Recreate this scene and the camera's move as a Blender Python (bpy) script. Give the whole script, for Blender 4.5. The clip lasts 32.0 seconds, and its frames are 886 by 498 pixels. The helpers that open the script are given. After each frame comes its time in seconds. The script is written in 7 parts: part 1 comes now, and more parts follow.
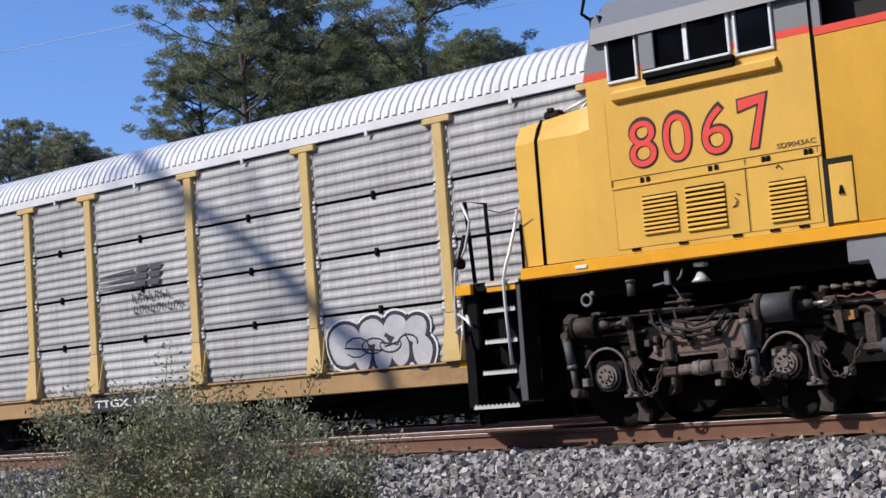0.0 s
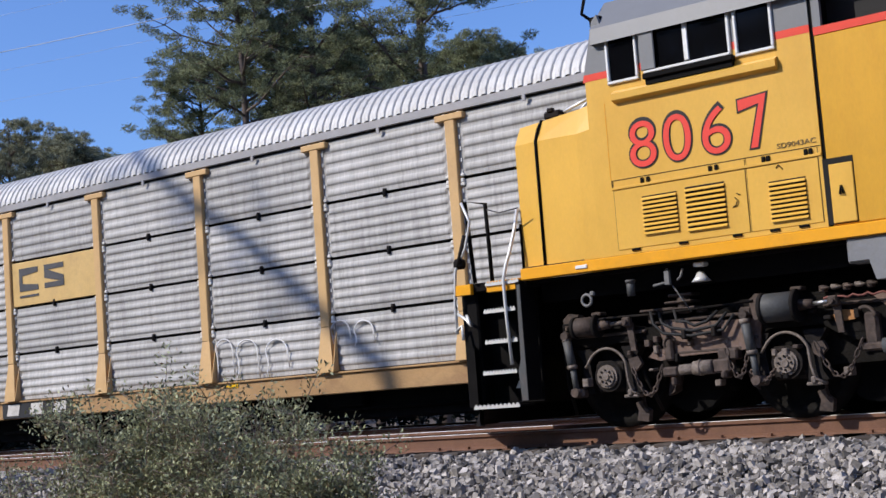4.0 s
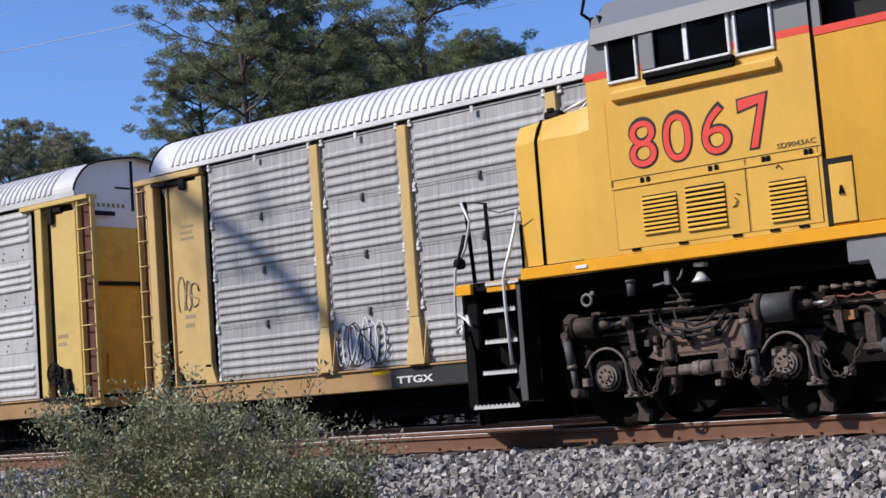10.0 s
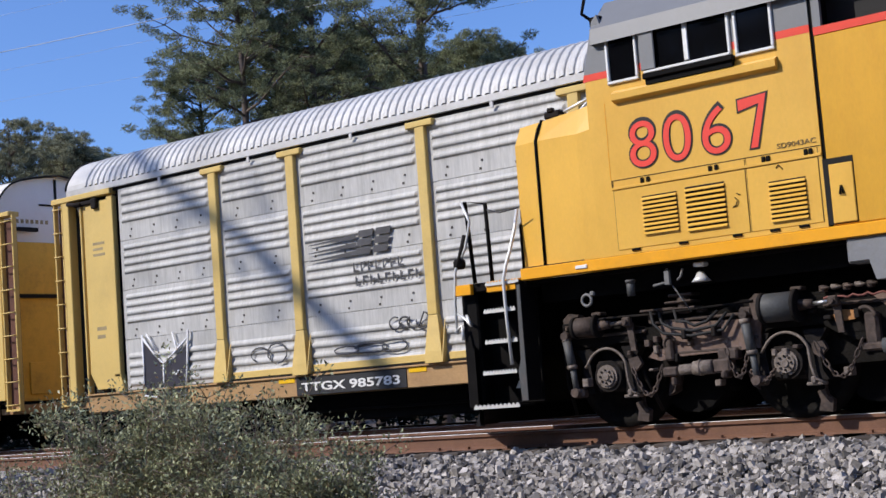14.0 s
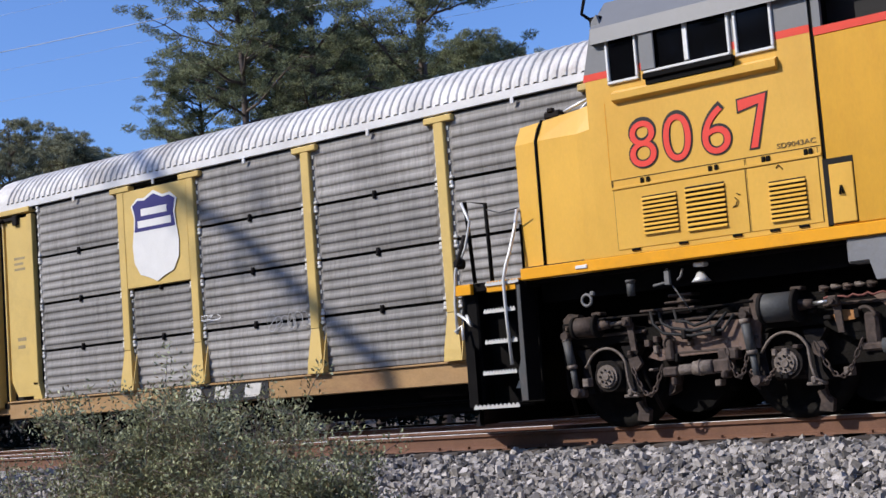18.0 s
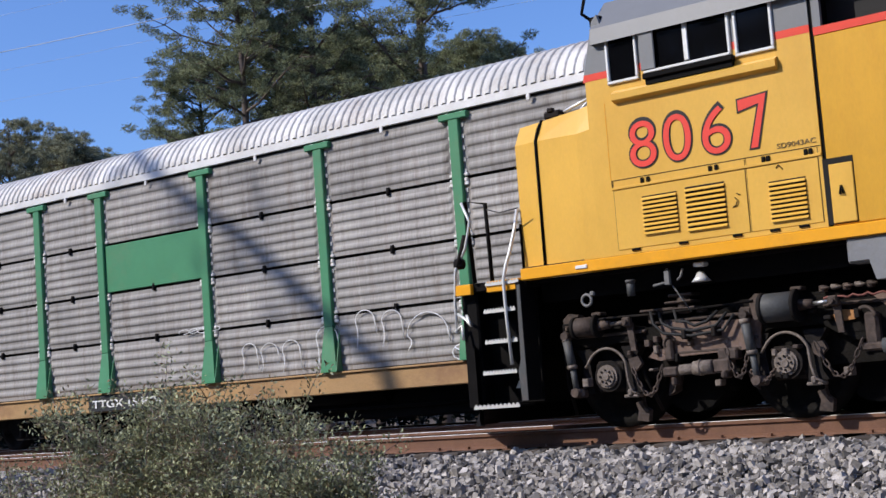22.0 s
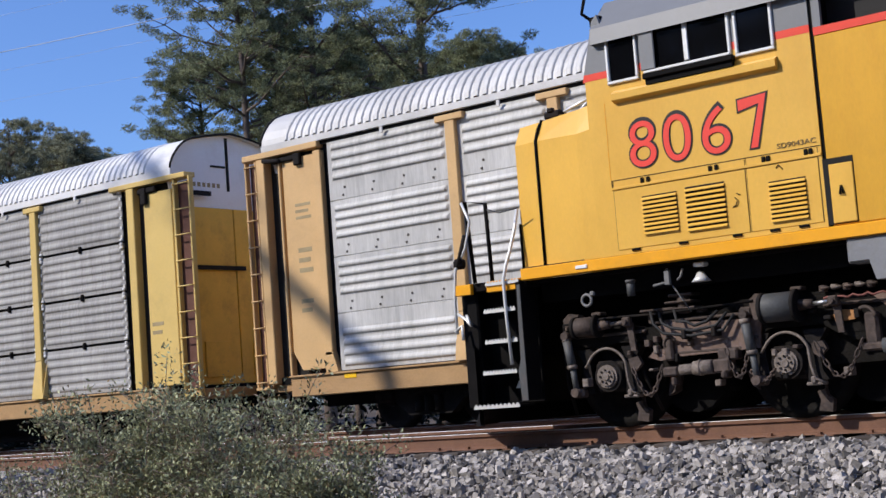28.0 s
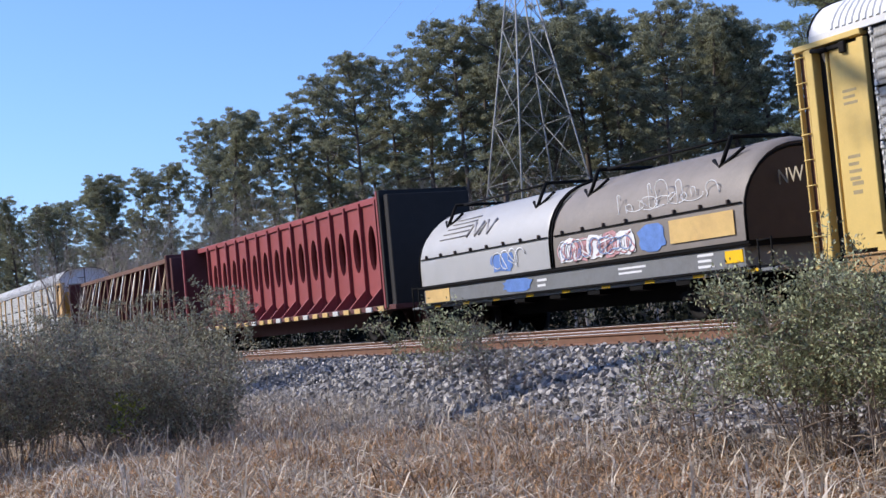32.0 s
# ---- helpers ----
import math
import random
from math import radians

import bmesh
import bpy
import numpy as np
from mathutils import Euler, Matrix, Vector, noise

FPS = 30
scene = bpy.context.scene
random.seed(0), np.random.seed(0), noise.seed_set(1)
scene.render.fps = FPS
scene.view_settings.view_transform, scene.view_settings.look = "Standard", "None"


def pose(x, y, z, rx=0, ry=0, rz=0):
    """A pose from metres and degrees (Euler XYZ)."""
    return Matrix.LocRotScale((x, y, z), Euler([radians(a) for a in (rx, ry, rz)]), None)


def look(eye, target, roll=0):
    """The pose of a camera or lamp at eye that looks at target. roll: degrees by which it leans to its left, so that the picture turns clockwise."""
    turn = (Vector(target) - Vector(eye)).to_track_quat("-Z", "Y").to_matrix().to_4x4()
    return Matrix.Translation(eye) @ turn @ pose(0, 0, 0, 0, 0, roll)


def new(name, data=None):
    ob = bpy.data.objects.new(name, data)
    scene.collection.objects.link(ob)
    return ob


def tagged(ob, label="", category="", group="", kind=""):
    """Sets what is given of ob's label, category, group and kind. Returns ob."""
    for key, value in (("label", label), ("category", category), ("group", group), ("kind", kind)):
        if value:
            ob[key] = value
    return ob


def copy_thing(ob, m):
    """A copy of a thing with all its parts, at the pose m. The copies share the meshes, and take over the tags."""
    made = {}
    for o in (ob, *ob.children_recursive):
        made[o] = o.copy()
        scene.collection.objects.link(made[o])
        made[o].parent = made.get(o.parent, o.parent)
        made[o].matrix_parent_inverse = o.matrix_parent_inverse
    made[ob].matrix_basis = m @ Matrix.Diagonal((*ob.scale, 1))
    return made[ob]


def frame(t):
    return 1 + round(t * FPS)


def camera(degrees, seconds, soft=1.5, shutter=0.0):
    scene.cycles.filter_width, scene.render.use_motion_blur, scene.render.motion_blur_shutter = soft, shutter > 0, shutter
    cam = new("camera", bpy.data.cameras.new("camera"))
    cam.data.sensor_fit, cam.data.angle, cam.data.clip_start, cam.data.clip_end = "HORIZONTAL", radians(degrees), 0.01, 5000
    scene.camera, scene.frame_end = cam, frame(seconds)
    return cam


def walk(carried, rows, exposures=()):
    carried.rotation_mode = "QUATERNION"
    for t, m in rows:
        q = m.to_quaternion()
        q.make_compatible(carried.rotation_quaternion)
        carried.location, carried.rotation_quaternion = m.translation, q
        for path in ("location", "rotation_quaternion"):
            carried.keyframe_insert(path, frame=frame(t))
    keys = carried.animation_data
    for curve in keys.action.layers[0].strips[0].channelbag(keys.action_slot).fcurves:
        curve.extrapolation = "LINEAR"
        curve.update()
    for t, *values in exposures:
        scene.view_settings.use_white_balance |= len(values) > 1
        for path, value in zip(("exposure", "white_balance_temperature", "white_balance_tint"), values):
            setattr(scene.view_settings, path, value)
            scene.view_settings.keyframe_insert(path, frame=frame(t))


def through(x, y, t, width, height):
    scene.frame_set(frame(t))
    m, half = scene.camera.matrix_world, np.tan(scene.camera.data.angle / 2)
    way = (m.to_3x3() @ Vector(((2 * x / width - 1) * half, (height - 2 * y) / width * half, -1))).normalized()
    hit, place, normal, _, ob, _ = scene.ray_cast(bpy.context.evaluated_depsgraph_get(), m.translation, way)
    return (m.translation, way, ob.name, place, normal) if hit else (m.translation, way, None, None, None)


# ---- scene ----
cam = camera(34.04, 32.0, soft=1.5)
EYE = Vector((0.0, 0.0, 0.5))


def aim(yaw, pitch, roll):
    """A view from the tripod: degrees to the left of the track's normal, up, and of roll."""
    a, b = radians(yaw), radians(pitch)
    way = Vector((-math.sin(a) * math.cos(b), math.cos(a) * math.cos(b), math.sin(b)))
    return look(EYE, EYE + way * 10, roll)


PATH = [(t, aim(*v)) for t, v in (
    (0.0, (37.878, 5.691, -4.294)), (28.2, (37.878, 5.691, -4.294)), (28.5, (37.924, 5.660, -4.236)), (28.7, (37.980, 5.560, -4.234)),
    (28.8, (38.030, 5.450, -4.232)), (28.9, (38.100, 5.220, -4.231)), (29.0, (38.192, 4.874, -4.230)), (29.1, (38.230, 4.660, -4.217)),
    (29.2, (38.300, 4.620, -4.204)), (29.3, (38.420, 4.610, -4.192)), (29.4, (38.660, 4.570, -4.179)), (29.5, (39.209, 4.544, -4.166)),
    (29.6, (40.250, 4.610, -4.203)), (29.7, (41.350, 4.600, -4.239)), (29.8, (42.130, 4.700, -4.276)), (29.9, (43.000, 4.680, -4.312)),
    (30.0, (44.093, 4.632, -4.349)), (30.1, (44.870, 4.632, -4.382)), (30.2, (45.760, 4.633, -4.416)), (30.3, (46.600, 4.633, -4.449)),
    (30.4, (46.980, 4.634, -4.483)), (30.5, (47.772, 4.634, -4.516)), (30.6, (49.020, 4.557, -4.582)), (30.7, (50.260, 4.479, -4.648)),
    (30.8, (51.320, 4.402, -4.714)), (30.9, (52.540, 4.324, -4.780)), (31.0, (53.805, 4.247, -4.846)), (31.1, (55.250, 4.114, -4.886)),
    (31.2, (56.600, 3.981, -4.926)), (31.3, (57.750, 3.847, -4.967)), (31.4, (58.800, 3.714, -5.007)), (31.5, (59.857, 3.581, -5.047)),
    (31.6, (60.900, 3.425, -5.093)), (31.7, (61.880, 3.268, -5.139)), (31.8, (62.800, 3.112, -5.186)), (32.0, (63.842, 2.799, -5.278)),

)]
walk(cam, PATH, [(0.0, 0.0), (30.8, 0.0), (31.6, 0.18), (32.0, 0.30)])

# ---- light ----
SUN_WAY = Vector((0.7, 1.0, -0.95)).normalized()
world = bpy.data.worlds.new("sky")
scene.world = world
world.use_nodes = True
wn = world.node_tree.nodes
sky = wn.new("ShaderNodeTexSky")
sky.sky_type = "NISHITA"
sky.sun_disc = False
sky.sun_elevation = math.asin(-SUN_WAY.z)
sky.sun_rotation = math.atan2(-SUN_WAY.x, -SUN_WAY.y)
sky.dust_density, sky.ozone_density, sky.air_density = 0.8, 4.5, 1.05
wn["Background"].inputs["Strength"].default_value = 0.14
tone = wn.new("ShaderNodeMix")
tone.data_type, tone.blend_type = "RGBA", "MULTIPLY"
tone.inputs["Factor"].default_value, tone.inputs["B"].default_value = 1.0, (0.76, 0.915, 1.29, 1)
world.node_tree.links.new(sky.outputs[0], tone.inputs["A"])
world.node_tree.links.new(tone.outputs["Result"], wn["Background"].inputs["Color"])
sun = new("sun", bpy.data.lights.new("sun", "SUN"))
sun.data.energy, sun.data.angle, sun.data.color = 4.3, radians(0.55), (1.0, 0.93, 0.85)
sun.matrix_world = look(Vector((-20, -40, 40)), Vector((-20, -40, 40)) + SUN_WAY)

# ---- materials ----


def mat(name, color, rough=0.6, metal=0.0, var=0.25, scale=3.0, dirt=None, dirt_amount=0.35, bump=0.1, grain=40.0, stretch=(1, 1, 1), each=0.0, spec=0.4, island=0.0, blotch=0.0, through=0.0):
    """A painted or bare surface with stains at two scales, fine grain and relief. each, island: how far alike pieces differ."""
    m = bpy.data.materials.new(name)
    m.use_nodes = True
    nt = m.node_tree
    n, li = nt.nodes, nt.links
    b = n["Principled BSDF"]
    b.inputs["Roughness"].default_value, b.inputs["Metallic"].default_value = rough, metal
    b.inputs["Specular IOR Level"].default_value = spec
    co = n.new("ShaderNodeTexCoord")
    mp = n.new("ShaderNodeMapping")
    mp.inputs["Scale"].default_value = stretch
    li.new(co.outputs["Object"], mp.inputs["Vector"])
    info = n.new("ShaderNodeObjectInfo")
    shift = n.new("ShaderNodeVectorMath")
    shift.operation = "ADD"
    mul = n.new("ShaderNodeMath")
    mul.operation = "MULTIPLY"
    mul.inputs[1].default_value = 37.0
    li.new(info.outputs["Random"], mul.inputs[0])
    li.new(mp.outputs[0], shift.inputs[0])
    li.new(mul.outputs[0], shift.inputs[1])
    n1 = n.new("ShaderNodeTexNoise")
    n1.inputs["Scale"].default_value, n1.inputs["Detail"].default_value, n1.inputs["Roughness"].default_value = scale, 6, 0.65
    n2 = n.new("ShaderNodeTexNoise")
    n2.inputs["Scale"].default_value, n2.inputs["Detail"].default_value = grain, 3
    for t in (n1, n2):
        li.new(shift.outputs[0], t.inputs["Vector"])
    ramp = n.new("ShaderNodeValToRGB")
    lo, hi = [max(0, c * (1 - var)) for c in color], [min(1, c * (1 + var)) for c in color]
    ramp.color_ramp.elements[0].color, ramp.color_ramp.elements[1].color = (*lo, 1), (*hi, 1)
    ramp.color_ramp.elements[0].position, ramp.color_ramp.elements[1].position = 0.3, 0.7
    mixf = n.new("ShaderNodeMath")
    mixf.operation = "MULTIPLY_ADD"
    mixf.inputs[1].default_value, mixf.inputs[2].default_value = 0.35, 0.0
    li.new(n2.outputs["Fac"], mixf.inputs[0])
    add = n.new("ShaderNodeMath")
    add.operation = "MULTIPLY_ADD"
    add.inputs[1].default_value = 0.65
    li.new(n1.outputs["Fac"], add.inputs[0])
    li.new(mixf.outputs[0], add.inputs[2])
    li.new(add.outputs[0], ramp.inputs["Fac"])
    out = ramp.outputs["Color"]
    if dirt:
        n3 = n.new("ShaderNodeTexNoise")
        n3.inputs["Scale"].default_value, n3.inputs["Detail"].default_value, n3.inputs["Roughness"].default_value = scale * 0.45, 8, 0.75
        li.new(shift.outputs[0], n3.inputs["Vector"])
        r3 = n.new("ShaderNodeValToRGB")
        r3.color_ramp.elements[0].position, r3.color_ramp.elements[1].position = 0.5, 0.72
        r3.color_ramp.elements[1].color = (dirt_amount,) * 3 + (1,)
        li.new(n3.outputs["Fac"], r3.inputs["Fac"])
        mx = n.new("ShaderNodeMix")
        mx.data_type = "RGBA"
        mx.inputs["B"].default_value = (*dirt, 1)
        li.new(r3.outputs["Color"], mx.inputs["Factor"])
        li.new(out, mx.inputs["A"])
        out = mx.outputs["Result"]
    if blotch:
        n4 = n.new("ShaderNodeTexNoise")
        n4.inputs["Scale"].default_value, n4.inputs["Detail"].default_value = 1.1, 4
        far = n.new("ShaderNodeVectorMath")
        far.operation = "ADD"
        li.new(co.outputs["Object"], far.inputs[0])
        li.new(mul.outputs[0], far.inputs[1])
        li.new(far.outputs[0], n4.inputs["Vector"])
        r4 = n.new("ShaderNodeMapRange")
        r4.inputs["From Min"].default_value, r4.inputs["From Max"].default_value = 0.3, 0.7
        r4.inputs["To Min"].default_value, r4.inputs["To Max"].default_value = 1 - blotch, 1 + blotch
        li.new(n4.outputs["Fac"], r4.inputs["Value"])
        h4 = n.new("ShaderNodeHueSaturation")
        li.new(r4.outputs[0], h4.inputs["Value"])
        li.new(out, h4.inputs["Color"])
        out = h4.outputs["Color"]
    if each or island:
        hs = n.new("ShaderNodeHueSaturation")
        rng = n.new("ShaderNodeMapRange")
        k = each or island
        rng.inputs["To Min"].default_value, rng.inputs["To Max"].default_value = 1 - k, 1 + k
        if island:
            geo = n.new("ShaderNodeNewGeometry")
            li.new(geo.outputs["Random Per Island"], rng.inputs["Value"])
        else:
            li.new(info.outputs["Random"], rng.inputs["Value"])
        li.new(rng.outputs[0], hs.inputs["Value"])
        li.new(out, hs.inputs["Color"])
        out = hs.outputs["Color"]
    li.new(out, b.inputs["Base Color"])
    if through:
        tr = n.new("ShaderNodeBsdfTranslucent")
        both = n.new("ShaderNodeMixShader")
        both.inputs[0].default_value = through
        li.new(out, tr.inputs["Color"])
        li.new(b.outputs[0], both.inputs[1])
        li.new(tr.outputs[0], both.inputs[2])
        li.new(both.outputs[0], n["Material Output"].inputs["Surface"])
    if bump:
        bp = n.new("ShaderNodeBump")
        bp.inputs["Strength"].default_value, bp.inputs["Distance"].default_value = bump, 0.02
        li.new(n2.outputs["Fac"], bp.inputs["Height"])
        li.new(bp.outputs[0], b.inputs["Normal"])
    return m


M = {
    "loco_yellow": mat("loco_yellow", (0.73, 0.42, 0.066), 0.36, var=0.08, scale=1.6, stretch=(1, 1, 0.55), dirt=(0.60, 0.30, 0.035), dirt_amount=0.4, bump=0.03, spec=0.45, blotch=0.05),
    "hood_yellow": mat("hood_yellow", (0.67, 0.352, 0.028), 0.33, var=0.09, scale=1.6, stretch=(1.6, 1, 0.5), dirt=(0.56, 0.24, 0.012), dirt_amount=0.5, bump=0.03, spec=0.45, blotch=0.07),
    "stripe": mat("sill_stripe", (0.85, 0.38, 0.01), 0.4, var=0.06, dirt=(0.3, 0.15, 0.03), dirt_amount=0.3, bump=0.03),
    "loco_grey": mat("loco_grey", (0.20, 0.205, 0.21), 0.42, var=0.06, bump=0.03),
    "red_band": mat("red_band", (0.75, 0.06, 0.03), 0.4, var=0.05, bump=0.02),
    "number_red": mat("number_red", (0.78, 0.055, 0.035), 0.45, var=0.06, bump=0.02),
    "outline": mat("outline_black", (0.008, 0.007, 0.008), 0.5, var=0.1, bump=0.0),
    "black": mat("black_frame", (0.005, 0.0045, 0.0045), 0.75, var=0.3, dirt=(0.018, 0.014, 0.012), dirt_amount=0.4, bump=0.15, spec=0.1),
    "truck": mat("truck_steel", (0.060, 0.043, 0.036), 0.75, var=0.6, scale=6, dirt=(0.17, 0.12, 0.095), dirt_amount=0.7, bump=0.35, grain=25),
    "truck_dark": mat("truck_dark", (0.012, 0.0105, 0.010), 0.8, var=0.4, scale=6, dirt=(0.05, 0.035, 0.028), dirt_amount=0.5, bump=0.3, spec=0.15),
    "cyl_grey": mat("cylinder_grey", (0.065, 0.068, 0.07), 0.6, var=0.25, dirt=(0.14, 0.1, 0.08), dirt_amount=0.5, bump=0.15),
    "steel": mat("bright_steel", (0.62, 0.62, 0.62), 0.35, 0.9, var=0.1, bump=0.02),
    "grip": mat("tread_grip", (0.62, 0.61, 0.58), 0.55, 0.3, var=0.15, bump=0.1),
    "white": mat("white_paint", (0.78, 0.77, 0.74), 0.45, var=0.06, bump=0.03),
    "window_frame": mat("window_aluminium", (0.70, 0.70, 0.68), 0.4, 0.3, var=0.06, bump=0.02),
    "rubber": mat("rubber", (0.015, 0.015, 0.016), 0.7, var=0.2),
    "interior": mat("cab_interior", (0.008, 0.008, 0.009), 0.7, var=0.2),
    "rail": mat("rail_rust", (0.17, 0.085, 0.052), 0.8, var=0.25, scale=4, grain=60, dirt=(0.12, 0.06, 0.04), dirt_amount=0.5, bump=0.2),
    # hardly metallic near-white: the polished rail's glint put into the colour
    "rail_top": mat("polished_rail_glint", (0.86, 0.85, 0.83), 0.5, 0.15, var=0.1, bump=0.02),
    "tie": mat("tie_wood", (0.075, 0.06, 0.05), 0.9, var=0.4, scale=4, stretch=(4, 1, 4), bump=0.4, each=0.3),
    "ballast": mat("ballast_stone", (0.30, 0.277, 0.255), 0.85, var=0.4, scale=9, bump=0.3, island=0.72, grain=70),
    # darker copy of the ballast: shade under the trains put into the colour
    "ballast_shaded": mat("shaded_ballast", (0.055, 0.048, 0.042), 0.85, var=0.4, scale=9, bump=0.3, island=0.6, grain=70),
    # bed far darker than the stones: shade in their gaps put into its colour
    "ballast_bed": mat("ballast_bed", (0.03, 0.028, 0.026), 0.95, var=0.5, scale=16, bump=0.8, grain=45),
    "soil": mat("soil", (0.105, 0.08, 0.058), 0.95, var=0.35, scale=1.5, dirt=(0.16, 0.11, 0.07), dirt_amount=0.6, bump=0.6),
    "grass": mat("dry_grass", (0.58, 0.50, 0.40), 0.85, var=0.3, scale=2, bump=0, island=0.5, through=0.25),
    "tangle": mat("brown_tangle", (0.37, 0.235, 0.135), 0.9, var=0.4, scale=2, bump=0, island=0.7, through=0.2),
    "straw": mat("rust_straw", (0.46, 0.28, 0.15), 0.85, var=0.3, scale=2, bump=0, island=0.5, through=0.25),
    "dead": mat("dead_stalk", (0.40, 0.345, 0.295), 0.9, var=0.3, scale=3, bump=0, island=0.5),
    "twig": mat("twig", (0.27, 0.215, 0.175), 0.9, var=0.3, scale=5, bump=0.2),
    "leaf": mat("bush_leaf", (0.27, 0.288, 0.165), 0.5, var=0.3, scale=3, bump=0, island=0.75, spec=0.4, through=0.15),
    "leaf_brown": mat("brown_leaf", (0.22, 0.155, 0.085), 0.6, var=0.3, scale=3, bump=0, island=0.6, through=0.25),
    # near-black leaf colour holds the train's shade on the far scrub
    "scrub": mat("shade_scrub", (0.018, 0.020, 0.013), 0.9, var=0.4, scale=1, bump=0, island=0.6, spec=0.05),
    "leaf_dull": mat("dull_leaf", (0.25, 0.245, 0.175), 0.6, var=0.3, scale=3, bump=0, island=0.6, through=0.3),
    "leaf_lime": mat("lime_leaf", (0.30, 0.34, 0.05), 0.6, var=0.2, scale=3, bump=0, island=0.4),
    "bark": mat("pine_bark", (0.13, 0.10, 0.08), 0.95, var=0.4, scale=4, stretch=(1, 1, 0.3), bump=0.6),
    "bare": mat("bare_wood", (0.36, 0.31, 0.27), 0.9, var=0.3, scale=4, bump=0.3),
    "needle": mat("pine_needles", (0.225, 0.245, 0.135), 0.7, var=0.4, scale=0.8, bump=0, island=0.65, spec=0.3, through=0.33),
    "needle_grey": mat("greyish_needles", (0.275, 0.275, 0.175), 0.75, var=0.4, scale=0.8, bump=0, island=0.6, spec=0.25, through=0.35),
    "needle_far": mat("far_needles", (0.18, 0.185, 0.125), 0.75, var=0.35, scale=0.8, bump=0, island=0.5, spec=0.2, through=0.3),
    "galv": mat("galvanised_lattice", (0.29, 0.285, 0.275), 0.6, 0.1, var=0.15, bump=0.05),
    "cable": mat("cable", (0.3, 0.31, 0.33), 0.5, 0.6, var=0.1, bump=0),
    "glass_ins": mat("insulator", (0.05, 0.04, 0.04), 0.3, var=0.1, bump=0),
    "roof": mat("galvanised_roof", (0.56, 0.555, 0.54), 0.55, 0.1, var=0.1, scale=1.5, dirt=(0.28, 0.265, 0.25), dirt_amount=0.4, bump=0.05, blotch=0.12),
    "fascia": mat("fascia_grey", (0.34, 0.332, 0.335), 0.6, 0.05, var=0.12, scale=2, dirt=(0.14, 0.13, 0.12), dirt_amount=0.4, bump=0.04),
    "roof_rusty": mat("rust_streaked_roof", (0.62, 0.605, 0.58), 0.6, 0.05, var=0.15, scale=1.8, dirt=(0.30, 0.23, 0.19), dirt_amount=0.75, bump=0.06, blotch=0.3),
    "roof_white": mat("white_roof", (0.72, 0.715, 0.70), 0.5, 0.05, var=0.08, scale=1.5, dirt=(0.38, 0.36, 0.34), dirt_amount=0.35, bump=0.05, blotch=0.1),
    "cap_worn": mat("worn_cap", (0.17, 0.14, 0.12), 0.7, var=0.6, scale=14, dirt=(0.05, 0.035, 0.03), dirt_amount=0.8, bump=0.3),
    "rust_orange": mat("rust_orange", (0.36, 0.17, 0.06), 0.8, var=0.3, scale=8, bump=0.2),
    "red_faded": mat("faded_red_cord", (0.16, 0.055, 0.045), 0.7, var=0.4, scale=20, bump=0.1),
    "pipe_grey": mat("pipe_grey", (0.16, 0.16, 0.16), 0.6, var=0.3, scale=8, bump=0.1),
    "plate_grey": mat("casing_grey", (0.20, 0.205, 0.215), 0.55, 0.1, var=0.12, dirt=(0.11, 0.1, 0.09), dirt_amount=0.4, bump=0.06, blotch=0.1),
    "code_brown": mat("code_brown", (0.16, 0.10, 0.03), 0.5, var=0.1, bump=0),
    "rivet": mat("rusty_rivet", (0.07, 0.06, 0.055), 0.7, var=0.2, bump=0),
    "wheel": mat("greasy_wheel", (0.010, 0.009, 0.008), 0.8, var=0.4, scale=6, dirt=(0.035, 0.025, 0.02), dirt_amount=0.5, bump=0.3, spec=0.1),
    "rack_yellow": mat("rack_yellow", (0.61, 0.42, 0.16), 0.55, var=0.1, scale=1.6, dirt=(0.28, 0.17, 0.08), dirt_amount=0.35, bump=0.05),
    "rack_bright": mat("rack_bright_yellow", (0.66, 0.47, 0.15), 0.5, var=0.08, scale=1.6, dirt=(0.3, 0.2, 0.08), dirt_amount=0.3, bump=0.05),
    "rack_tan": mat("rack_tan", (0.60, 0.385, 0.17), 0.55, var=0.1, scale=1.6, dirt=(0.3, 0.17, 0.08), dirt_amount=0.35, bump=0.05),
    "rack_green": mat("rack_green", (0.06, 0.24, 0.115), 0.5, var=0.12, scale=1.6, dirt=(0.22, 0.16, 0.1), dirt_amount=0.3, bump=0.05),
    "panel": mat("galvanised_panel", (0.40, 0.393, 0.38), 0.62, 0.05, var=0.26, scale=2.2, stretch=(9, 1, 0.5), dirt=(0.17, 0.16, 0.15), dirt_amount=0.5, bump=0.08, each=0.09, grain=12, blotch=0.14),
    "panel_streaked": mat("streaked_panel", (0.36, 0.357, 0.35), 0.6, 0.05, var=0.3, scale=2.0, stretch=(13, 1, 0.35), dirt=(0.19, 0.18, 0.175), dirt_amount=0.6, bump=0.08, each=0.07, grain=12, blotch=0.12),
    "clip": mat("pale_clip", (0.66, 0.65, 0.62), 0.5, 0.1, var=0.2, scale=9, bump=0.05),
    "frame_rust": mat("rusted_frame", (0.165, 0.112, 0.09), 0.8, var=0.35, scale=5, dirt=(0.07, 0.045, 0.036), dirt_amount=0.7, bump=0.3, grain=25),
    "panel_bright": mat("bright_panel", (0.475, 0.47, 0.45), 0.55, 0.05, var=0.18, scale=2.2, stretch=(7, 1, 0.6), dirt=(0.25, 0.24, 0.23), dirt_amount=0.55, bump=0.05, each=0.06, grain=12, blotch=0.15),
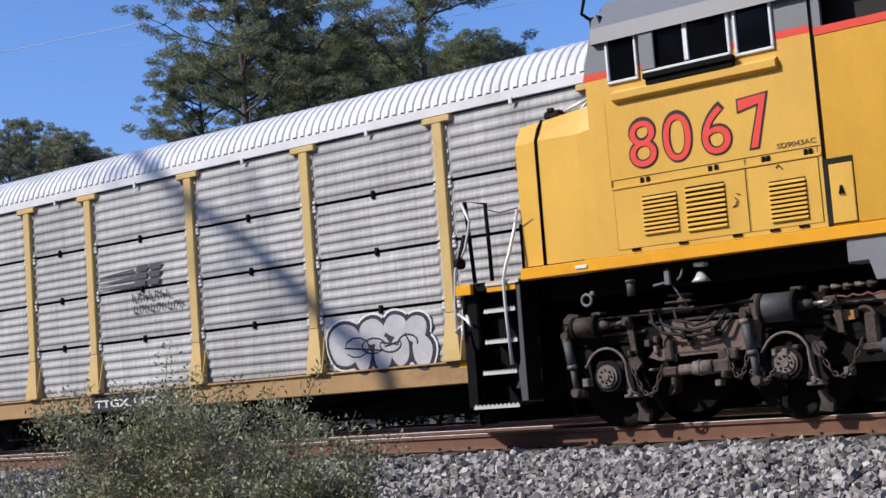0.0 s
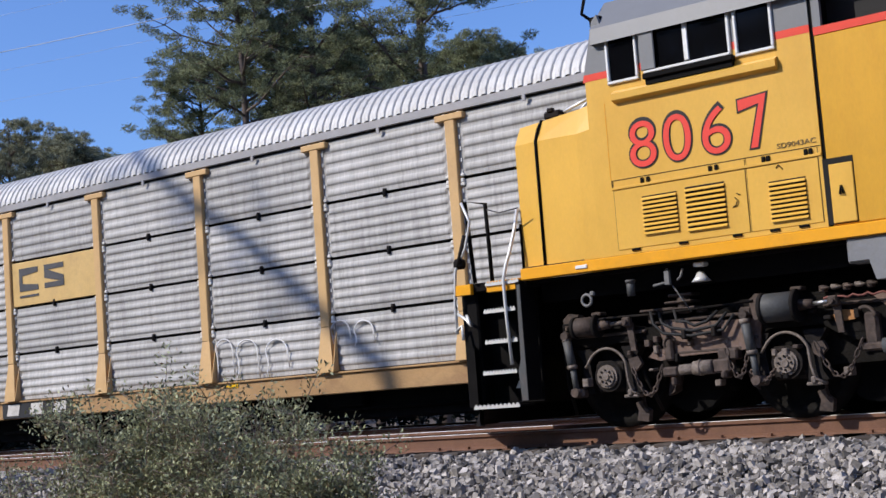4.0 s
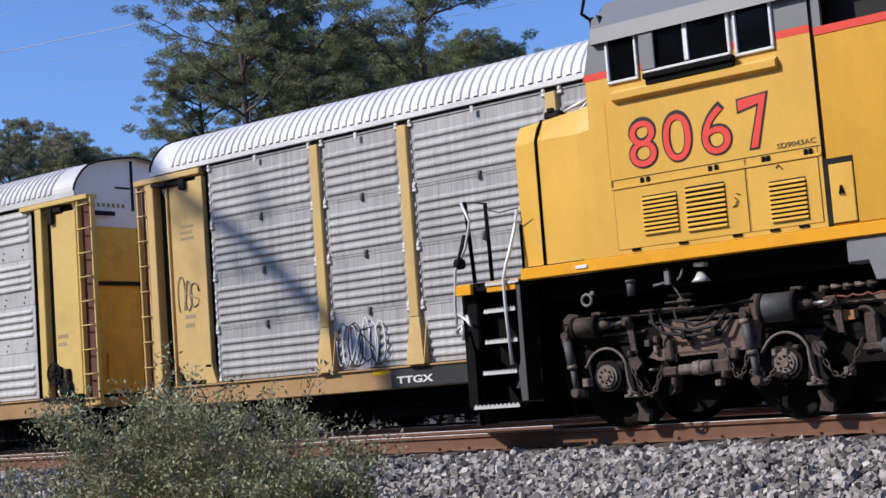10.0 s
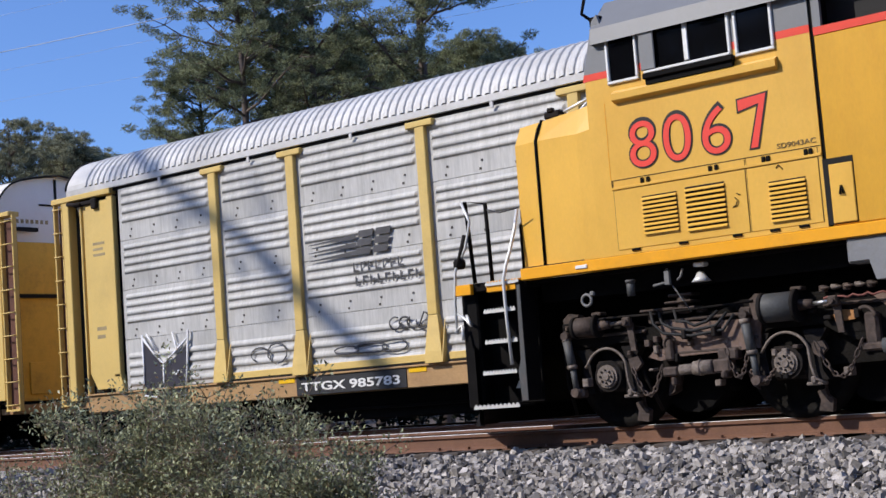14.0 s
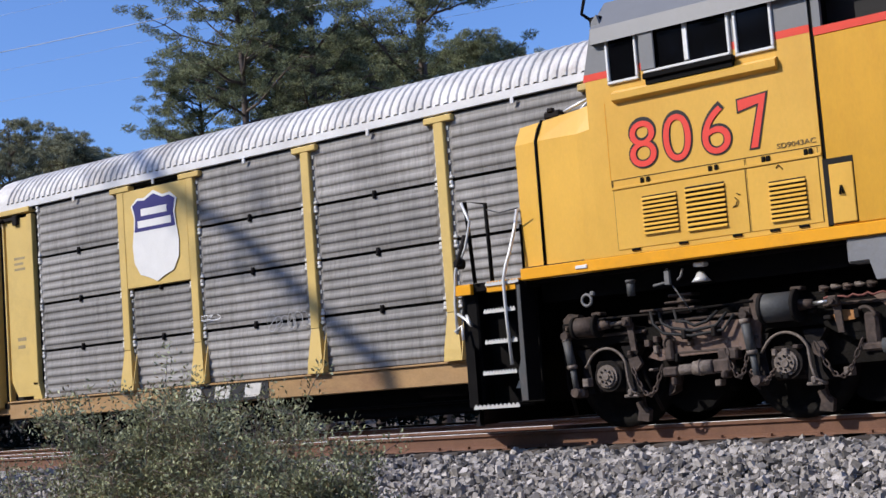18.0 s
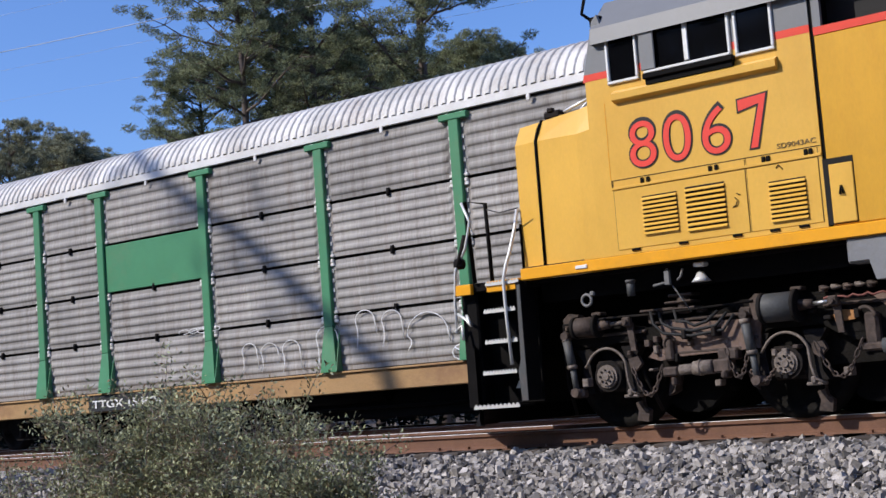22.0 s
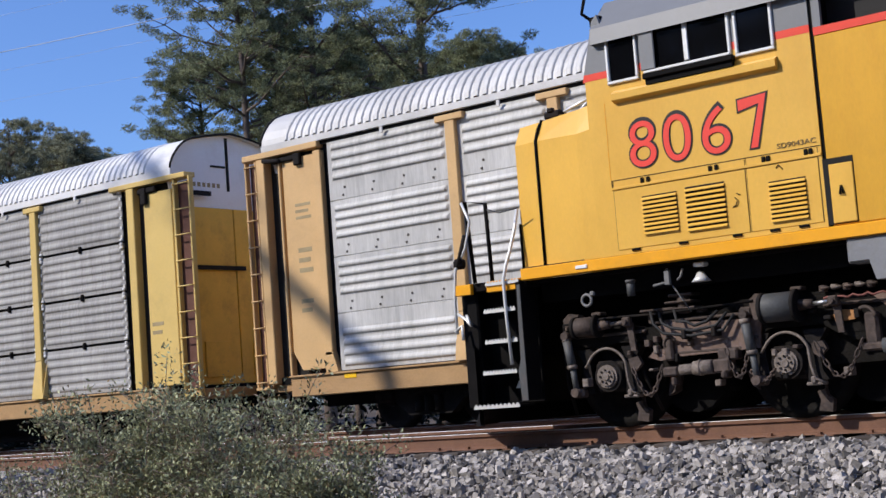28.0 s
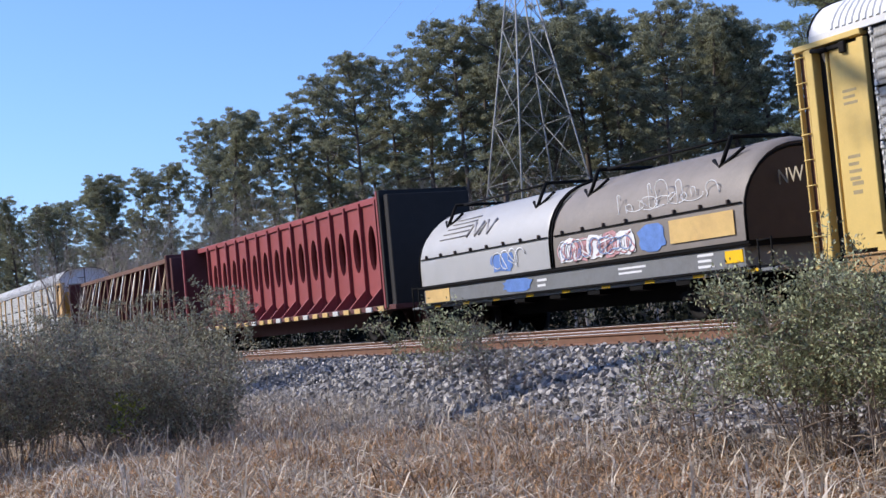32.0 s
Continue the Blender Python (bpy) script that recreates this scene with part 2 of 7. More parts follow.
    "panel_dark": mat("weathered_panel", (0.245, 0.235, 0.222), 0.65, 0.05, var=0.25, scale=2.2, stretch=(9, 1, 0.5), dirt=(0.075, 0.062, 0.054), dirt_amount=0.5, bump=0.08, each=0.14, grain=12, blotch=0.2),
    "panel_worn": mat("worn_panel", (0.285, 0.272, 0.258), 0.65, 0.05, var=0.25, scale=2.2, stretch=(9, 1, 0.5), dirt=(0.13, 0.085, 0.065), dirt_amount=0.6, bump=0.08, each=0.12, grain=12, blotch=0.18),
    "panel_grey": mat("dull_grey_panel", (0.315, 0.308, 0.295), 0.65, 0.05, var=0.25, scale=2.2, stretch=(9, 1, 0.5), dirt=(0.13, 0.115, 0.1), dirt_amount=0.5, bump=0.08, each=0.1, grain=12, blotch=0.15),
    "sill_worn": mat("worn_sill", (0.41, 0.25, 0.11), 0.6, var=0.2, scale=2.0, stretch=(0.6, 1, 1), dirt=(0.20, 0.10, 0.055), dirt_amount=0.85, bump=0.05),
    "gap": mat("dark_joint", (0.012, 0.011, 0.01), 0.9, var=0.2, bump=0),
    "gable": mat("gable_white", (0.85, 0.84, 0.82), 0.6, 0.0, var=0.06, scale=1.2, dirt=(0.5, 0.38, 0.28), dirt_amount=0.35, bump=0.03),
    "end_door": mat("end_door_ochre", (0.76, 0.47, 0.07), 0.6, var=0.12, dirt=(0.32, 0.14, 0.04), dirt_amount=0.5, bump=0.05),
    "end_green": mat("end_door_green", (0.04, 0.085, 0.045), 0.6, var=0.2, dirt=(0.12, 0.05, 0.02), dirt_amount=0.5, bump=0.05),
    "rust_in": mat("rusty_inside", (0.11, 0.045, 0.03), 0.8, var=0.3, bump=0.1),
    "navy": mat("shield_navy", (0.035, 0.03, 0.16), 0.5, var=0.08, bump=0),
    "blue": mat("shield_blue", (0.06, 0.11, 0.50), 0.5, var=0.08, bump=0),
    "maroon": mat("flag_maroon", (0.27, 0.05, 0.055), 0.5, var=0.1, bump=0),
    "ink": mat("faded_ink", (0.07, 0.07, 0.075), 0.7, var=0.3, bump=0),
    "stencil": mat("worn_stencil", (0.34, 0.265, 0.14), 0.7, var=0.3, bump=0),
    "plate": mat("black_plate", (0.025, 0.025, 0.027), 0.6, var=0.2, bump=0.02),
    "amber": mat("reflector_amber", (0.85, 0.50, 0.01), 0.4, var=0.1, bump=0),
    "coil_light": mat("hood_light_grey", (0.40, 0.395, 0.39), 0.5, 0.1, var=0.08, scale=1.2, dirt=(0.38, 0.35, 0.32), dirt_amount=0.4, bump=0.03),
    "coil_dark": mat("hood_weathered", (0.20, 0.175, 0.155), 0.6, 0.1, var=0.2, scale=1.2, dirt=(0.3, 0.26, 0.23), dirt_amount=0.4, bump=0.05),
    "coil_body": mat("coil_body_grey", (0.17, 0.175, 0.18), 0.6, var=0.15, dirt=(0.1, 0.08, 0.07), dirt_amount=0.4, bump=0.04),
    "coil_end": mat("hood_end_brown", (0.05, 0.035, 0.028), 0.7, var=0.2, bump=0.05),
    "beam_red": mat("beam_red", (0.27, 0.055, 0.055), 0.6, var=0.15, scale=1.2, dirt=(0.2, 0.06, 0.05), dirt_amount=0.5, bump=0.05, each=0.08),
    "beam_dark": mat("bulkhead_dark_red", (0.10, 0.03, 0.028), 0.7, var=0.2, bump=0.05),
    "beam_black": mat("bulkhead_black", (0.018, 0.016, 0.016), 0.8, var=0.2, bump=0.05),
    "beam_brown": mat("beam_brown", (0.15, 0.075, 0.05), 0.7, var=0.25, bump=0.1),
    "wood_load": mat("strap_tan", (0.40, 0.285, 0.17), 0.7, var=0.2, bump=0.1),
    "ink_ghost": mat("ghost_ink", (0.30, 0.295, 0.31), 0.6, var=0.2, bump=0),
    "reporting": mat("reporting_mark", (0.42, 0.36, 0.26), 0.6, var=0.2, bump=0),
    "reporting_white": mat("worn_white_mark", (0.62, 0.60, 0.56), 0.6, var=0.2, scale=9, dirt=(0.2, 0.17, 0.13), dirt_amount=0.5, bump=0),
    "graf_white": mat("spray_white", (0.72, 0.72, 0.73), 0.6, var=0.12, bump=0),
    "graf_black": mat("spray_black", (0.03, 0.028, 0.04), 0.6, var=0.3, bump=0),
    "graf_silver": mat("spray_silver", (0.48, 0.47, 0.47), 0.55, var=0.25, scale=3, bump=0),
    "graf_grey": mat("spray_grey", (0.33, 0.33, 0.34), 0.6, var=0.25, scale=8, bump=0),
    "graf_royal": mat("spray_royal_blue", (0.11, 0.21, 0.50), 0.6, var=0.3, scale=4, bump=0),
    "graf_blue": mat("spray_blue", (0.22, 0.31, 0.52), 0.6, var=0.25, scale=4, bump=0),
    "graf_pink": mat("spray_pink", (0.50, 0.26, 0.27), 0.6, var=0.4, scale=8, bump=0),
    "graf_lime": mat("spray_lime", (0.33, 0.33, 0.185), 0.6, var=0.3, scale=4, bump=0),
    "tape_tan": mat("placard_tan", (0.62, 0.42, 0.16), 0.6, var=0.12, dirt=(0.35, 0.2, 0.1), dirt_amount=0.4, bump=0),
}
glass = bpy.data.materials.new("tinted_glass")
glass.use_nodes = True
gb = glass.node_tree.nodes["Principled BSDF"]
gb.inputs["Base Color"].default_value, gb.inputs["Roughness"].default_value = (0.004, 0.004, 0.005, 1), 0.06
gb.inputs["Transmission Weight"].default_value, gb.inputs["IOR"].default_value = 0.2, 1.22
M["glass"] = glass

# ---- mesh building ----


class Build:
    """Collects pieces of one part's mesh."""

    def __init__(self):
        self.v, self.f, self.s = [], [], []

    def add(self, verts, faces, smooth=False):
        k = len(self.v)
        self.v += [tuple(p) for p in verts]
        self.f += [tuple(i + k for i in f) for f in faces]
        self.s += [smooth] * len(faces)
        return self

    def box(self, x0, x1, y0, y1, z0, z1, c=0.0):
        if c <= 0:
            v = [(x, y, z) for x in (x0, x1) for y in (y0, y1) for z in (z0, z1)]
            return self.add(v, [(0, 1, 3, 2), (4, 6, 7, 5), (0, 4, 5, 1), (2, 3, 7, 6), (0, 2, 6, 4), (1, 5, 7, 3)])
        c = min(c, (x1 - x0) * 0.45, (y1 - y0) * 0.45, (z1 - z0) * 0.45)
        v, idx = [], {}
        for i, x in enumerate((x0, x1)):
            for j, y in enumerate((y0, y1)):
                for k, z in enumerate((z0, z1)):
                    sx, sy, sz = (1 - 2 * i) * c, (1 - 2 * j) * c, (1 - 2 * k) * c
                    for a, p in enumerate(((x, y + sy, z + sz), (x + sx, y, z + sz), (x + sx, y + sy, z))):
                        idx[i, j, k, a] = len(v)
                        v.append(p)
        f = []
        for i in (0, 1):
            q = [idx[i, 0, 0, 0], idx[i, 0, 1, 0], idx[i, 1, 1, 0], idx[i, 1, 0, 0]]
            f.append(q if i == 0 else q[::-1])
            q = [idx[0, i, 0, 1], idx[1, i, 0, 1], idx[1, i, 1, 1], idx[0, i, 1, 1]]
            f.append(q if i == 0 else q[::-1])
            q = [idx[0, 0, i, 2], idx[0, 1, i, 2], idx[1, 1, i, 2], idx[1, 0, i, 2]]
            f.append(q if i == 0 else q[::-1])
        for i in (0, 1):
            for j in (0, 1):
                f.append([idx[0, i, j, 1], idx[0, i, j, 2], idx[1, i, j, 2], idx[1, i, j, 1]])
                f.append([idx[i, 0, j, 0], idx[i, 0, j, 2], idx[i, 1, j, 2], idx[i, 1, j, 0]])
                f.append([idx[i, j, 0, 0], idx[i, j, 0, 1], idx[i, j, 1, 1], idx[i, j, 1, 0]])
                for k in (0, 1):
                    f.append([idx[i, j, k, a] for a in range(3)])
        return self.add(v, f)

    def tube(self, pts, r, n=8, r1=None, caps=True):
        """A round bar along points, tapering from r to r1."""
        pts = [Vector(p) for p in pts]
        v, f = [], []
        last = None
        for i, p in enumerate(pts):
            d = (pts[min(i + 1, len(pts) - 1)] - pts[max(i - 1, 0)]).normalized()
            a = d.orthogonal().normalized() if last is None else (last - d * last.dot(d)).normalized()
            last = a
            b = d.cross(a)
            rr = r if r1 is None else r + (r1 - r) * i / (len(pts) - 1)
            v += [p + (a * math.cos(2 * math.pi * j / n) + b * math.sin(2 * math.pi * j / n)) * rr for j in range(n)]
        for i in range(len(pts) - 1):
            f += [(i * n + j, i * n + (j + 1) % n, (i + 1) * n + (j + 1) % n, (i + 1) * n + j) for j in range(n)]
        self.add(v, f, True)
        if caps:
            k = len(self.v) - len(v)
            self.f += [tuple(range(k + n - 1, k - 1, -1)), tuple(range(len(self.v) - n, len(self.v)))]
            self.s += [False, False]
        return self

    def prism(self, poly, axis, a, b):
        """A polygon swept along an axis from a to b. poly: the two other coordinates, in the order x, y, z."""
        def put(p, q):
            w = list(p)
            w.insert("xyz".index(axis), q)
            return tuple(w)
        n = len(poly)
        v = [put(p, a) for p in poly] + [put(p, b) for p in poly]
        return self.add(v, [tuple(range(n))[::-1], tuple(range(n, 2 * n))] + [(i, (i + 1) % n, n + (i + 1) % n, n + i) for i in range(n)])

    def sheet(self, rows, smooth=True, close=False):
        """A grid surface through rows of points."""
        n = len(rows[0])
        v = [p for r in rows for p in r]
        f = [(i * n + j, i * n + j + 1, (i + 1) * n + j + 1, (i + 1) * n + j) for i in range(len(rows) - 1) for j in range(n - 1)]
        return self.add(v, f, smooth)

    def mesh(self, name, material):
        me = bpy.data.meshes.new(name)
        me.from_pydata(self.v, [], self.f)
        me.polygons.foreach_set("use_smooth", self.s)
        me.materials.append(M[material])
        bm = bmesh.new()
        bm.from_mesh(me)
        bmesh.ops.recalc_face_normals(bm, faces=bm.faces)
        bm.to_mesh(me)
        bm.free()
        return me

    def quick(self, name, material):
        me = bpy.data.meshes.new(name)
        me.from_pydata(self.v, [], self.f)
        me.polygons.foreach_set("use_smooth", self.s)
        me.materials.append(M[material])
        return me


def part(name, built, material, parent=None, label="", at=None):
    """One mesh object under a thing or part. built: a Build, or mesh data to share."""
    me = built.mesh(name, material) if isinstance(built, Build) else built
    ob = new(name, me)
    if parent:
        ob.parent = parent
    if at is not None:
        ob.matrix_basis = at if isinstance(at, Matrix) else Matrix.Translation(at)
    return tagged(ob, label)


def thing(name, label, category, group="", at=(0, 0, 0), kind=""):
    ob = new(name)
    ob.empty_display_size = 0.3
    ob.matrix_basis = at if isinstance(at, Matrix) else Matrix.Translation(at)
    return tagged(ob, label, category, group, kind)


def words(name, text, material, parent, origin, size, across=None, label="", wide=1.0, thick=0.003, bold=0.0):
    """Lettering on a side that faces the camera's side of the track: x to the right, z up."""
    cu = bpy.data.curves.new(name, "FONT")
    cu.body, cu.size, cu.extrude, cu.offset = text, size, thick, bold
    tmp = bpy.data.objects.new(name, cu)
    scene.collection.objects.link(tmp)
    me = bpy.data.meshes.new_from_object(tmp.evaluated_get(bpy.context.evaluated_depsgraph_get()))
    bpy.data.objects.remove(tmp)
    me.materials.clear()
    me.materials.append(M[material])
    co = np.array([v.co for v in me.vertices])
    if across:
        wide = across / (co[:, 0].max() - co[:, 0].min())
    for v in me.vertices:
        v.co = ((v.co.x - co[:, 0].min()) * wide, -v.co.z, v.co.y - co[:, 1].min())
    ob = new(name, me)
    ob.parent, ob.matrix_basis = parent, Matrix.Translation(origin)
    return tagged(ob, label)


def holed(y, th, x0, x1, z0, z1, holes):
    """An upright plate in one piece, with rectangular holes (x0, x1, z0, z1)."""
    xs = sorted({x0, x1, *[h[0] for h in holes], *[h[1] for h in holes]})
    zs = sorted({z0, z1, *[h[2] for h in holes], *[h[3] for h in holes]})
    xs, zs = [x for x in xs if x0 <= x <= x1], [z for z in zs if z0 <= z <= z1]
    full = {(i, k) for i in range(len(xs) - 1) for k in range(len(zs) - 1)
            if not any(h[0] <= (xs[i] + xs[i + 1]) / 2 <= h[1] and h[2] <= (zs[k] + zs[k + 1]) / 2 <= h[3] for h in holes)}
    n, m = len(xs), len(zs)
    v = [(x, yy, z) for yy in (y, y + th) for x in xs for z in zs]
    q = lambda s, i, k: s * n * m + i * m + k
    f = []
    for i, k in full:
        f.append((q(0, i, k), q(0, i + 1, k), q(0, i + 1, k + 1), q(0, i, k + 1)))
        f.append((q(1, i, k), q(1, i, k + 1), q(1, i + 1, k + 1), q(1, i + 1, k)))
        for (a, b), (c, d), (e, g2) in (((i - 1, k), (i, k), (i, k + 1)), ((i + 1, k), (i + 1, k), (i + 1, k + 1)), ((i, k - 1), (i, k), (i + 1, k)), ((i, k + 1), (i, k + 1), (i + 1, k + 1))):
            if (a, b) not in full:
                f.append((q(0, c, d), q(1, c, d), q(1, e, g2), q(0, e, g2)))
    return Build().add(v, f)

# ---- ground and tracks ----
TRACK_NEAR, TRACK_FAR = 14.5, 18.75


def lie(x, y):
    """The ground's height: a ballast bank up to the two tracks, a flat verge on both sides."""
    def ease(a, b, t):
        t = min(1, max(0, (t - a) / (b - a)))
        return t * t * (3 - 2 * t)
    z = -1.25 + 0.93 * min(1, max(0, (y - 8.6) / 3.9))
    if y > 20.6:
        z = -0.32 - 0.83 * ease(20.6, 24.0, y)
    z -= 0.05 * math.exp(-((y - 16.6) / 0.7) ** 2)
    bumpy = 1 - ease(7.5, 9.5, y) if y < 16 else ease(24, 30, y)
    return z + 0.16 * bumpy * noise.noise(Vector((x * 0.25, y * 0.25, 0))) + 0.02 * noise.noise(Vector((x * 1.7, y * 1.7, 3)))


def spread(a, b, near, far_step, mid0, mid1):
    out, p = [], mid0
    while p < mid1:
        out.append(p)
        p += near
    step, p = near, mid1
    while p < b:
        out.append(p)
        step = min(step * 1.35, far_step)
        p += step
    out.append(b)
    step, p = near * 1.35, mid0 - near
    while p > a:
        out.insert(0, p)
        step = min(step * 1.35, far_step)
        p -= step
    out.insert(0, a)
    return out


xs = spread(-1500, 1500, 0.6, 150, -45, 2)
ys = spread(-600, 2500, 0.35, 150, 3, 24)
g = Build().sheet([[(x, y, lie(x, y)) for x in xs] for y in ys])
ground = part("ground", g.quick("ground", "soil"), "soil")
tagged(ground, "bare brown soil with dry grass by the track", "ground", kind="structure")
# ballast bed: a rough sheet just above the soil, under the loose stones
# its near-black colour paints the shade seen between the stones
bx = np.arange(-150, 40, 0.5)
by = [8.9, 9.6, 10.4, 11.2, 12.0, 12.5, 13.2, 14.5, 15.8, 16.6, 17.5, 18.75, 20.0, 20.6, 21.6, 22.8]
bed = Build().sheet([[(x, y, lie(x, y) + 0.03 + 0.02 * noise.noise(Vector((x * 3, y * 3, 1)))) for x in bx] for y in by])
tagged(part("ballast_bed", bed.quick("ballast_bed", "ballast_bed"), ""), "crushed stone bed under the tracks, near-black for the shade between stones", "ballast", kind="structure")


def stones(name, count, x0, x1, y0, y1, size, seed, label, material="ballast"):
    """Loose crushed stone as one heap of small angular lumps."""
    rng = np.random.default_rng(seed)
    base = np.array([(x, y, z) for x in (-0.72, 0.72) for y in (-0.72, 0.72) for z in (-0.6, 0.6)])
    quad = np.array([(0, 1, 3, 2), (4, 6, 7, 5), (0, 4, 5, 1), (2, 3, 7, 6), (0, 2, 6, 4), (1, 5, 7, 3)])
    px = rng.uniform(x0, x1, count)
    py = rng.uniform(y0, y1, count)
    r = size * rng.uniform(0.55, 1.35, count)
    pz = np.array([lie(a, b) for a, b in zip(px, py)]) + 0.03 + r * rng.uniform(-0.5, 1.35, count)
    ang = rng.uniform(0, 6.28, (count, 3))
    v = np.empty((count, 8, 3))
    jit = base[None] * rng.uniform(0.62, 1.15, (count, 8, 3)) * rng.uniform(0.7, 1.25, (count, 1, 3))
    c, s = np.cos(ang), np.sin(ang)
    x, y, z = jit[..., 0], jit[..., 1], jit[..., 2]
    y, z = y * c[:, :1] - z * s[:, :1], y * s[:, :1] + z * c[:, :1]
    x, z = x * c[:, 1:2] + z * s[:, 1:2], -x * s[:, 1:2] + z * c[:, 1:2]
    x, y = x * c[:, 2:] - y * s[:, 2:], x * s[:, 2:] + y * c[:, 2:]
    v[..., 0], v[..., 1], v[..., 2] = px[:, None] + x * r[:, None], py[:, None] + y * r[:, None], pz[:, None] + z * r[:, None]
    f = (quad[None] + np.arange(count)[:, None, None] * 8).reshape(-1, 4)
    me = bpy.data.meshes.new(name)
    me.from_pydata(v.reshape(-1, 3).tolist(), [], f.tolist())
    me.materials.append(M[material])
    return tagged(new(name, me), label, "ballast", kind="stuff")


stones("ballast_stones", 32000, -14.5, -1.0, 9.4, 13.75, 0.040, 1, "loose grey crushed stones on the bank")
stones("ballast_stones", 32000, -46, -14.5, 8.8, 13.75, 0.05, 2, "loose grey crushed stones on the bank")
# stones under the trains, with that shade painted into their colour
stones("ballast_stones", 14000, -40, 2, 13.75, 20.5, 0.05, 3, "loose crushed stones between the rails, darkened for the shade under the trains", "ballast_shaded")


def rail_line(name, y, label):
    """A rail with foot, web and head, and its worn running face."""
    t = thing(name, label, "rail", "rails", kind="structure")
    foot = Build().prism([(y - 0.075, -0.185), (y + 0.075, -0.185), (y + 0.07, -0.17), (y + 0.012, -0.15), (y + 0.01, -0.05), (y + 0.036, -0.038), (y + 0.036, -0.004),
                          (y - 0.036, -0.004), (y - 0.036, -0.038), (y - 0.01, -0.05), (y - 0.012, -0.15), (y - 0.07, -0.17)], "x", -260, 120)
    part("rail_body", foot, "rail", t)
    # running face in near-white, which paints the glint of worn steel
    part("running_face", Build().box(-260, 120, y - 0.033, y + 0.037, -0.012, 0.0, 0.004), "rail_top", t, "polished running face, its glint put into a near-white colour")
    return t


for k, yc in enumerate((TRACK_NEAR, TRACK_FAR)):
    for side in (-0.753, 0.753):
        rail_line("rail", yc + side, "rusty brown steel rail with a worn bright top")
tie_me = Build().box(-0.115, 0.115, -1.3, 1.3, -0.36, -0.18, 0.012).mesh("tie", "tie")
plate_me = Build().box(-0.1, 0.1, -0.18, 0.18, -0.182, -0.17, 0.004).box(-0.09, -0.06, -0.13, -0.08, -0.17, -0.14).box(0.06, 0.09, 0.08, 0.13, -0.17, -0.14).mesh("tie_plate", "rail")
for yc in (TRACK_NEAR, TRACK_FAR):
    near = yc == TRACK_NEAR
    x = -60.0
    while x < 6:
        tie = tagged(new("tie", tie_me), "weathered dark timber sleeper in the ballast", "sleeper", "sleepers of the near track" if near else "sleepers of the far track")
        tie.matrix_basis = pose(x + random.uniform(-0.03, 0.03), yc + random.uniform(-0.04, 0.04), random.uniform(-0.015, 0.0), 0, 0, random.uniform(-1, 1))
        if near:
            for side in (-0.753, 0.753):
                part("tie_plate", plate_me, "", tie, at=(0, side, 0))
        x += 0.54

# ---- freight cars ----
SPIN = []  # wheelsets and their radius


def wheel_data():
    b = Build()
    for s in (-1, 1):
        y = 0.753 * s
        prof = [(0.075, -0.03), (0.09, -0.05), (0.33, -0.02), (0.36, -0.07), (0.455, -0.07), (0.46, 0.04), (0.49, 0.05), (0.485, 0.075), (0.36, 0.075), (0.33, 0.03), (0.09, 0.06), (0.075, 0.06)]
        n = 24
        rows = [[(r * math.cos(2 * math.pi * j / n), y - s * q, r * math.sin(2 * math.pi * j / n)) for r, q in prof] for j in range(n + 1)]
        b.sheet(rows, True)
    b.tube([(0, -0.95, 0), (0, 0.95, 0)], 0.075, 10)
    for s in (-1, 1):
        b.tube([(0, 0.95 * s, 0), (0, 1.02 * s, 0)], 0.11, 8)
        for k in range(3):
            a = 2.1 * k
            b.box(0.06 * math.cos(a) - 0.015, 0.06 * math.cos(a) + 0.015, 1.02 * s - 0.02, 1.02 * s + 0.02, 0.06 * math.sin(a) - 0.015, 0.06 * math.sin(a) + 0.015)
    return b.mesh("wheelset", "truck_dark")


wheel_me = wheel_data()


def side_data():
    b = Build()
    poly = [(-1.05, 0.42), (-1.12, 0.5), (-1.1, 0.62), (-0.75, 0.66), (-0.45, 0.78), (0.45, 0.78), (0.75, 0.66), (1.1, 0.62), (1.12, 0.5), (1.05, 0.42), (0.72, 0.44), (0.42, 0.2), (-0.42, 0.2), (-0.72, 0.44)]
    b.prism(poly, "y", -0.09, 0.09)
    for x in (-0.2, 0.0, 0.2):
        b.tube([(x, -0.1, 0.26), (x, -0.1, 0.5)], 0.075, 10)
    b.box(-0.34, 0.34, -0.12, 0.12, 0.52, 0.68, 0.03)
    for x in (-0.87, 0.87):
        b.box(x - 0.17, x + 0.17, -0.12, 0.1, 0.42, 0.62, 0.03)
    return b.mesh("side_frame", "truck_dark")


frame_me = side_data()


def truck(parent, x):
    bol = part("truck", Build().box(-0.25, 0.25, -1.0, 1.0, 0.5, 0.72, 0.03).tube([(0, 0, 0.6), (0, 0, 0.85)], 0.3, 14), "truck_dark", parent, "dark cast-steel bogie", at=(x, 0, 0))
    for s in (-1, 1):
        part("side_frame", frame_me, "", bol, at=(0, s * 1.0, 0))
    for dx in (-0.87, 0.87):
        w = part("wheelset", wheel_me, "", bol, at=(dx, 0, 0.46))
        SPIN.append((w, dx))
    return bol


def coupler(parent, x, s):
    b = Build().box(x - 0.35, x + 0.35, -0.12, 0.12, 0.72, 0.95, 0.03).prism([(x + s * 0.3, -0.2), (x + s * 0.62, -0.24), (x + s * 0.66, 0.02), (x + s * 0.52, 0.06), (x + s * 0.5, 0.2), (x + s * 0.3, 0.16)], "z", 0.68, 0.98)
    b.tube([(x, -0.5, 0.7), (x + s * 0.3, -0.45, 0.45), (x + s * 0.6, -0.3, 0.5)], 0.03, 6)
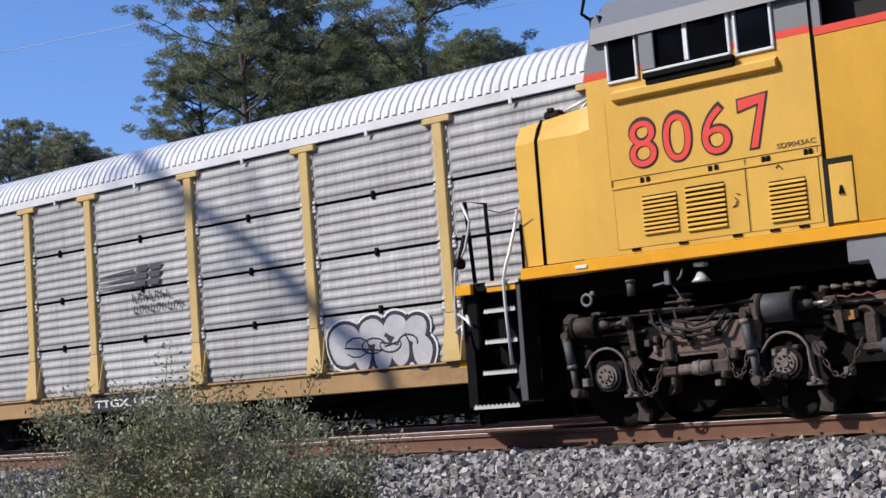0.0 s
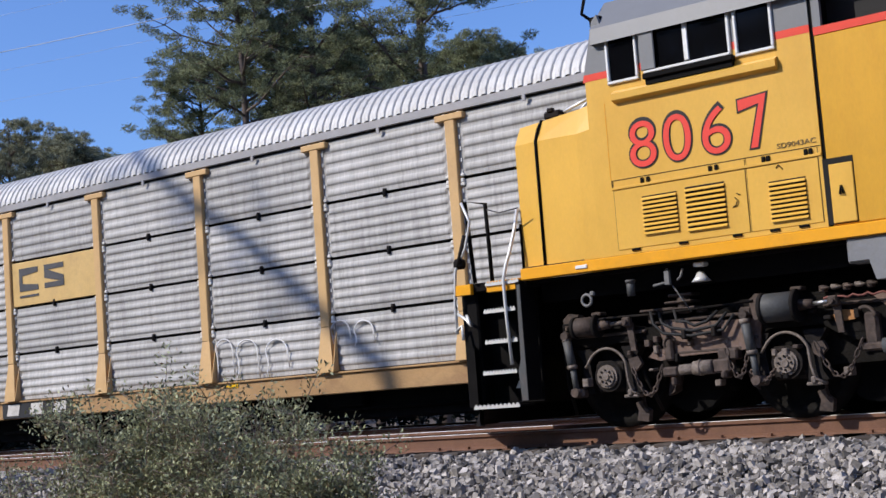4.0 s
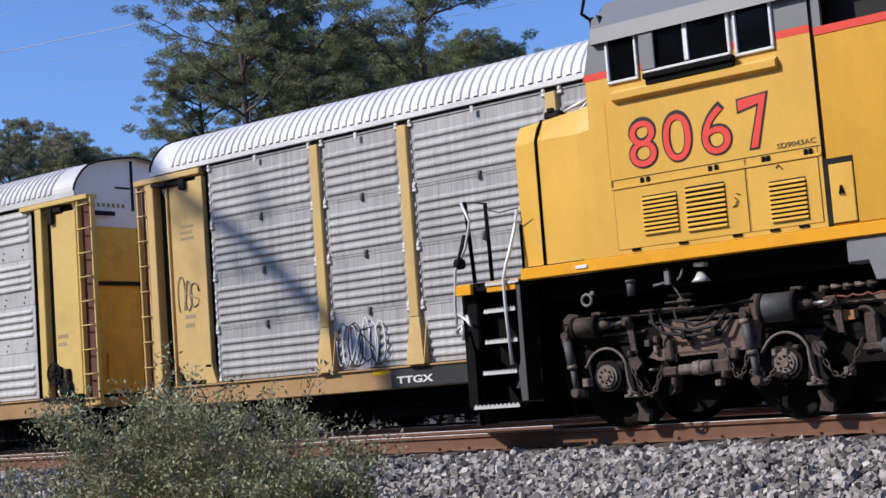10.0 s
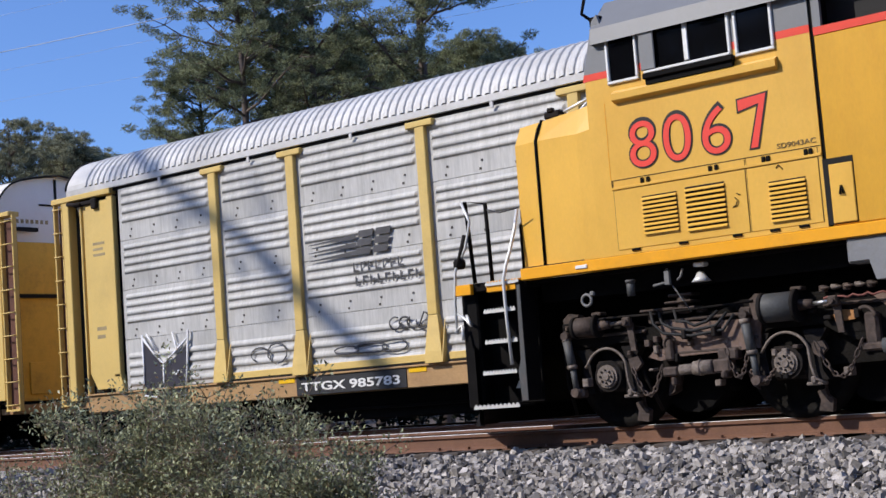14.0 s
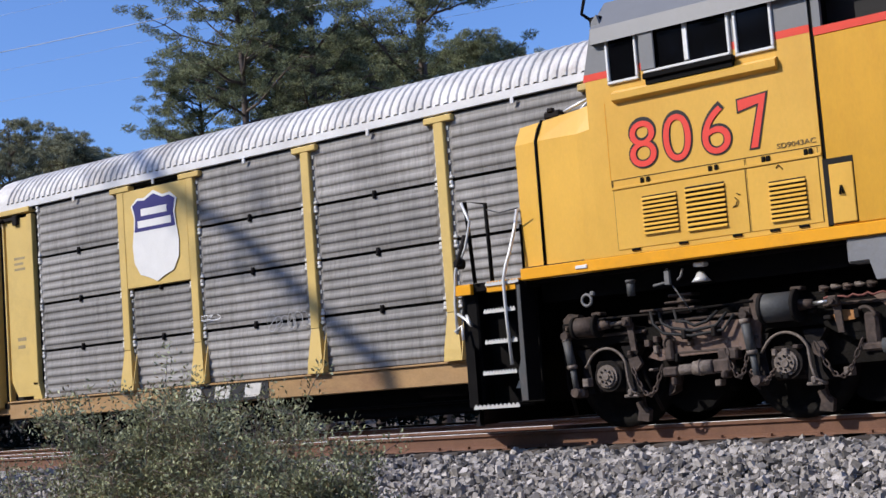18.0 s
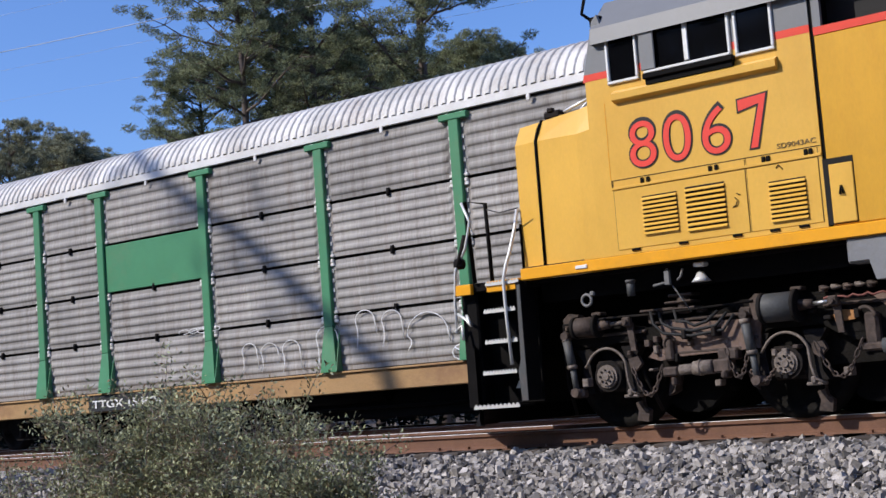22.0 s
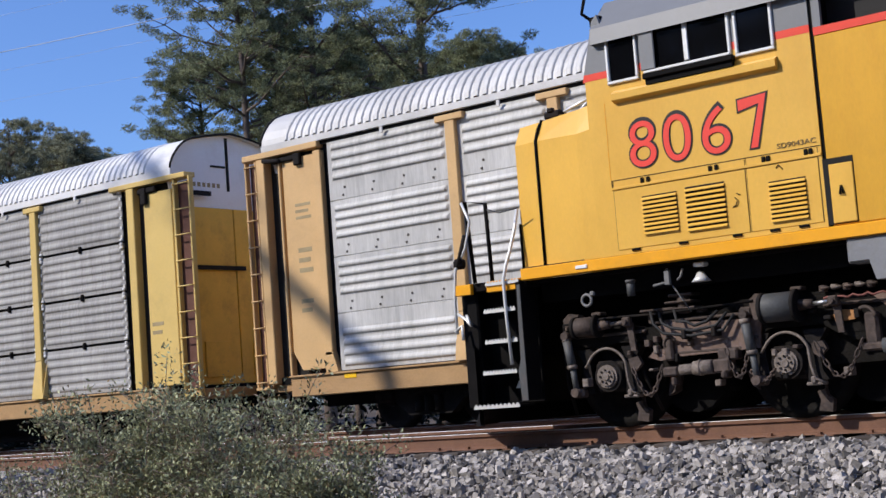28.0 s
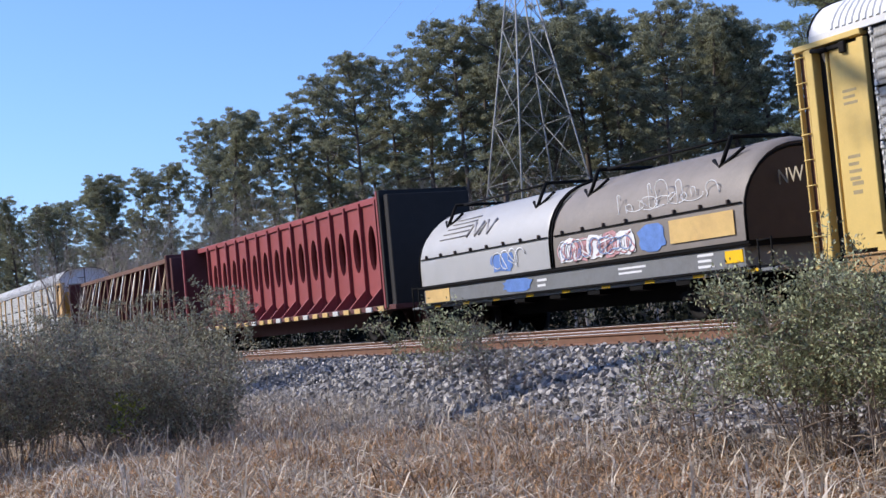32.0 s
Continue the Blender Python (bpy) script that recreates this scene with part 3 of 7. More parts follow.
    return part("coupler", b, "truck_dark", parent, "dark knuckle coupler")


ROOF = [(-1.53, 4.86), (-1.515, 4.95), (-1.44, 5.09), (-1.31, 5.25), (-1.16, 5.37), (-0.95, 5.455), (-0.6, 5.53), (-0.3, 5.58), (0.0, 5.615)]
ROOF = ROOF + [(-y, z) for y, z in ROOF[-2::-1]]
HALF = 12.95


def roof_data(material, trim, low=4.735):
    """Arched sheet with saw-shaped ribs across it, and the fascia along both eaves."""
    rows, pitch = [], 0.165
    n = int(2 * HALF / pitch)
    pitch = 2 * HALF / n
    for i in range(n):
        for q, up in ((0.0, 0), (0.2, 0.08), (0.4, 0.85), (0.62, 1), (0.76, 0.85), (0.88, 0)):
            x = -HALF + (i + q) * pitch
            if abs(x) > HALF - 0.6:
                up = 0
            rows.append([(x, y * (1 + 0.016 * up), z + 0.026 * up * (0.12 + 0.6 * min(1, abs(y) / 1.2) ** 4)) for y, z in ROOF])
    rows.append([(HALF, y, z) for y, z in ROOF])
    b = Build().sheet(rows, False)
    k = len(b.f)
    for s in (-1, 1):
        y0, y1 = sorted((s * 1.535, s * 1.48))
        b.box(-HALF, HALF, y0, y1, low, 4.865, 0.006)
        for x in [(p + q) / 2 for p, q in zip([-EDGE] + POSTS, POSTS + [EDGE])]:
            b.box(x - 0.03, x + 0.03, s * 1.55 - 0.012, s * 1.55 + 0.012, 4.64, 4.74, 0.004)
    me = b.mesh("roof", material)
    me.materials.append(M[trim])
    me.polygons.foreach_set("material_index", [0] * k + [1] * (len(b.f) - k))
    return me


RIM = Build().tube([(0, y * 1.004, z + 0.004) for y, z in ROOF], 0.022, 5).mesh("roof_rim", "gap")
POSTS = [-8.92, -7.04, -4.24, -1.42, 1.4, 4.22, 7.02, 8.9]
EDGE = 11.6  # where the panels meet the corner doors
ROOFS = {}
TIER = [(0.985, 1.86), (1.905, 2.77), (2.815, 3.68), (3.725, 4.70)]
DATA = {}


def rib_panel(w, h, style, material):
    """A sheet panel with horizontal ribs that fade out before its ends; bottom-left at 0, 0."""
    key = (round(w, 2), round(h, 2), style, material)
    if key in DATA:
        return DATA[key]
    n, lo, hi = {"ribbed": (5, 0.05, h - 0.04), "grouped": (4, h * 0.30, h * 0.94), "grouped_low": (4, 0.04, h * 0.76), "lapped": (5, 0.05, h * 0.80)}[style]
    zs, p = [], (hi - lo) / n
    for i in range(n):
        z0 = lo + p * i
        zs += [(z0 + p * q, up) for q, up in ((0.0, 0), (0.14, 0.08), (0.28, 0.78), (0.38, 1.0), (0.54, 0.98), (0.68, 0.72), (0.84, 0.12))]
    zs = [(0, 0)] + zs + [(h, 0)]
    cols = [(0, 0), (0.07, 0), (0.12, 1), (w / 2, 1), (w - 0.12, 1), (w - 0.07, 0), (w, 0)]
    deep = {"ribbed": 0.024, "lapped": 0.029}.get(style, 0.036)
    b = Build().sheet([[(x, -0.004 - deep * a * up, z) for x, a in cols] for z, up in zs], False)
    b.add([(0, 0.012, 0), (w, 0.012, 0), (w, 0.012, h), (0, 0.012, h)], [(0, 3, 2, 1)])
    b.box(0, w, -0.004, 0.01, 0, 0.006).box(0, w, -0.004, 0.01, h - 0.006, h)
    if style == "lapped":
        b.box(0.02, w - 0.02, -0.013, -0.002, h - 0.035, h - 0.004)
    k0 = len(b.f)
    m = max(2, int(w / 0.62))
    for k in range(m):
        x = w * (k + 0.5) / m
        for dx, dz in {"grouped": ((-0.02, 0.07), (0.02, 0.19))}.get(style, ()):
            b.box(x + dx - 0.017, x + dx + 0.017, -0.014, -0.002, h * dz - 0.017, h * dz + 0.017)
    if style in ("ribbed", "lapped"):
        for x in (0.03, w - 0.03):
            for k in range(n):
                z = lo + p * (k + 0.15)
                b.box(x - 0.02, x + 0.02, -0.022, -0.002, z - 0.03, z + 0.03)
        for x in (0.045, w - 0.045):
            b.box(x - 0.045, x + 0.045, -0.045, -0.002, h - 0.1, h - 0.045, 0.012).box(x - 0.03, x + 0.03, -0.05, -0.002, h - 0.045, h + 0.02, 0.012)
            b.box(x - 0.04, x + 0.04, -0.04, -0.002, 0.0, 0.05, 0.012)
    me = b.mesh("panel", material)
    me.materials.append(M["rivet" if "grouped" in style else "clip"])
    me.polygons.foreach_set("material_index", [0] * k0 + [1] * (len(b.f) - k0))
    DATA[key] = me
    return DATA[key]


def post_data(material, cap, foot):
    key = ("post", material, cap, foot)
    if key in DATA:
        return DATA[key]
    b = Build().box(-0.095, 0.095, -0.07, 0.1, 1.7, 4.69, 0.012)
    if cap:
        b.box(-0.27, 0.27, -0.085, 0.06, 4.60, 4.70, 0.012)
    if foot:
        v = []
        for z, w, y in ((0.985, 0.19, -0.15), (1.15, 0.18, -0.14), (1.7, 0.1, -0.075)):
            v.append([(-w * 0.75, 0.1, z), (-w * 0.75, y, z), (w, y, z), (w, 0.1, z), (-w * 0.75, 0.1, z)])
        b.sheet(v, False)
        b.box(-0.15, 0.2, -0.15, 0.1, 0.975, 0.99)
        b.prism([(-0.16, 0.985), (-0.02, 0.985), (-0.02, 1.62), (-0.05, 1.5)], "x", 0.19, 0.205)
    else:
        b.box(-0.095, 0.095, -0.07, 0.1, 0.985, 1.72, 0.012)
    DATA[key] = b.mesh("post", material)
    return DATA[key]


def ladder_data(material, w):
    key = ("ladder", material, w)
    if key in DATA:
        return DATA[key]
    b = Build()
    for x in (0, w):
        b.box(x - 0.022, x + 0.022, -0.05, 0.05, 0.8, 4.66, 0.008)
    for k in range(9):
        z = 0.9 + k * 0.455
        b.tube([(0, -0.04, z), (0.02, -0.09, z), (w - 0.02, -0.09, z), (w, -0.04, z)], 0.013, 6)
    b.box(-0.03, w + 0.03, -0.06, 0.06, 0.78, 0.82)
    DATA[key] = b.mesh("ladder", material)
    return DATA[key]


def shield(parent, x, z, w, h, top, stripes):
    """A plain crest: pale body, dark upper field with pale bars, and upright stripes below on the newer one."""
    def outline(s):
        pts = [(-0.5, 0.36), (-0.36, 0.44), (-0.2, 0.43), (0, 0.5), (0.2, 0.43), (0.36, 0.44), (0.5, 0.36), (0.44, 0.22), (0.46, 0.08), (0.5, -0.1), (0.48, -0.28), (0.36, -0.42), (0.15, -0.47), (0, -0.52),
               (-0.15, -0.47), (-0.36, -0.42), (-0.48, -0.28), (-0.5, -0.1), (-0.46, 0.08), (-0.44, 0.22)]
        return [(x + a * w * s, z + b * h * s) for a, b in pts]
    y = -1.56
    s = part("shield", Build().prism(outline(1.0), "y", y - 0.004, y), "white", parent, "pale crest on a yellow panel")
    up = [(-0.46, 0.36), (-0.34, 0.41), (-0.2, 0.40), (0, 0.46), (0.2, 0.40), (0.34, 0.41), (0.46, 0.36), (0.41, 0.22), (0.43, 0.1), (0.44, 0.06), (-0.44, 0.06), (-0.43, 0.1), (-0.41, 0.22)]
    part("crest_field", Build().prism([(x + a * w, z + b * h) for a, b in up], "y", y - 0.008, y - 0.004), top, s)
    for k, (zz, ww) in enumerate(((0.27, 0.28), (0.14, 0.36))):
        part("bar", Build().box(x - ww * w, x + ww * w, y - 0.011, y - 0.008, z + (zz - 0.04) * h, z + (zz + 0.04) * h), "white", s)
    if stripes:
        for k in range(6):
            a = -0.40 + k * 0.16
            low = -0.49 + 0.35 * a * a
            part("stripe", Build().box(x + (a - 0.032) * w, x + (a + 0.032) * w, y - 0.008, y - 0.004, z + low * h, z + 0.04 * h), "maroon", s)


def logo_bars(parent, x, z, y=-1.515):
    """A faded emblem: three tapering lines that end in two slanted blocks, over two rows of plain bars."""
    b = Build()
    for k in range(3):
        zz = z - 0.13 * k
        b.prism([(x, zz), (x + 1.05, zz), (x + 1.05, zz + 0.075), (x, zz + 0.012)], "y", y - 0.003, y)
    for k in range(2):
        for q in range(3):
            a = x + 1.0 + k * 0.36 + 0.035 * q + 0.02
            zz = z - 0.26 + q * 0.135
            b.prism([(a, zz), (a + 0.3, zz), (a + 0.34, zz + 0.11), (a + 0.03, zz + 0.11)], "y", y - 0.004, y)
    part("emblem", b, "ink", parent, "faded dark emblem of slanted blocks and lines")
    for k, (x0, n) in enumerate(((0.95, 7), (0.98, 9))):
        for j in range(n):
            a = x + x0 + j * 0.155
            zz = z - 0.53 - 0.22 * k
            part("bar", Build().box(a, a + 0.03, y - 0.003, y, zz, zz + 0.15).box(a + 0.03, a + 0.11, y - 0.003, y, zz + (0.0, 0.115, 0.06)[j % 3], zz + (0.03, 0.15, 0.09)[j % 3]), "ink", parent)


def scrawl(parent, x, z, w, h, material, seed, n=9, r=0.022, y=-1.52, label=""):
    """A sprayed scrawl: looping round strokes."""
    rng = random.Random(seed)
    b, pts = Build(), []
    for i in range(n):
        cx, cz = x + w * (i + 0.5) / n, z + h * 0.5
        a0, turn = rng.uniform(0, 6), rng.choice((-1, 1)) * rng.uniform(3.5, 6.2)
        rx, rz = w / n * rng.uniform(0.5, 0.75), h * rng.uniform(0.3, 0.5)
        pts += [(cx + rx * math.cos(a0 + turn * k / 9), y, cz + rz * math.sin(a0 + turn * k / 9)) for k in range(10)]
    b.tube(pts, r, 4)
    v = [(p[0], y + (p[1] - y) * 0.12, p[2]) for p in b.v]
    b.v = v
    return part("graffiti", b, material, parent, label)


def arches(parent, runs, material, r=0.02, y=-1.525, label=""):
    """Sprayed arch-shaped strokes; each run: x from, x to, foot, top, and how far the second leg comes down."""
    for x0, x1, z0, z1, leg in runs:
        n, h = 12, (z1 - z0)
        pts = [(x0 + (x1 - x0) * 0.1 * math.sin(3 * q), y, z0 + (h - (x1 - x0) * 0.4) * q) for q in (0, 0.35, 0.7)]
        pts += [(x0 + (x1 - x0) * (0.5 - 0.5 * math.cos(math.pi * k / n)), y, z1 - (x1 - x0) * 0.4 * (1 - math.sin(math.pi * k / n))) for k in range(n + 1)]
        pts.append((x1 + 0.04, y, z1 - (x1 - x0) * 0.4 - (h - (x1 - x0) * 0.4) * leg))
        b = Build().tube(pts, r, 4)
        b.v = [(p[0], y + (p[1] - y) * 0.12, p[2]) for p in b.v]
        part("graffiti", b, material, parent, label)


def blob(parent, x, z, w, h, material, seed, y=-1.512, n=22, label=""):
    rng = random.Random(seed)
    pts = []
    for k in range(n):
        a = 2 * math.pi * k / n
        q = rng.uniform(0.8, 1.08)
        pts.append((x + w / 2 * (1 + q * 0.95 * math.copysign(abs(math.cos(a)) ** 0.6, math.cos(a))), z + h / 2 * (1 + q * 0.95 * math.copysign(abs(math.sin(a)) ** 0.6, math.sin(a)))))
    return part("graffiti", Build().prism(pts, "y", y, y + 0.003), material, parent, label)


def placard(parent, x, z, w, h, y, material="ink", rows=3, ground=None):
    if ground:
        part("placard", Build().box(x, x + w, y - 0.003, y, z, z + h), ground, parent)
        y -= 0.003
    for k in range(rows):
        zz = z + h * (rows - k - 0.75) / rows
        part("bar", Build().box(x + w * 0.12, x + w * (0.88 - 0.12 * (k % 2)), y - 0.003, y, zz, zz + h / rows * 0.45), material, parent)


def autorack(label, paint, panel, style, cap=True, crest=None, band=None, end="end_door", sill=None, gap=True, roof=("roof", "fascia"), brake=False):
    """An enclosed car carrier: ribbed side panels between posts, arched ribbed roof, end doors, ladders and bogies."""
    t = thing("autorack_car", label, "railcar", "cars of the moving train")
    sill = sill or "sill_worn"
    if roof not in ROOFS:
        ROOFS[roof] = roof_data(*roof)
    part("roof", ROOFS[roof], "", t, "bright arched ribbed metal roof")
    for s in (-1, 1):
        part("roof_rim", RIM, "", t, "dark edge strip round the roof's end", at=(s * HALF, 0, 0))
    part("eave_joint", Build().box(-12.9, 12.9, -1.475, -1.42, 4.695, 4.78).box(-12.9, 12.9, 1.42, 1.475, 4.695, 4.78), "gap", t, "dark joint under the eaves")
    for s in (-1, 1):
        y0, y1 = sorted((s * 1.52, s * 1.40))
        part("side_sill", Build().box(-12.6, 12.6, y0, y1, 0.62, 0.975, 0.015).box(-12.6, 12.6, *sorted((s * 1.56, s * 1.5)), 0.94, 0.972, 0.006), sill, t)
    part("floor", Build().box(-12.9, 12.9, -1.42, 1.42, 0.84, 0.96).box(-12.9, 12.9, -0.35, 0.35, 0.42, 0.84).box(-8.5, 8.5, -1.0, 1.0, 0.17, 0.84, 0.03), "black", t, "dark deep underframe")
    part("brake_gear", Build().tube([(-2.4, -1.12, 0.6), (-0.6, -1.12, 0.6)], 0.16, 12).box(1.0, 1.8, -1.2, -0.98, 0.40, 0.80, 0.03).tube([(-8, -1.1, 0.36), (8, -1.1, 0.36)], 0.025, 6), "black", t, "dark brake reservoir and rods")
    part("inner_wall", Build().box(-12.7, 12.7, -1.40, -1.385, 0.97, 4.75).box(-12.7, 12.7, 1.385, 1.40, 0.97, 4.75), "gap", t, "dark lining behind the panel joints")
    bays = list(zip([-EDGE] + POSTS, POSTS + [EDGE]))
    for s in (-1, 1):
        turn = Matrix.Identity(4) if s < 0 else pose(0, 0, 0, 0, 0, 180)
        for k, x in enumerate(POSTS):
            part("post", post_data(paint, cap, True), "", t, at=turn @ Matrix.Translation((x if s < 0 else -x, -1.48, 0)))
        for i, (a, b) in enumerate(bays):
            if s > 0:
                a, b = -b, -a
            w = b - a - 0.19
            for j, (z0, z1) in enumerate(TIER):
                over = 0.0 if gap else 0.043
                if s < 0 and crest and i == 1 and j >= 2:
                    if j == 2:
                        part("crest_panel", Build().box(a + 0.09, b - 0.09, -1.545, -1.46, z0, 4.60, 0.01), "rack_bright", t, "flat bright yellow panel")
                    continue
                if s < 0 and band and i == 2 and j == 2:
                    part("flat_panel", Build().box(a + 0.1, b - 0.1, -1.50, -1.45, z0, z1, 0.008), band, t, "flat painted panel")
                    continue
                part("panel", rib_panel(w, z1 - z0 + over, "grouped_low" if style == "grouped" and j == 0 else style, panel), "", t, at=turn @ Matrix.Translation((a + 0.095, -1.465, z0)))
                if s < 0 and j < 3 and style != "grouped":
                    part("latch", Build().box(-0.03, 0.03, -0.03, 0.02, -0.04, 0.09, 0.006).box(-0.015, 0.015, -0.045, -0.01, -0.02, 0.05), "pipe_grey" if style == "lapped" else "truck_dark", t, at=((a + b) / 2, -1.48, z1))
    if style == "grouped":
        for a, b in bays[1:-1]:
            part("kick_plate", Build().box(a + 0.24, b - 0.2, -1.53, -1.47, 1.005, 1.12, 0.008), paint, t)
            part("kick_joint", Build().box(a + 0.24, b - 0.14, -1.535, -1.47, 0.978, 1.0).box(b - 0.2, b - 0.17, -1.535, -1.47, 1.0, 1.14), "gap", t)
    # ends
    for s in (-1, 1):
        part("gable", Build().prism([(y * 0.985, z - 0.01) for y, z in ROOF] + [(1.3, 4.2), (-1.3, 4.2)], "x", *sorted((s * 12.74, s * 12.80))), "gable", t, "white gable plate under the roof")
        part("gable_seam", Build().box(*sorted((s * 12.80, s * 12.815)), -0.03, 0.03, 4.55, 5.56).box(*sorted((s * 12.80, s * 12.812)), -0.42, -0.05, 4.98, 5.02), "gap", t, "dark upright seam on the gable")
        for k in range(7):
            part("bar", Build().box(*sorted((s * 12.80, s * 12.806)), -1.0 + k * 0.12, -0.93 + k * 0.12, 4.60, 4.68), "stencil", t)
        for q in (-1, 1):
            part("end_door", Build().box(*sorted((s * 12.82, s * 12.9)), *sorted((q * 0.01, q * 1.3)), 0.97, 4.2, 0.01).box(*sorted((s * 12.9, s * 12.93)), *sorted((q * 0.3, q * 0.9)), 1.1, 1.75, 0.01), end, t, "shaded folding end door")
        part("end_slot", Build().box(*sorted((s * 12.93, s * 12.95)), -1.1, 0.2, 3.05, 3.13), "gap", t)
        part("end_rail", Build().box(*sorted((s * 12.87, s * 12.93)), -1.25, -0.55, 4.42, 4.50), "gap", t, "short dark rail on the gable")
        part("platform", Build().box(*sorted((s * 12.6, s * 13.35)), -1.4, 1.4, 0.72, 0.9, 0.01), sill, t)
        coupler(t, s * 13.3, s)
        part("brake_hose", Build().tube([(s * 13.3, -0.6, 0.7), (s * 13.6, -0.55, 0.35), (s * 13.9, -0.5, 0.55)], 0.025, 6), "rubber", t)
    # each corner, seen from its own side of the car
    for s in (-1, 1):
        turn = Matrix.Identity(4) if s < 0 else pose(0, 0, 0, 0, 0, 180)
        c = new("corner")
        c.parent, c.matrix_basis = t, turn
        def bit(name, built, material, label=""):
            return part(name, built, material, t, label, at=turn)
        part("ladder", ladder_data(paint, 0.24), "", t, at=turn @ Matrix.Translation((-13.36, -1.48, 0)))
        bit("corner_post", Build().box(-13.09, -12.9, -1.54, -1.3, 0.86, 4.66, 0.012), paint)
        bit("ladder_back", Build().box(-13.33, -13.13, -1.43, -1.40, 0.9, 4.6), "rust_in")
        bit("door_track", Build().box(-12.9, -12.56, -1.36, -1.3, 0.97, 4.6), "gap", "dark slot beside the door")
        bit("slot_edge", Build().box(-12.60, -12.55, -1.52, -1.36, 0.97, 4.58, 0.01), paint)
        bit("corner_door", Build().prism([(-12.5, 1.35), (-12.32, 1.05), (-11.75, 1.05), (-11.72, 4.56), (-12.5, 4.56)], "y", -1.50, -1.42).box(-11.78, -11.62, -1.535, -1.42, 1.25, 4.6, 0.01).prism([(-11.78, 0.98), (-11.52, 0.98), (-11.62, 1.3), (-11.78, 1.3)], "y", -1.535, -1.42), paint)
        bit("header", Build().box(-13.4, -11.9 + 0.25, -1.56, -1.3, 4.645, 4.75, 0.012), paint)
        bit("hanger", Build().box(-12.75, -12.05, -1.55, -1.46, 4.52, 4.6, 0.02).box(-12.2, -12.05, -1.57, -1.5, 4.42, 4.62, 0.015).tube([(-12.9, -1.55, 4.6), (-12.5, -1.56, 4.54)], 0.04, 6), "truck_dark", "black door hanger")
        # trailing corner
        part("ladder", ladder_data(paint, 0.40), "", t, at=turn @ Matrix.Translation((13.0, -1.48, 0)))
        bit("jamb", Build().box(11.72, 11.92, -1.55, -1.38, 0.98, 4.64, 0.012), paint)
        bit("door_track", Build().box(11.90, 12.14, -1.36, -1.3, 0.97, 4.6), "gap", "dark slot beside the door")
        bit("corner_door", Build().box(12.12, 12.88, -1.48, -1.40, 1.0, 4.5, 0.012).box(12.88, 12.97, -1.46, -1.3, 1.0, 4.55, 0.01), paint)
        bit("ladder_back", Build().box(13.02, 13.38, -1.43, -1.40, 0.9, 4.6), "rust_in")
        bit("header", Build().box(11.25, 13.34, -1.56, -1.3, 4.645, 4.74, 0.012), paint)
        bit("hanger", Build().box(12.0, 12.5, -1.53, -1.46, 4.5, 4.6, 0.02).box(12.12, 12.26, -1.56, -1.48, 4.3, 4.6, 0.015), "truck_dark", "black door hanger")
        if brake:
            hub = (12.18, -1.6, 1.42)
            wheel = Build().tube([(hub[0] + 0.2 * math.cos(u), hub[1], hub[2] + 0.2 * math.sin(u)) for u in [k * math.pi / 9 for k in range(19)]], 0.02, 6, caps=False)
            for k in range(5):
                wheel.tube([hub, (hub[0] + 0.2 * math.cos(k * 1.257), hub[1], hub[2] + 0.2 * math.sin(k * 1.257))], 0.014, 5)
            wheel.box(12.08, 12.3, -1.58, -1.47, 1.24, 1.56, 0.03).box(12.22, 12.6, -1.56, -1.46, 1.0, 1.26, 0.04).box(12.42, 12.55, -1.55, -1.46, 1.2, 1.5, 0.03)
            wheel.tube([(12.3, -1.54, 1.3), (12.5, -1.56, 1.12), (12.75, -1.55, 0.95)], 0.025, 6).box(11.8, 12.75, -1.62, -1.46, 0.93, 0.97, 0.008)
            bit("hand_brake", wheel, "truck_dark", "dark hand brake wheel and gear housing")
        bpy.data.objects.remove(c)
    for x in (-10.05, 10.05):
        truck(t, x)
    if crest:
        shield(t, (POSTS[0] + POSTS[1]) / 2, 3.72, 1.25, 1.62, crest, crest == "blue")
    placard(t, -12.32, 3.5, 0.45, 0.32, -1.5, "stencil", 3)
    placard(t, -12.3, 1.95, 0.36, 0.3, -1.5, "stencil", 2)
    placard(t, 12.15, 1.9, 0.4, 0.3, -1.48, "stencil", 2)
    return t


def plate(t, x0, x1, text, size=0.2, across=None):
    """A black plate on the side sill with white characters."""
    p = part("name_plate", Build().box(x0, x1, -1.535, -1.50, 0.64, 0.955, 0.004), "plate", t, "black plate with white characters")
    if text:
        words("lettering", text, "white", p, (x0 + 0.12, -1.54, 0.70), size, across=across or (x1 - x0) - 0.4, bold=0.004)
    else:
        n = 2 if x1 - x0 < 0.7 else 3
        for k in range(n):
            a, w = x0 + (x1 - x0) * (k + 0.2) / n, (x1 - x0) * 0.6 / n
            part("block", Build().prism([(a, 0.69), (a + w * 0.85, 0.69), (a + w, 0.91), (a + w * 0.15, 0.91)], "y", -1.542, -1.535), "reporting_white", p)


def amber(t, x, w=0.3):
    part("reflector", Build().box(x, x + w, -1.53, -1.515, 0.86, 0.94), "amber", t, "amber reflective strip")


START = {}  # each car's place at the clip's start


def place(t, x):
    t.matrix_basis = Matrix.Translation((x, TRACK_FAR, 0))
    START[t] = x


ca = autorack("grey ribbed car carrier with pale yellow posts and bubble graffiti", "rack_yellow", "panel", "ribbed", roof=("roof_white", "roof_white", 4.715))
logo_bars(ca, -6.85, 3.1)
plate(ca, -7.2, -4.85, "TTGX 159521", 0.19, 2.05)
amber(ca, 1.5)
place(ca, -14.74)
# fat letters: pale fill, dark rim, white halo, all in flat paint
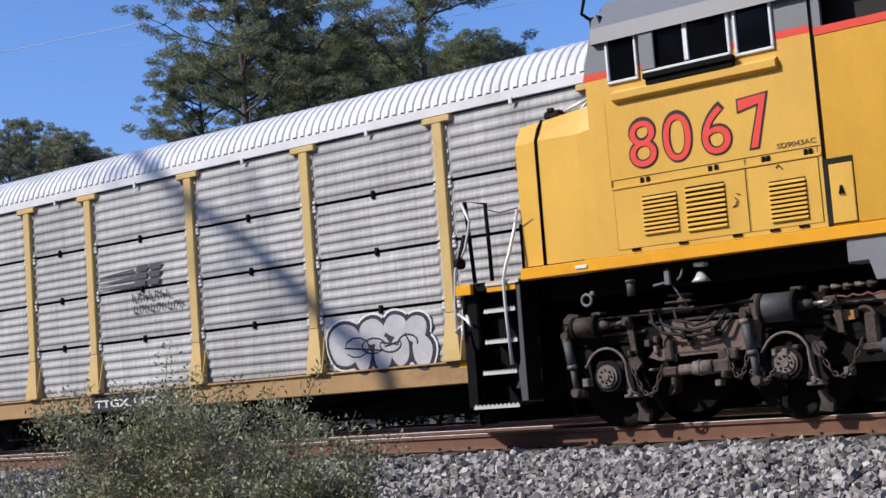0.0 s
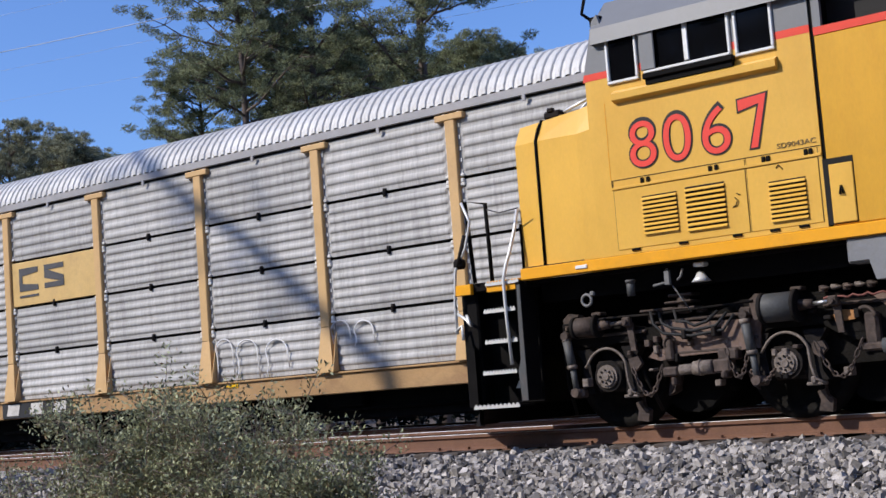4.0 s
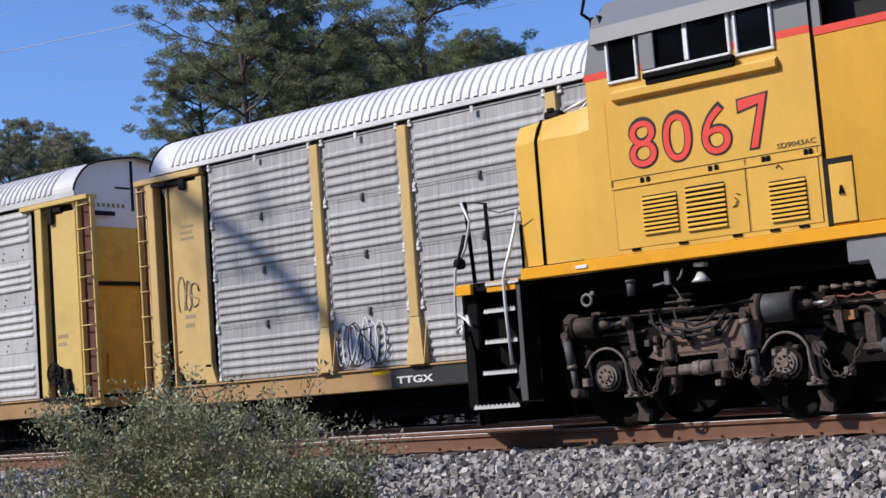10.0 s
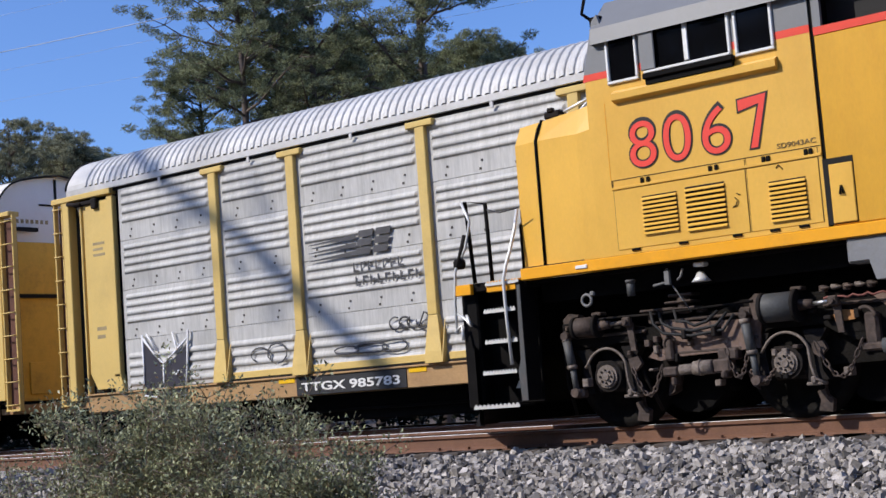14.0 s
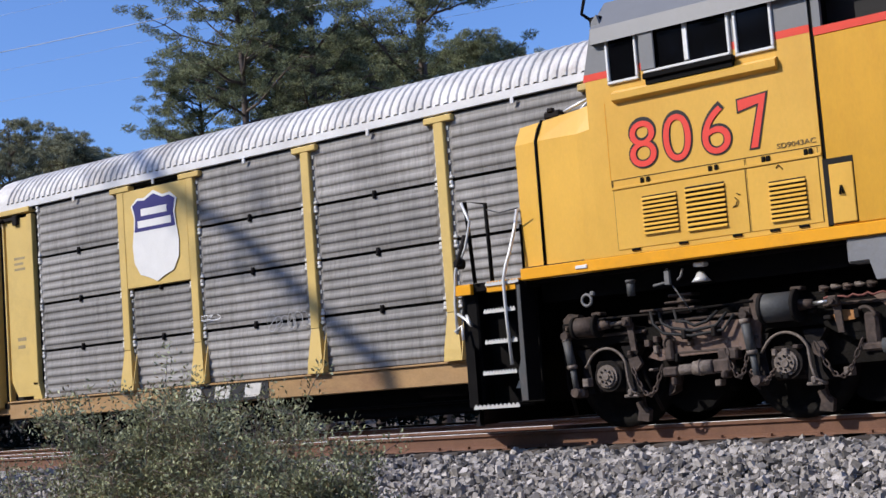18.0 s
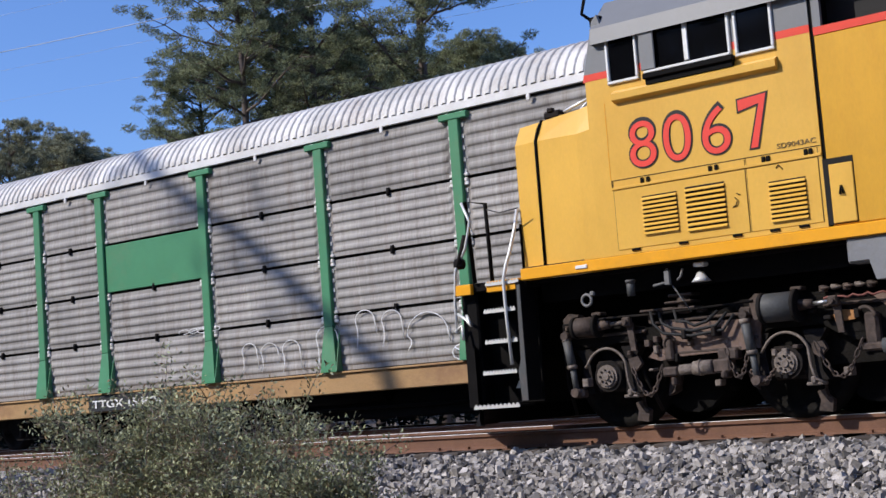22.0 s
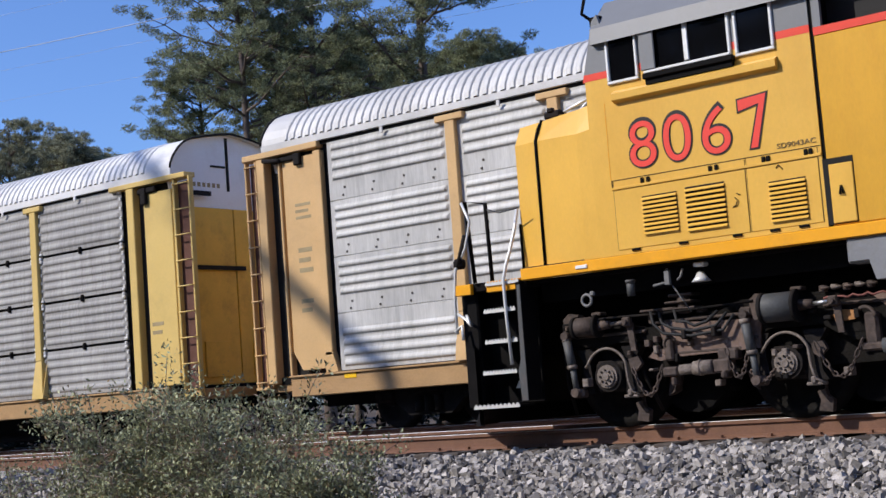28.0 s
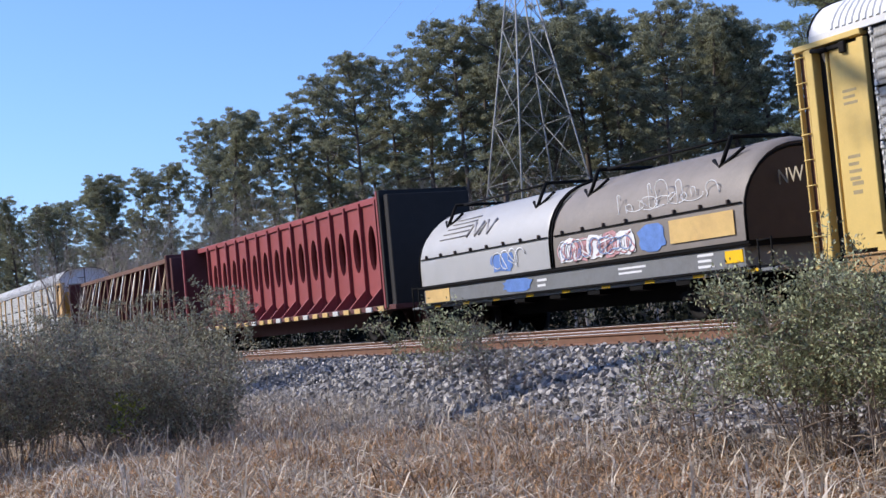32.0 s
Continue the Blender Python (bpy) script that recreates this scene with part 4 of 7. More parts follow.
for k, (x, z, rx, rz) in enumerate(((-0.78, 1.38, 0.36, 0.38), (-0.42, 1.2, 0.2, 0.28), (-0.2, 1.55, 0.3, 0.22), (0.0, 1.2, 0.2, 0.3), (0.3, 1.6, 0.26, 0.2), (0.36, 1.22, 0.22, 0.26), (0.7, 1.52, 0.24, 0.24), (0.8, 1.18, 0.22, 0.28))):
    def oval(q, y0, y1, wob=0.06):
        return Build().prism([(x + (rx + q) * math.cos(u) * (1 + wob * math.sin(3 * u + k)), z + (rz + q) * math.sin(u) * (1 + wob * math.cos(2 * u + 2 * k))) for u in [j * math.pi / 10 for j in range(20)]], "y", y0, y1)
    halo = part("graffiti", oval(0.07, -1.516, -1.51), "graf_white", ca, "silver bubble graffiti with dark rims")
    part("rim", oval(0.035, -1.522 - 0.0002 * k, -1.516), "graf_black", halo)
    part("fill", oval(-0.025, -1.528 - 0.0002 * k, -1.522), "graf_silver", halo)
scrawl(ca, -0.7, 1.15, 1.4, 0.35, "graf_black", 5, 4, 0.014, -1.532)
for k, (x, z, w, h) in enumerate(((-12.32, 3.55, 0.35, 0.4), (-12.3, 3.15, 0.3, 0.35), (-12.28, 2.7, 0.3, 0.42), (-12.22, 2.35, 0.25, 0.3), (-12.4, 1.95, 0.55, 0.25), (-12.35, 1.65, 0.55, 0.25))):
    scrawl(ca, x, z, w, h, "ink", 90 + k, 2 if k < 4 else 4, 0.014, -1.51)

cb = autorack("weathered grey car carrier with sand-yellow posts and a tan emblem band", "rack_tan", "panel", "ribbed", band="tape_tan")
place(cb, -42.97)
part("emblem", Build().box(-6.7, -6.1, -1.515, -1.505, 2.98, 3.02).prism([(-6.7, 3.1), (-6.1, 3.1), (-6.1, 3.2), (-6.6, 3.25), (-6.6, 3.4), (-6.1, 3.45), (-6.1, 3.55), (-6.7, 3.55)], "y", -1.51, -1.505)
     .prism([(-5.9, 3.1), (-5.3, 3.1), (-5.3, 3.3), (-5.8, 3.45), (-5.3, 3.45), (-5.3, 3.55), (-5.9, 3.55), (-5.9, 3.3), (-5.4, 3.2), (-5.9, 3.2)], "y", -1.51, -1.505), "ink", cb, "dark block emblem")
placard(cb, -12.35, 3.2, 0.5, 0.6, -1.5, "stencil", 4, "tape_tan")
plate(cb, -7.4, -5.2, "")
amber(cb, -1.0)
arches(cb, ((-1.2, -0.8, 1.0, 1.7, 0.8), (-0.7, -0.2, 1.0, 1.65, 1.0), (0.0, 0.5, 1.0, 1.6, 0.7), (1.5, 1.9, 1.35, 1.78, 0.6), (2.0, 2.4, 1.35, 1.74, 0.9)), "graf_white", 0.018, label="white outline graffiti")
arches(cb, ((7.1, 7.4, 1.1, 1.65, 0.8), (7.45, 7.9, 1.1, 1.6, 0.6), (8.0, 8.4, 1.05, 1.55, 1.0)), "graf_black", 0.016, label="dark faded lettering")
scrawl(cb, 7.1, 1.0, 1.4, 0.35, "ink", 29, 4, 0.014, -1.525)

cc = autorack("silver car carrier with lapped ribs, cream posts and white scrawl", "rack_yellow", "panel_streaked", "lapped", cap=False, gap=False, roof=("roof_white", "roof_white", 4.775), brake=True)
place(cc, -71.15)
blob(cc, -8.6, 0.98, 0.85, 0.72, "graf_grey", 11)
scrawl(cc, -8.7, 0.95, 1.0, 0.85, "graf_white", 12, 7, 0.016, -1.525, "pale blue-grey burst of graffiti")
scrawl(cc, -8.65, 1.0, 0.95, 0.75, "graf_black", 15, 4, 0.012, -1.53)
blob(cc, 2.45, 1.2, 0.35, 0.5, "graf_silver", 13, n=14, label="pale lilac splash")
scrawl(cc, 2.3, 1.05, 0.95, 0.7, "graf_white", 16, 7, 0.014, -1.525)
blob(cc, -2.62, 1.02, 0.5, 0.4, "graf_lime", 17)
plate(cc, -7.6, -5.5, "TTGX", 0.15, 0.72)
amber(cc, -7.97, 0.33), amber(cc, -2.95, 0.4), amber(cc, 10.5, 0.55), amber(cc, 4.3, 0.3)
plate(cc, 4.7, 6.0, "")
plate(cc, 11.1, 11.5, "")
scrawl(cc, -12.4, 2.2, 0.5, 0.7, "stencil", 19, 3, 0.016, -1.515)

cd = autorack("bright silver car carrier with yellow posts and a dark winged graffiti", "rack_bright", "panel_bright", "grouped", gap=False, roof=("roof", "roof", 4.75), brake=True)
place(cd, -99.25)
logo_bars(cd, -6.75, 3.05)
for dx in (0.0, 7.5):
    wings = part("graffiti", Build().prism([(x + dx, z) for x, z in ((-10.95, 0.86), (-9.86, 0.80), (-9.78, 1.72), (-10.06, 1.52), (-10.42, 1.33), (-10.7, 1.56), (-10.95, 1.82))], "y", -1.522, -1.518), "graf_black", cd, "black winged shape with white outlines")
    for pts in (((-10.97, 1.95), (-10.96, 1.4), (-10.98, 0.86)), ((-10.97, 1.9), (-10.7, 1.62), (-10.43, 1.39), (-10.1, 1.6), (-9.75, 1.82)), ((-10.43, 1.39), (-10.44, 1.1), (-10.46, 0.82)), ((-9.75, 1.95), (-9.8, 1.4), (-9.88, 0.8)),
                ((-10.85, 1.96), (-10.6, 1.64)), ((-10.16, 1.94), (-10.07, 1.64), (-10.0, 1.74)), ((-10.2, 1.24), (-10.1, 1.18), (-10.04, 1.26)), ((-10.98, 0.86), (-10.46, 0.80), (-9.88, 0.80))):
        part("stroke", Build().tube([(x + dx, -1.528, z) for x, z in pts], 0.02, 4), "graf_white", wings)
scrawl(cd, -5.1, 1.5, 0.75, 0.28, "ink", 21, 4, 0.017, -1.525)
scrawl(cd, -6.3, 1.2, 1.5, 0.2, "ink", 27, 3, 0.015, -1.525)
arches(cd, ((1.7, 2.15, 1.5, 1.98, 0.5), (2.3, 2.65, 1.45, 2.0, 0.7), (2.75, 3.1, 1.4, 1.85, 0.9), (3.2, 3.5, 1.4, 1.95, 0.8), (3.6, 3.95, 1.35, 1.95, 0.9), (4.5, 5.1, 1.3, 1.85, 0.9), (5.6, 5.95, 1.25, 1.65, 0.8), (6.0, 6.4, 1.15, 1.68, 0.9), (6.45, 6.8, 1.2, 1.6, 1.0)), "graf_black", 0.018, label="black outline lettering")
scrawl(cd, 1.8, 1.05, 2.1, 0.3, "graf_black", 22, 5, 0.016, -1.525)
scrawl(cd, 5.6, 1.1, 1.3, 0.45, "graf_black", 23, 5, 0.018, -1.525)
plate(cd, 5.1, 6.2, "")
plate(cd, 7.77, 8.24, "")
amber(cd, 7.31, 0.42)
scrawl(cd, -8.2, 1.2, 0.8, 0.35, "ink", 24, 2, 0.016, -1.525)
plate(cd, -7.2, -4.85, "TTGX 985783", 0.19, 2.1)
amber(cd, -7.6, 0.36)
amber(cd, -4.8, 0.35)
amber(cd, 0.6)

ce = autorack("dark weathered car carrier with yellow posts and a pale crest panel", "rack_bright", "panel_dark", "ribbed", crest="navy", roof=("roof_rusty", "roof_white"), brake=True)
place(ce, -127.36)
blob(ce, 8.9, 1.05, 2.5, 0.8, "graf_white", 31)
scrawl(ce, 8.95, 1.05, 2.4, 0.8, "graf_blue", 32, 6, 0.035, -1.525, "pale blue scrawl graffiti")
plate(ce, -7.6, -5.4, "")
scrawl(ce, -5.3, 1.72, 0.9, 0.32, "graf_grey", 34, 6, 0.009, -1.525)
scrawl(ce, -7.2, 2.05, 0.7, 0.1, "graf_white", 35, 3, 0.008, -1.525)
blob(ce, 4.5, 0.98, 0.7, 0.68, "graf_blue", 36, n=16, label="pale blue bubble graffiti")
scrawl(ce, 4.45, 0.95, 1.3, 0.8, "graf_white", 37, 3, 0.025, -1.525)

cf = autorack("weathered grey car carrier with green posts and a green flat panel", "rack_green", "panel_worn", "ribbed", band="rack_green", end="end_green", roof=("roof_rusty", "roof_white"), brake=True)
place(cf, -155.55)
plate(cf, -7.6, -5.25, "TTGX 158694")
part("placard", Build().box(-12.33, -11.95, -1.505, -1.50, 1.18, 1.36), "amber", cf, "amber label")
part("placard", Build().box(-12.3, -12.0, -1.505, -1.50, 1.55, 1.62), "white", cf)
placard(cf, 12.1, 3.1, 0.5, 0.4, -1.48, "graf_white", 4)
placard(cf, 12.15, 2.0, 0.4, 0.3, -1.48, "graf_white", 2)
part("placard", Build().box(12.15, 12.5, -1.485, -1.48, 1.7, 1.85), "amber", cf, "amber label")
arches(cf, ((-3.45, -3.1, 1.1, 1.58, 0.9), (-3.0, -2.6, 1.08, 1.55, 0.6), (-2.5, -2.1, 1.05, 1.56, 1.0), (-1.72, -1.25, 1.0, 1.72, 0.3), (-0.85, -0.45, 1.3, 1.9, 0.5), (-0.3, 0.1, 1.3, 1.85, 0.8), (0.2, 1.0, 1.2, 1.75, 0.7)), "graf_white", 0.013, label="thin white outline graffiti")
arches(cf, ((2.05, 2.6, 1.1, 1.66, 0.4), (2.6, 2.95, 1.1, 1.62, 0.9), (2.95, 3.2, 1.1, 1.8, 0.7), (3.2, 3.5, 1.1, 1.8, 1.0), (3.5, 4.3, 0.95, 1.8, 1.0), (3.7, 4.0, 0.95, 1.6, 0.9)), "graf_white", 0.014, label="thin white outline graffiti")
scrawl(cf, 1.1, 0.95, 0.8, 0.3, "graf_white", 41, 4, 0.014, -1.525)
scrawl(cf, 4.9, 1.0, 0.9, 0.35, "graf_pink", 43, 6, 0.016, -1.525)
scrawl(cf, 4.95, 1.0, 0.85, 0.4, "graf_white", 44, 4, 0.012, -1.53)
scrawl(cf, -5.0, 1.85, 1.0, 0.12, "graf_white", 42, 4, 0.008, -1.525)
plate(cf, 5.3, 6.9, "")

cg = autorack("bright silver car carrier with tan posts and white outline graffiti", "rack_tan", "panel_bright", "grouped", gap=False, roof=("roof", "roof", 4.75))
place(cg, -183.76)
arches(cg, ((-0.3, 0.1, 0.95, 1.9, 0.9), (0.2, 0.85, 1.0, 2.0, 1.0), (1.2, 1.6, 1.3, 1.92, 0.6), (5.98, 6.4, 1.1, 2.0, 1.0), (6.45, 7.0, 1.1, 1.98, 0.6), (7.1, 8.1, 1.15, 2.0, 1.2), (8.12, 9.0, 1.1, 1.94, 1.2), (9.15, 10.4, 1.05, 1.88, 0.8), (10.3, 11.1, 1.0, 1.45, 0.7)), "graf_white", 0.022, label="white looping outline graffiti")
scrawl(cg, 5.05, 1.15, 0.4, 0.85, "graf_white", 51, 2, 0.018, -1.525)
scrawl(cg, 7.2, 1.05, 1.7, 0.4, "graf_white", 52, 3, 0.014, -1.525)
plate(cg, 8.2, 9.05, "")
amber(cg, 7.5, 0.38)
placard(cg, -12.3, 2.6, 0.4, 0.5, -1.5, "stencil", 3)
plate(cg, -7.0, -5.6, "")
amber(cg, -11.4, 0.25)

ch = autorack("grey ribbed car carrier with yellow posts and a striped crest panel", "rack_bright", "panel_grey", "ribbed", crest="blue", roof=("roof_white", "roof_white"))
place(ch, -211.95)
plate(ch, -7.5, -5.5, "TTGX 160009")
plate(ch, 4.95, 7.0, "")
blob(ch, -3.6, 0.98, 1.9, 0.42, "graf_lime", 61, label="faded lime paint patch")
blob(ch, -1.2, 0.98, 1.3, 0.36, "graf_lime", 62, label="faded lime paint patch")
placard(ch, -12.35, 2.2, 0.4, 0.5, -1.5, "stencil", 4)

# ---- coil car ----
def coil_car():
    t = thing("coil_car", "grey coil car with one pale and one weathered hood", "railcar", "cars of the moving train")
    part("side_sill", Build().prism([(-1.46, 0.98), (-1.46, 1.36), (-1.42, 1.38), (1.42, 1.38), (1.46, 1.36), (1.46, 0.98)], "x", -7.2, 7.2).box(-7.4, 7.4, -1.5, 1.5, 0.86, 0.95, 0.01), "coil_body", t)
    part("hood_seat", Build().box(-7.3, 7.3, -1.38, 1.38, 1.36, 1.5).box(-7.45, 7.45, -1.53, -1.45, 1.40, 1.455, 0.01), "black", t, "dark gap and ledge under the hoods")
    part("side_ledge", Build().box(-7.5, 7.5, -1.58, -1.45, 0.93, 0.985, 0.01), "black", t)
    part("center_sill", Build().box(-7.9, 7.9, -0.3, 0.3, 0.45, 0.9), "black", t)
    for k in range(9):
        x = -6.9 + k * 1.72
        part("bracket", Build().prism([(-1.48, 0.86), (-0.6, 0.86), (-1.2, 0.72), (-1.48, 0.76)], "x", x - 0.25, x + 0.25), "black", t)
        part("reflector", Build().box(x + 0.4, x + 0.75, -1.515, -1.5, 0.87, 0.935), "amber", t, "amber reflective strip")
    for s, x0, x1, m, lab in ((-1, -7.35, -0.05, "coil_light", "pale grey arched hood"), (1, 0.05, 7.35, "coil_dark", "weathered brown-grey arched hood")):
        arc = [(-1.46, 1.48), (-1.46, 2.05)] + [(-1.46 * math.cos(a), 2.05 + 1.42 * math.sin(a)) for a in [k * math.pi / 16 for k in range(1, 16)]] + [(1.46, 2.05), (1.46, 1.48)]
        rows = []
        for x, q in ((x0, 0.86), (x0 + 0.06, 0.95), (x0 + 0.25, 1.0), (x1 - 0.25, 1.0), (x1 - 0.06, 0.97 if s > 0 else 1.0), (x1, 0.94)):
            rows.append([(x, y * (0.985 + 0.015 * q), 1.48 + (z - 1.48) * q) for y, z in arc])
        h = part("hood", Build().sheet(rows, True), m, t, lab)
        for x in (x0 + 0.02, x1 - 0.02):
            q = 0.85 if x == x0 + 0.02 else 0.93
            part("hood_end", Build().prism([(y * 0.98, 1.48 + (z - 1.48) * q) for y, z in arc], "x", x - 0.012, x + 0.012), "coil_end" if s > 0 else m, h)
        for x in (x0 + 0.01, x1 - 0.01):
            part("rim", Build().tube([(x, y * 1.005, z * 1.003 if 0.1 < x + 7.3 < 14.5 else 1.48 + (z - 1.48) * 0.9) for y, z in arc], 0.03, 6), "black", h)
        part("lap_rail", Build().box(x0 + 0.1, x1 - 0.1, -1.485, -1.45, 2.2, 2.23, 0.005), "black", h)
        for k in range(8):
            x = x0 + 0.5 + k * 0.9
            part("lug", Build().box(x - 0.03, x + 0.03, -1.51, -1.44, 2.23, 2.31, 0.01), "truck", h)
        for q in (0.16, 0.84):
            x = x0 + (x1 - x0) * q
            for u in (-1, 1):
                part("lift_bracket", Build().tube([(x - 0.45, u * 0.85, 3.2), (x, u * 1.05, 3.0), (x + 0.05, u * 0.75, 3.62)], 0.045, 6).tube([(x, u * 1.05, 3.0), (x + 0.5, u * 0.8, 3.35)], 0.035, 6), "black", h, "black lifting bracket")
            part("lift_bar", Build().tube([(x, -0.75, 3.62), (x, 0.75, 3.62)], 0.045, 6), "black", h)
        part("walk_rail", Build().tube([(x0 + 1.2, -0.5, 3.62), (x1 - 1.2, -0.5, 3.62)], 0.03, 6), "black", h)
    for k in range(5):
        a = math.radians(26 + 6.0 * k)
        y, z = -1.47 * math.cos(a), 2.05 + 1.43 * math.sin(a)
        part("emblem_line", Build().tube([(-6.2 + 0.12 * k, y, z), (-4.5 + 0.05 * k, y, z)], 0.02, 4), "ink_ghost", t)
    for k in range(2):
        part("emblem_block", Build().tube([(-4.55 + k * 0.7, -1.345, 2.62), (-4.3 + k * 0.7, -1.13, 2.96), (-4.05 + k * 0.7, -1.345, 2.62), (-3.8 + k * 0.7, -1.13, 2.96)], 0.05, 5), "ink_ghost", t)
    for k, (m, a, w) in enumerate((("graf_white", 0.3, 0.9), ("graf_pink", 1.0, 0.7), ("graf_white", 1.55, 0.8), ("graf_pink", 2.2, 0.75), ("graf_white", 2.8, 0.8))):
        blob(t, a, 1.51, w, 0.6, m, 71 + k * 7, -1.475 - 0.0015 * k, label="red and white spray lettering")
    scrawl(t, 0.35, 1.53, 3.2, 0.55, "graf_pink", 72, 11, 0.022, -1.487, "red and white spray lettering")
    scrawl(t, 0.4, 1.56, 3.0, 0.5, "graf_white", 78, 9, 0.016, -1.489)
    scrawl(t, 0.5, 1.6, 2.9, 0.42, "graf_blue", 79, 7, 0.014, -1.491)
    blob(t, 3.6, 1.52, 1.1, 0.62, "graf_royal", 73, -1.475, label="blue spray patch")
    part("placard", Build().box(4.85, 7.0, -1.49, -1.475, 1.62, 2.1), "tape_tan", t, "tan repaint patch")
    blob(t, -3.1, 1.55, 1.3, 0.5, "graf_royal", 80, -1.475)
    scrawl(t, -2.9, 1.55, 1.6, 0.6, "graf_white", 74, 4, 0.018, -1.485)
    arches(t, ((2.9, 3.0, 2.4, 2.85, 0.2), (3.2, 3.45, 2.4, 2.6, 0.9), (4.1, 4.2, 2.35, 2.95, 0.3), (4.35, 4.8, 2.4, 2.98, 0.4), (5.1, 5.3, 2.35, 2.9, 0.8), (5.6, 5.75, 2.5, 2.7, 0.9), (6.1, 6.5, 2.45, 2.75, 0.7)), "graf_white", 0.016, -1.40, "white scrawl on the hood")
    scrawl(t, 3.3, 2.4, 2.6, 0.3, "graf_white", 75, 5, 0.009, -1.41)
    part("placard", Build().box(-7.1, -5.6, -1.475, -1.46, 1.0, 1.35), "tape_tan", t)
    part("placard", Build().box(6.6, 7.15, -1.475, -1.46, 1.08, 1.32), "amber", t, "yellow label")
    blob(t, -2.6, 1.02, 1.6, 0.36, "graf_royal", 76, -1.475)
    placard(t, 5.6, 1.02, 0.7, 0.34, -1.46, "graf_white", 3)
    placard(t, -0.9, 1.05, 0.6, 0.25, -1.46, "graf_white", 2)
    placard(t, 2.6, 1.1, 1.4, 0.2, -1.46, "graf_white", 2)
    part("side_slot", Build().box(1.9, 2.15, -1.475, -1.46, 1.0, 1.4), "black", t)
    words("lettering", "NW", "reporting", t, (7.37, -0.6, 2.5), 0.42)
    t.children[-1].matrix_basis = pose(7.375, -0.5, 2.55, 0, 0, 90)
    for s in (-1, 1):
        part("end_platform", Build().box(*sorted((s * 7.3, s * 8.1)), -1.45, 1.45, 0.84, 0.92, 0.01), "coil_body", t)
        part("end_ladder", Build().tube([(s * 8.0, -1.45, 0.4), (s * 8.0, -1.45, 1.5)], 0.02, 5).tube([(s * 7.6, -1.45, 0.4), (s * 7.6, -1.45, 1.5)], 0.02, 5).tube([(s * 7.6, -1.45, 0.5), (s * 8.0, -1.45, 0.5)], 0.018, 5).tube([(s * 7.6, -1.45, 0.85), (s * 8.0, -1.45, 0.85)], 0.018, 5).tube([(s * 7.6, -1.45, 1.45), (s * 8.0, -1.45, 1.45)], 0.018, 5), "black", t)
        coupler(t, s * 8.1, s)
        truck(t, s * 5.6)
    return t


coil = coil_car()
place(coil, -234.58)


# ---- centre-beam flat cars ----
def beam_car(label, paint, dark, half, openings, load):
    t = thing("beam_flat_car", label, "railcar", "cars of the moving train")
    part("deck", Build().box(-half - 0.6, half + 0.6, -1.45, 1.45, 0.95, 1.1, 0.01).box(-half, half, -0.25, 0.25, 0.5, 0.95), dark, t)
    n = int(2 * half / 0.92)
    for k in range(n):
        x = -half + 0.5 + k * 0.92
        part("stake_pocket", Build().box(x - 0.2, x + 0.25, -1.5, -1.42, 0.93, 1.08, 0.01), "tape_tan" if k % 3 else "grip", t)
    part("top_chord", Build().box(-half, half, -0.75, 0.75, 4.42, 4.5, 0.01).box(-half, half, -0.78, -0.7, 4.3, 4.5, 0.01).box(-half, half, 0.7, 0.78, 4.3, 4.5, 0.01), paint, t)
    for s in (-1, 1):
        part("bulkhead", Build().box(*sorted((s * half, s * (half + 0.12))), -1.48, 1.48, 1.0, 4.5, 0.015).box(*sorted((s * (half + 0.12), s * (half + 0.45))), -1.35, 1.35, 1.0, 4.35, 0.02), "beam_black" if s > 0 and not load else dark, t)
        part("bulkhead_edge", Build().box(*sorted((s * half, s * (half - 0.12))), -1.5, -1.42, 1.0, 4.5, 0.01), paint, t)
        coupler(t, s * (half + 0.7), s)
        truck(t, s * (half - 1.8))
    if openings:
        m = int((2 * half - 2.2) / 1.28)
        for k in range(m + 1):
            x = -half + 1.5 + k * 1.28
            part("upright", Build().box(x - 0.06, x + 0.06, -0.84, -0.1, 1.1, 4.42, 0.01).prism([(-1.42, 1.1), (-0.8, 1.1), (-0.8, 1.7)], "x", x - 0.04, x + 0.04), paint, t)
            if k == m:
                continue
            # web plate with a tall oval opening
            x0, x1, cz, rx, rz, q = x + 0.08, x + 1.2, 2.95, 0.3, 0.72, 16
            oval = [(x + 0.64 + rx * math.cos(2 * math.pi * j / q), cz + rz * math.sin(2 * math.pi * j / q)) for j in range(q)]
            out = []
            for j in range(q):
                a = 2 * math.pi * j / q
                cx, sz = math.cos(a), math.sin(a)
                k2 = min(0.56 / abs(cx) if abs(cx) > 1e-6 else 9, (1.47 if sz > 0 else 1.85) / abs(sz) if abs(sz) > 1e-6 else 9)
                out.append((x + 0.64 + k2 * cx, cz + k2 * sz))
            v = [(a, -0.72, b) for a, b in out] + [(a, -0.72, b) for a, b in oval] + [(a, -0.6, b) for a, b in oval]
            f = [(j, (j + 1) % q, q + (j + 1) % q, q + j) for j in range(q)] + [(q + j, q + (j + 1) % q, 2 * q + (j + 1) % q, 2 * q + j) for j in range(q)]
            part("web_plate", Build().add(v, f), paint, t)
            part("opening_back", Build().box(x0, x1, -0.3, -0.28, 1.5, 4.3), "bare", t)
    else:
        rng = random.Random(5)
        for k in range(26):
            x = -half + 0.6 + k * (2 * half - 1.2) / 25
            lean = rng.uniform(-0.7, 0.7)
            part("strap", Build().tube([(x, -1.2, 1.1), (x + lean * 0.5, -1.1, 2.7), (x + lean, -0.72, 4.3)], 0.032, 5), "wood_load" if k % 3 else "grip", t)
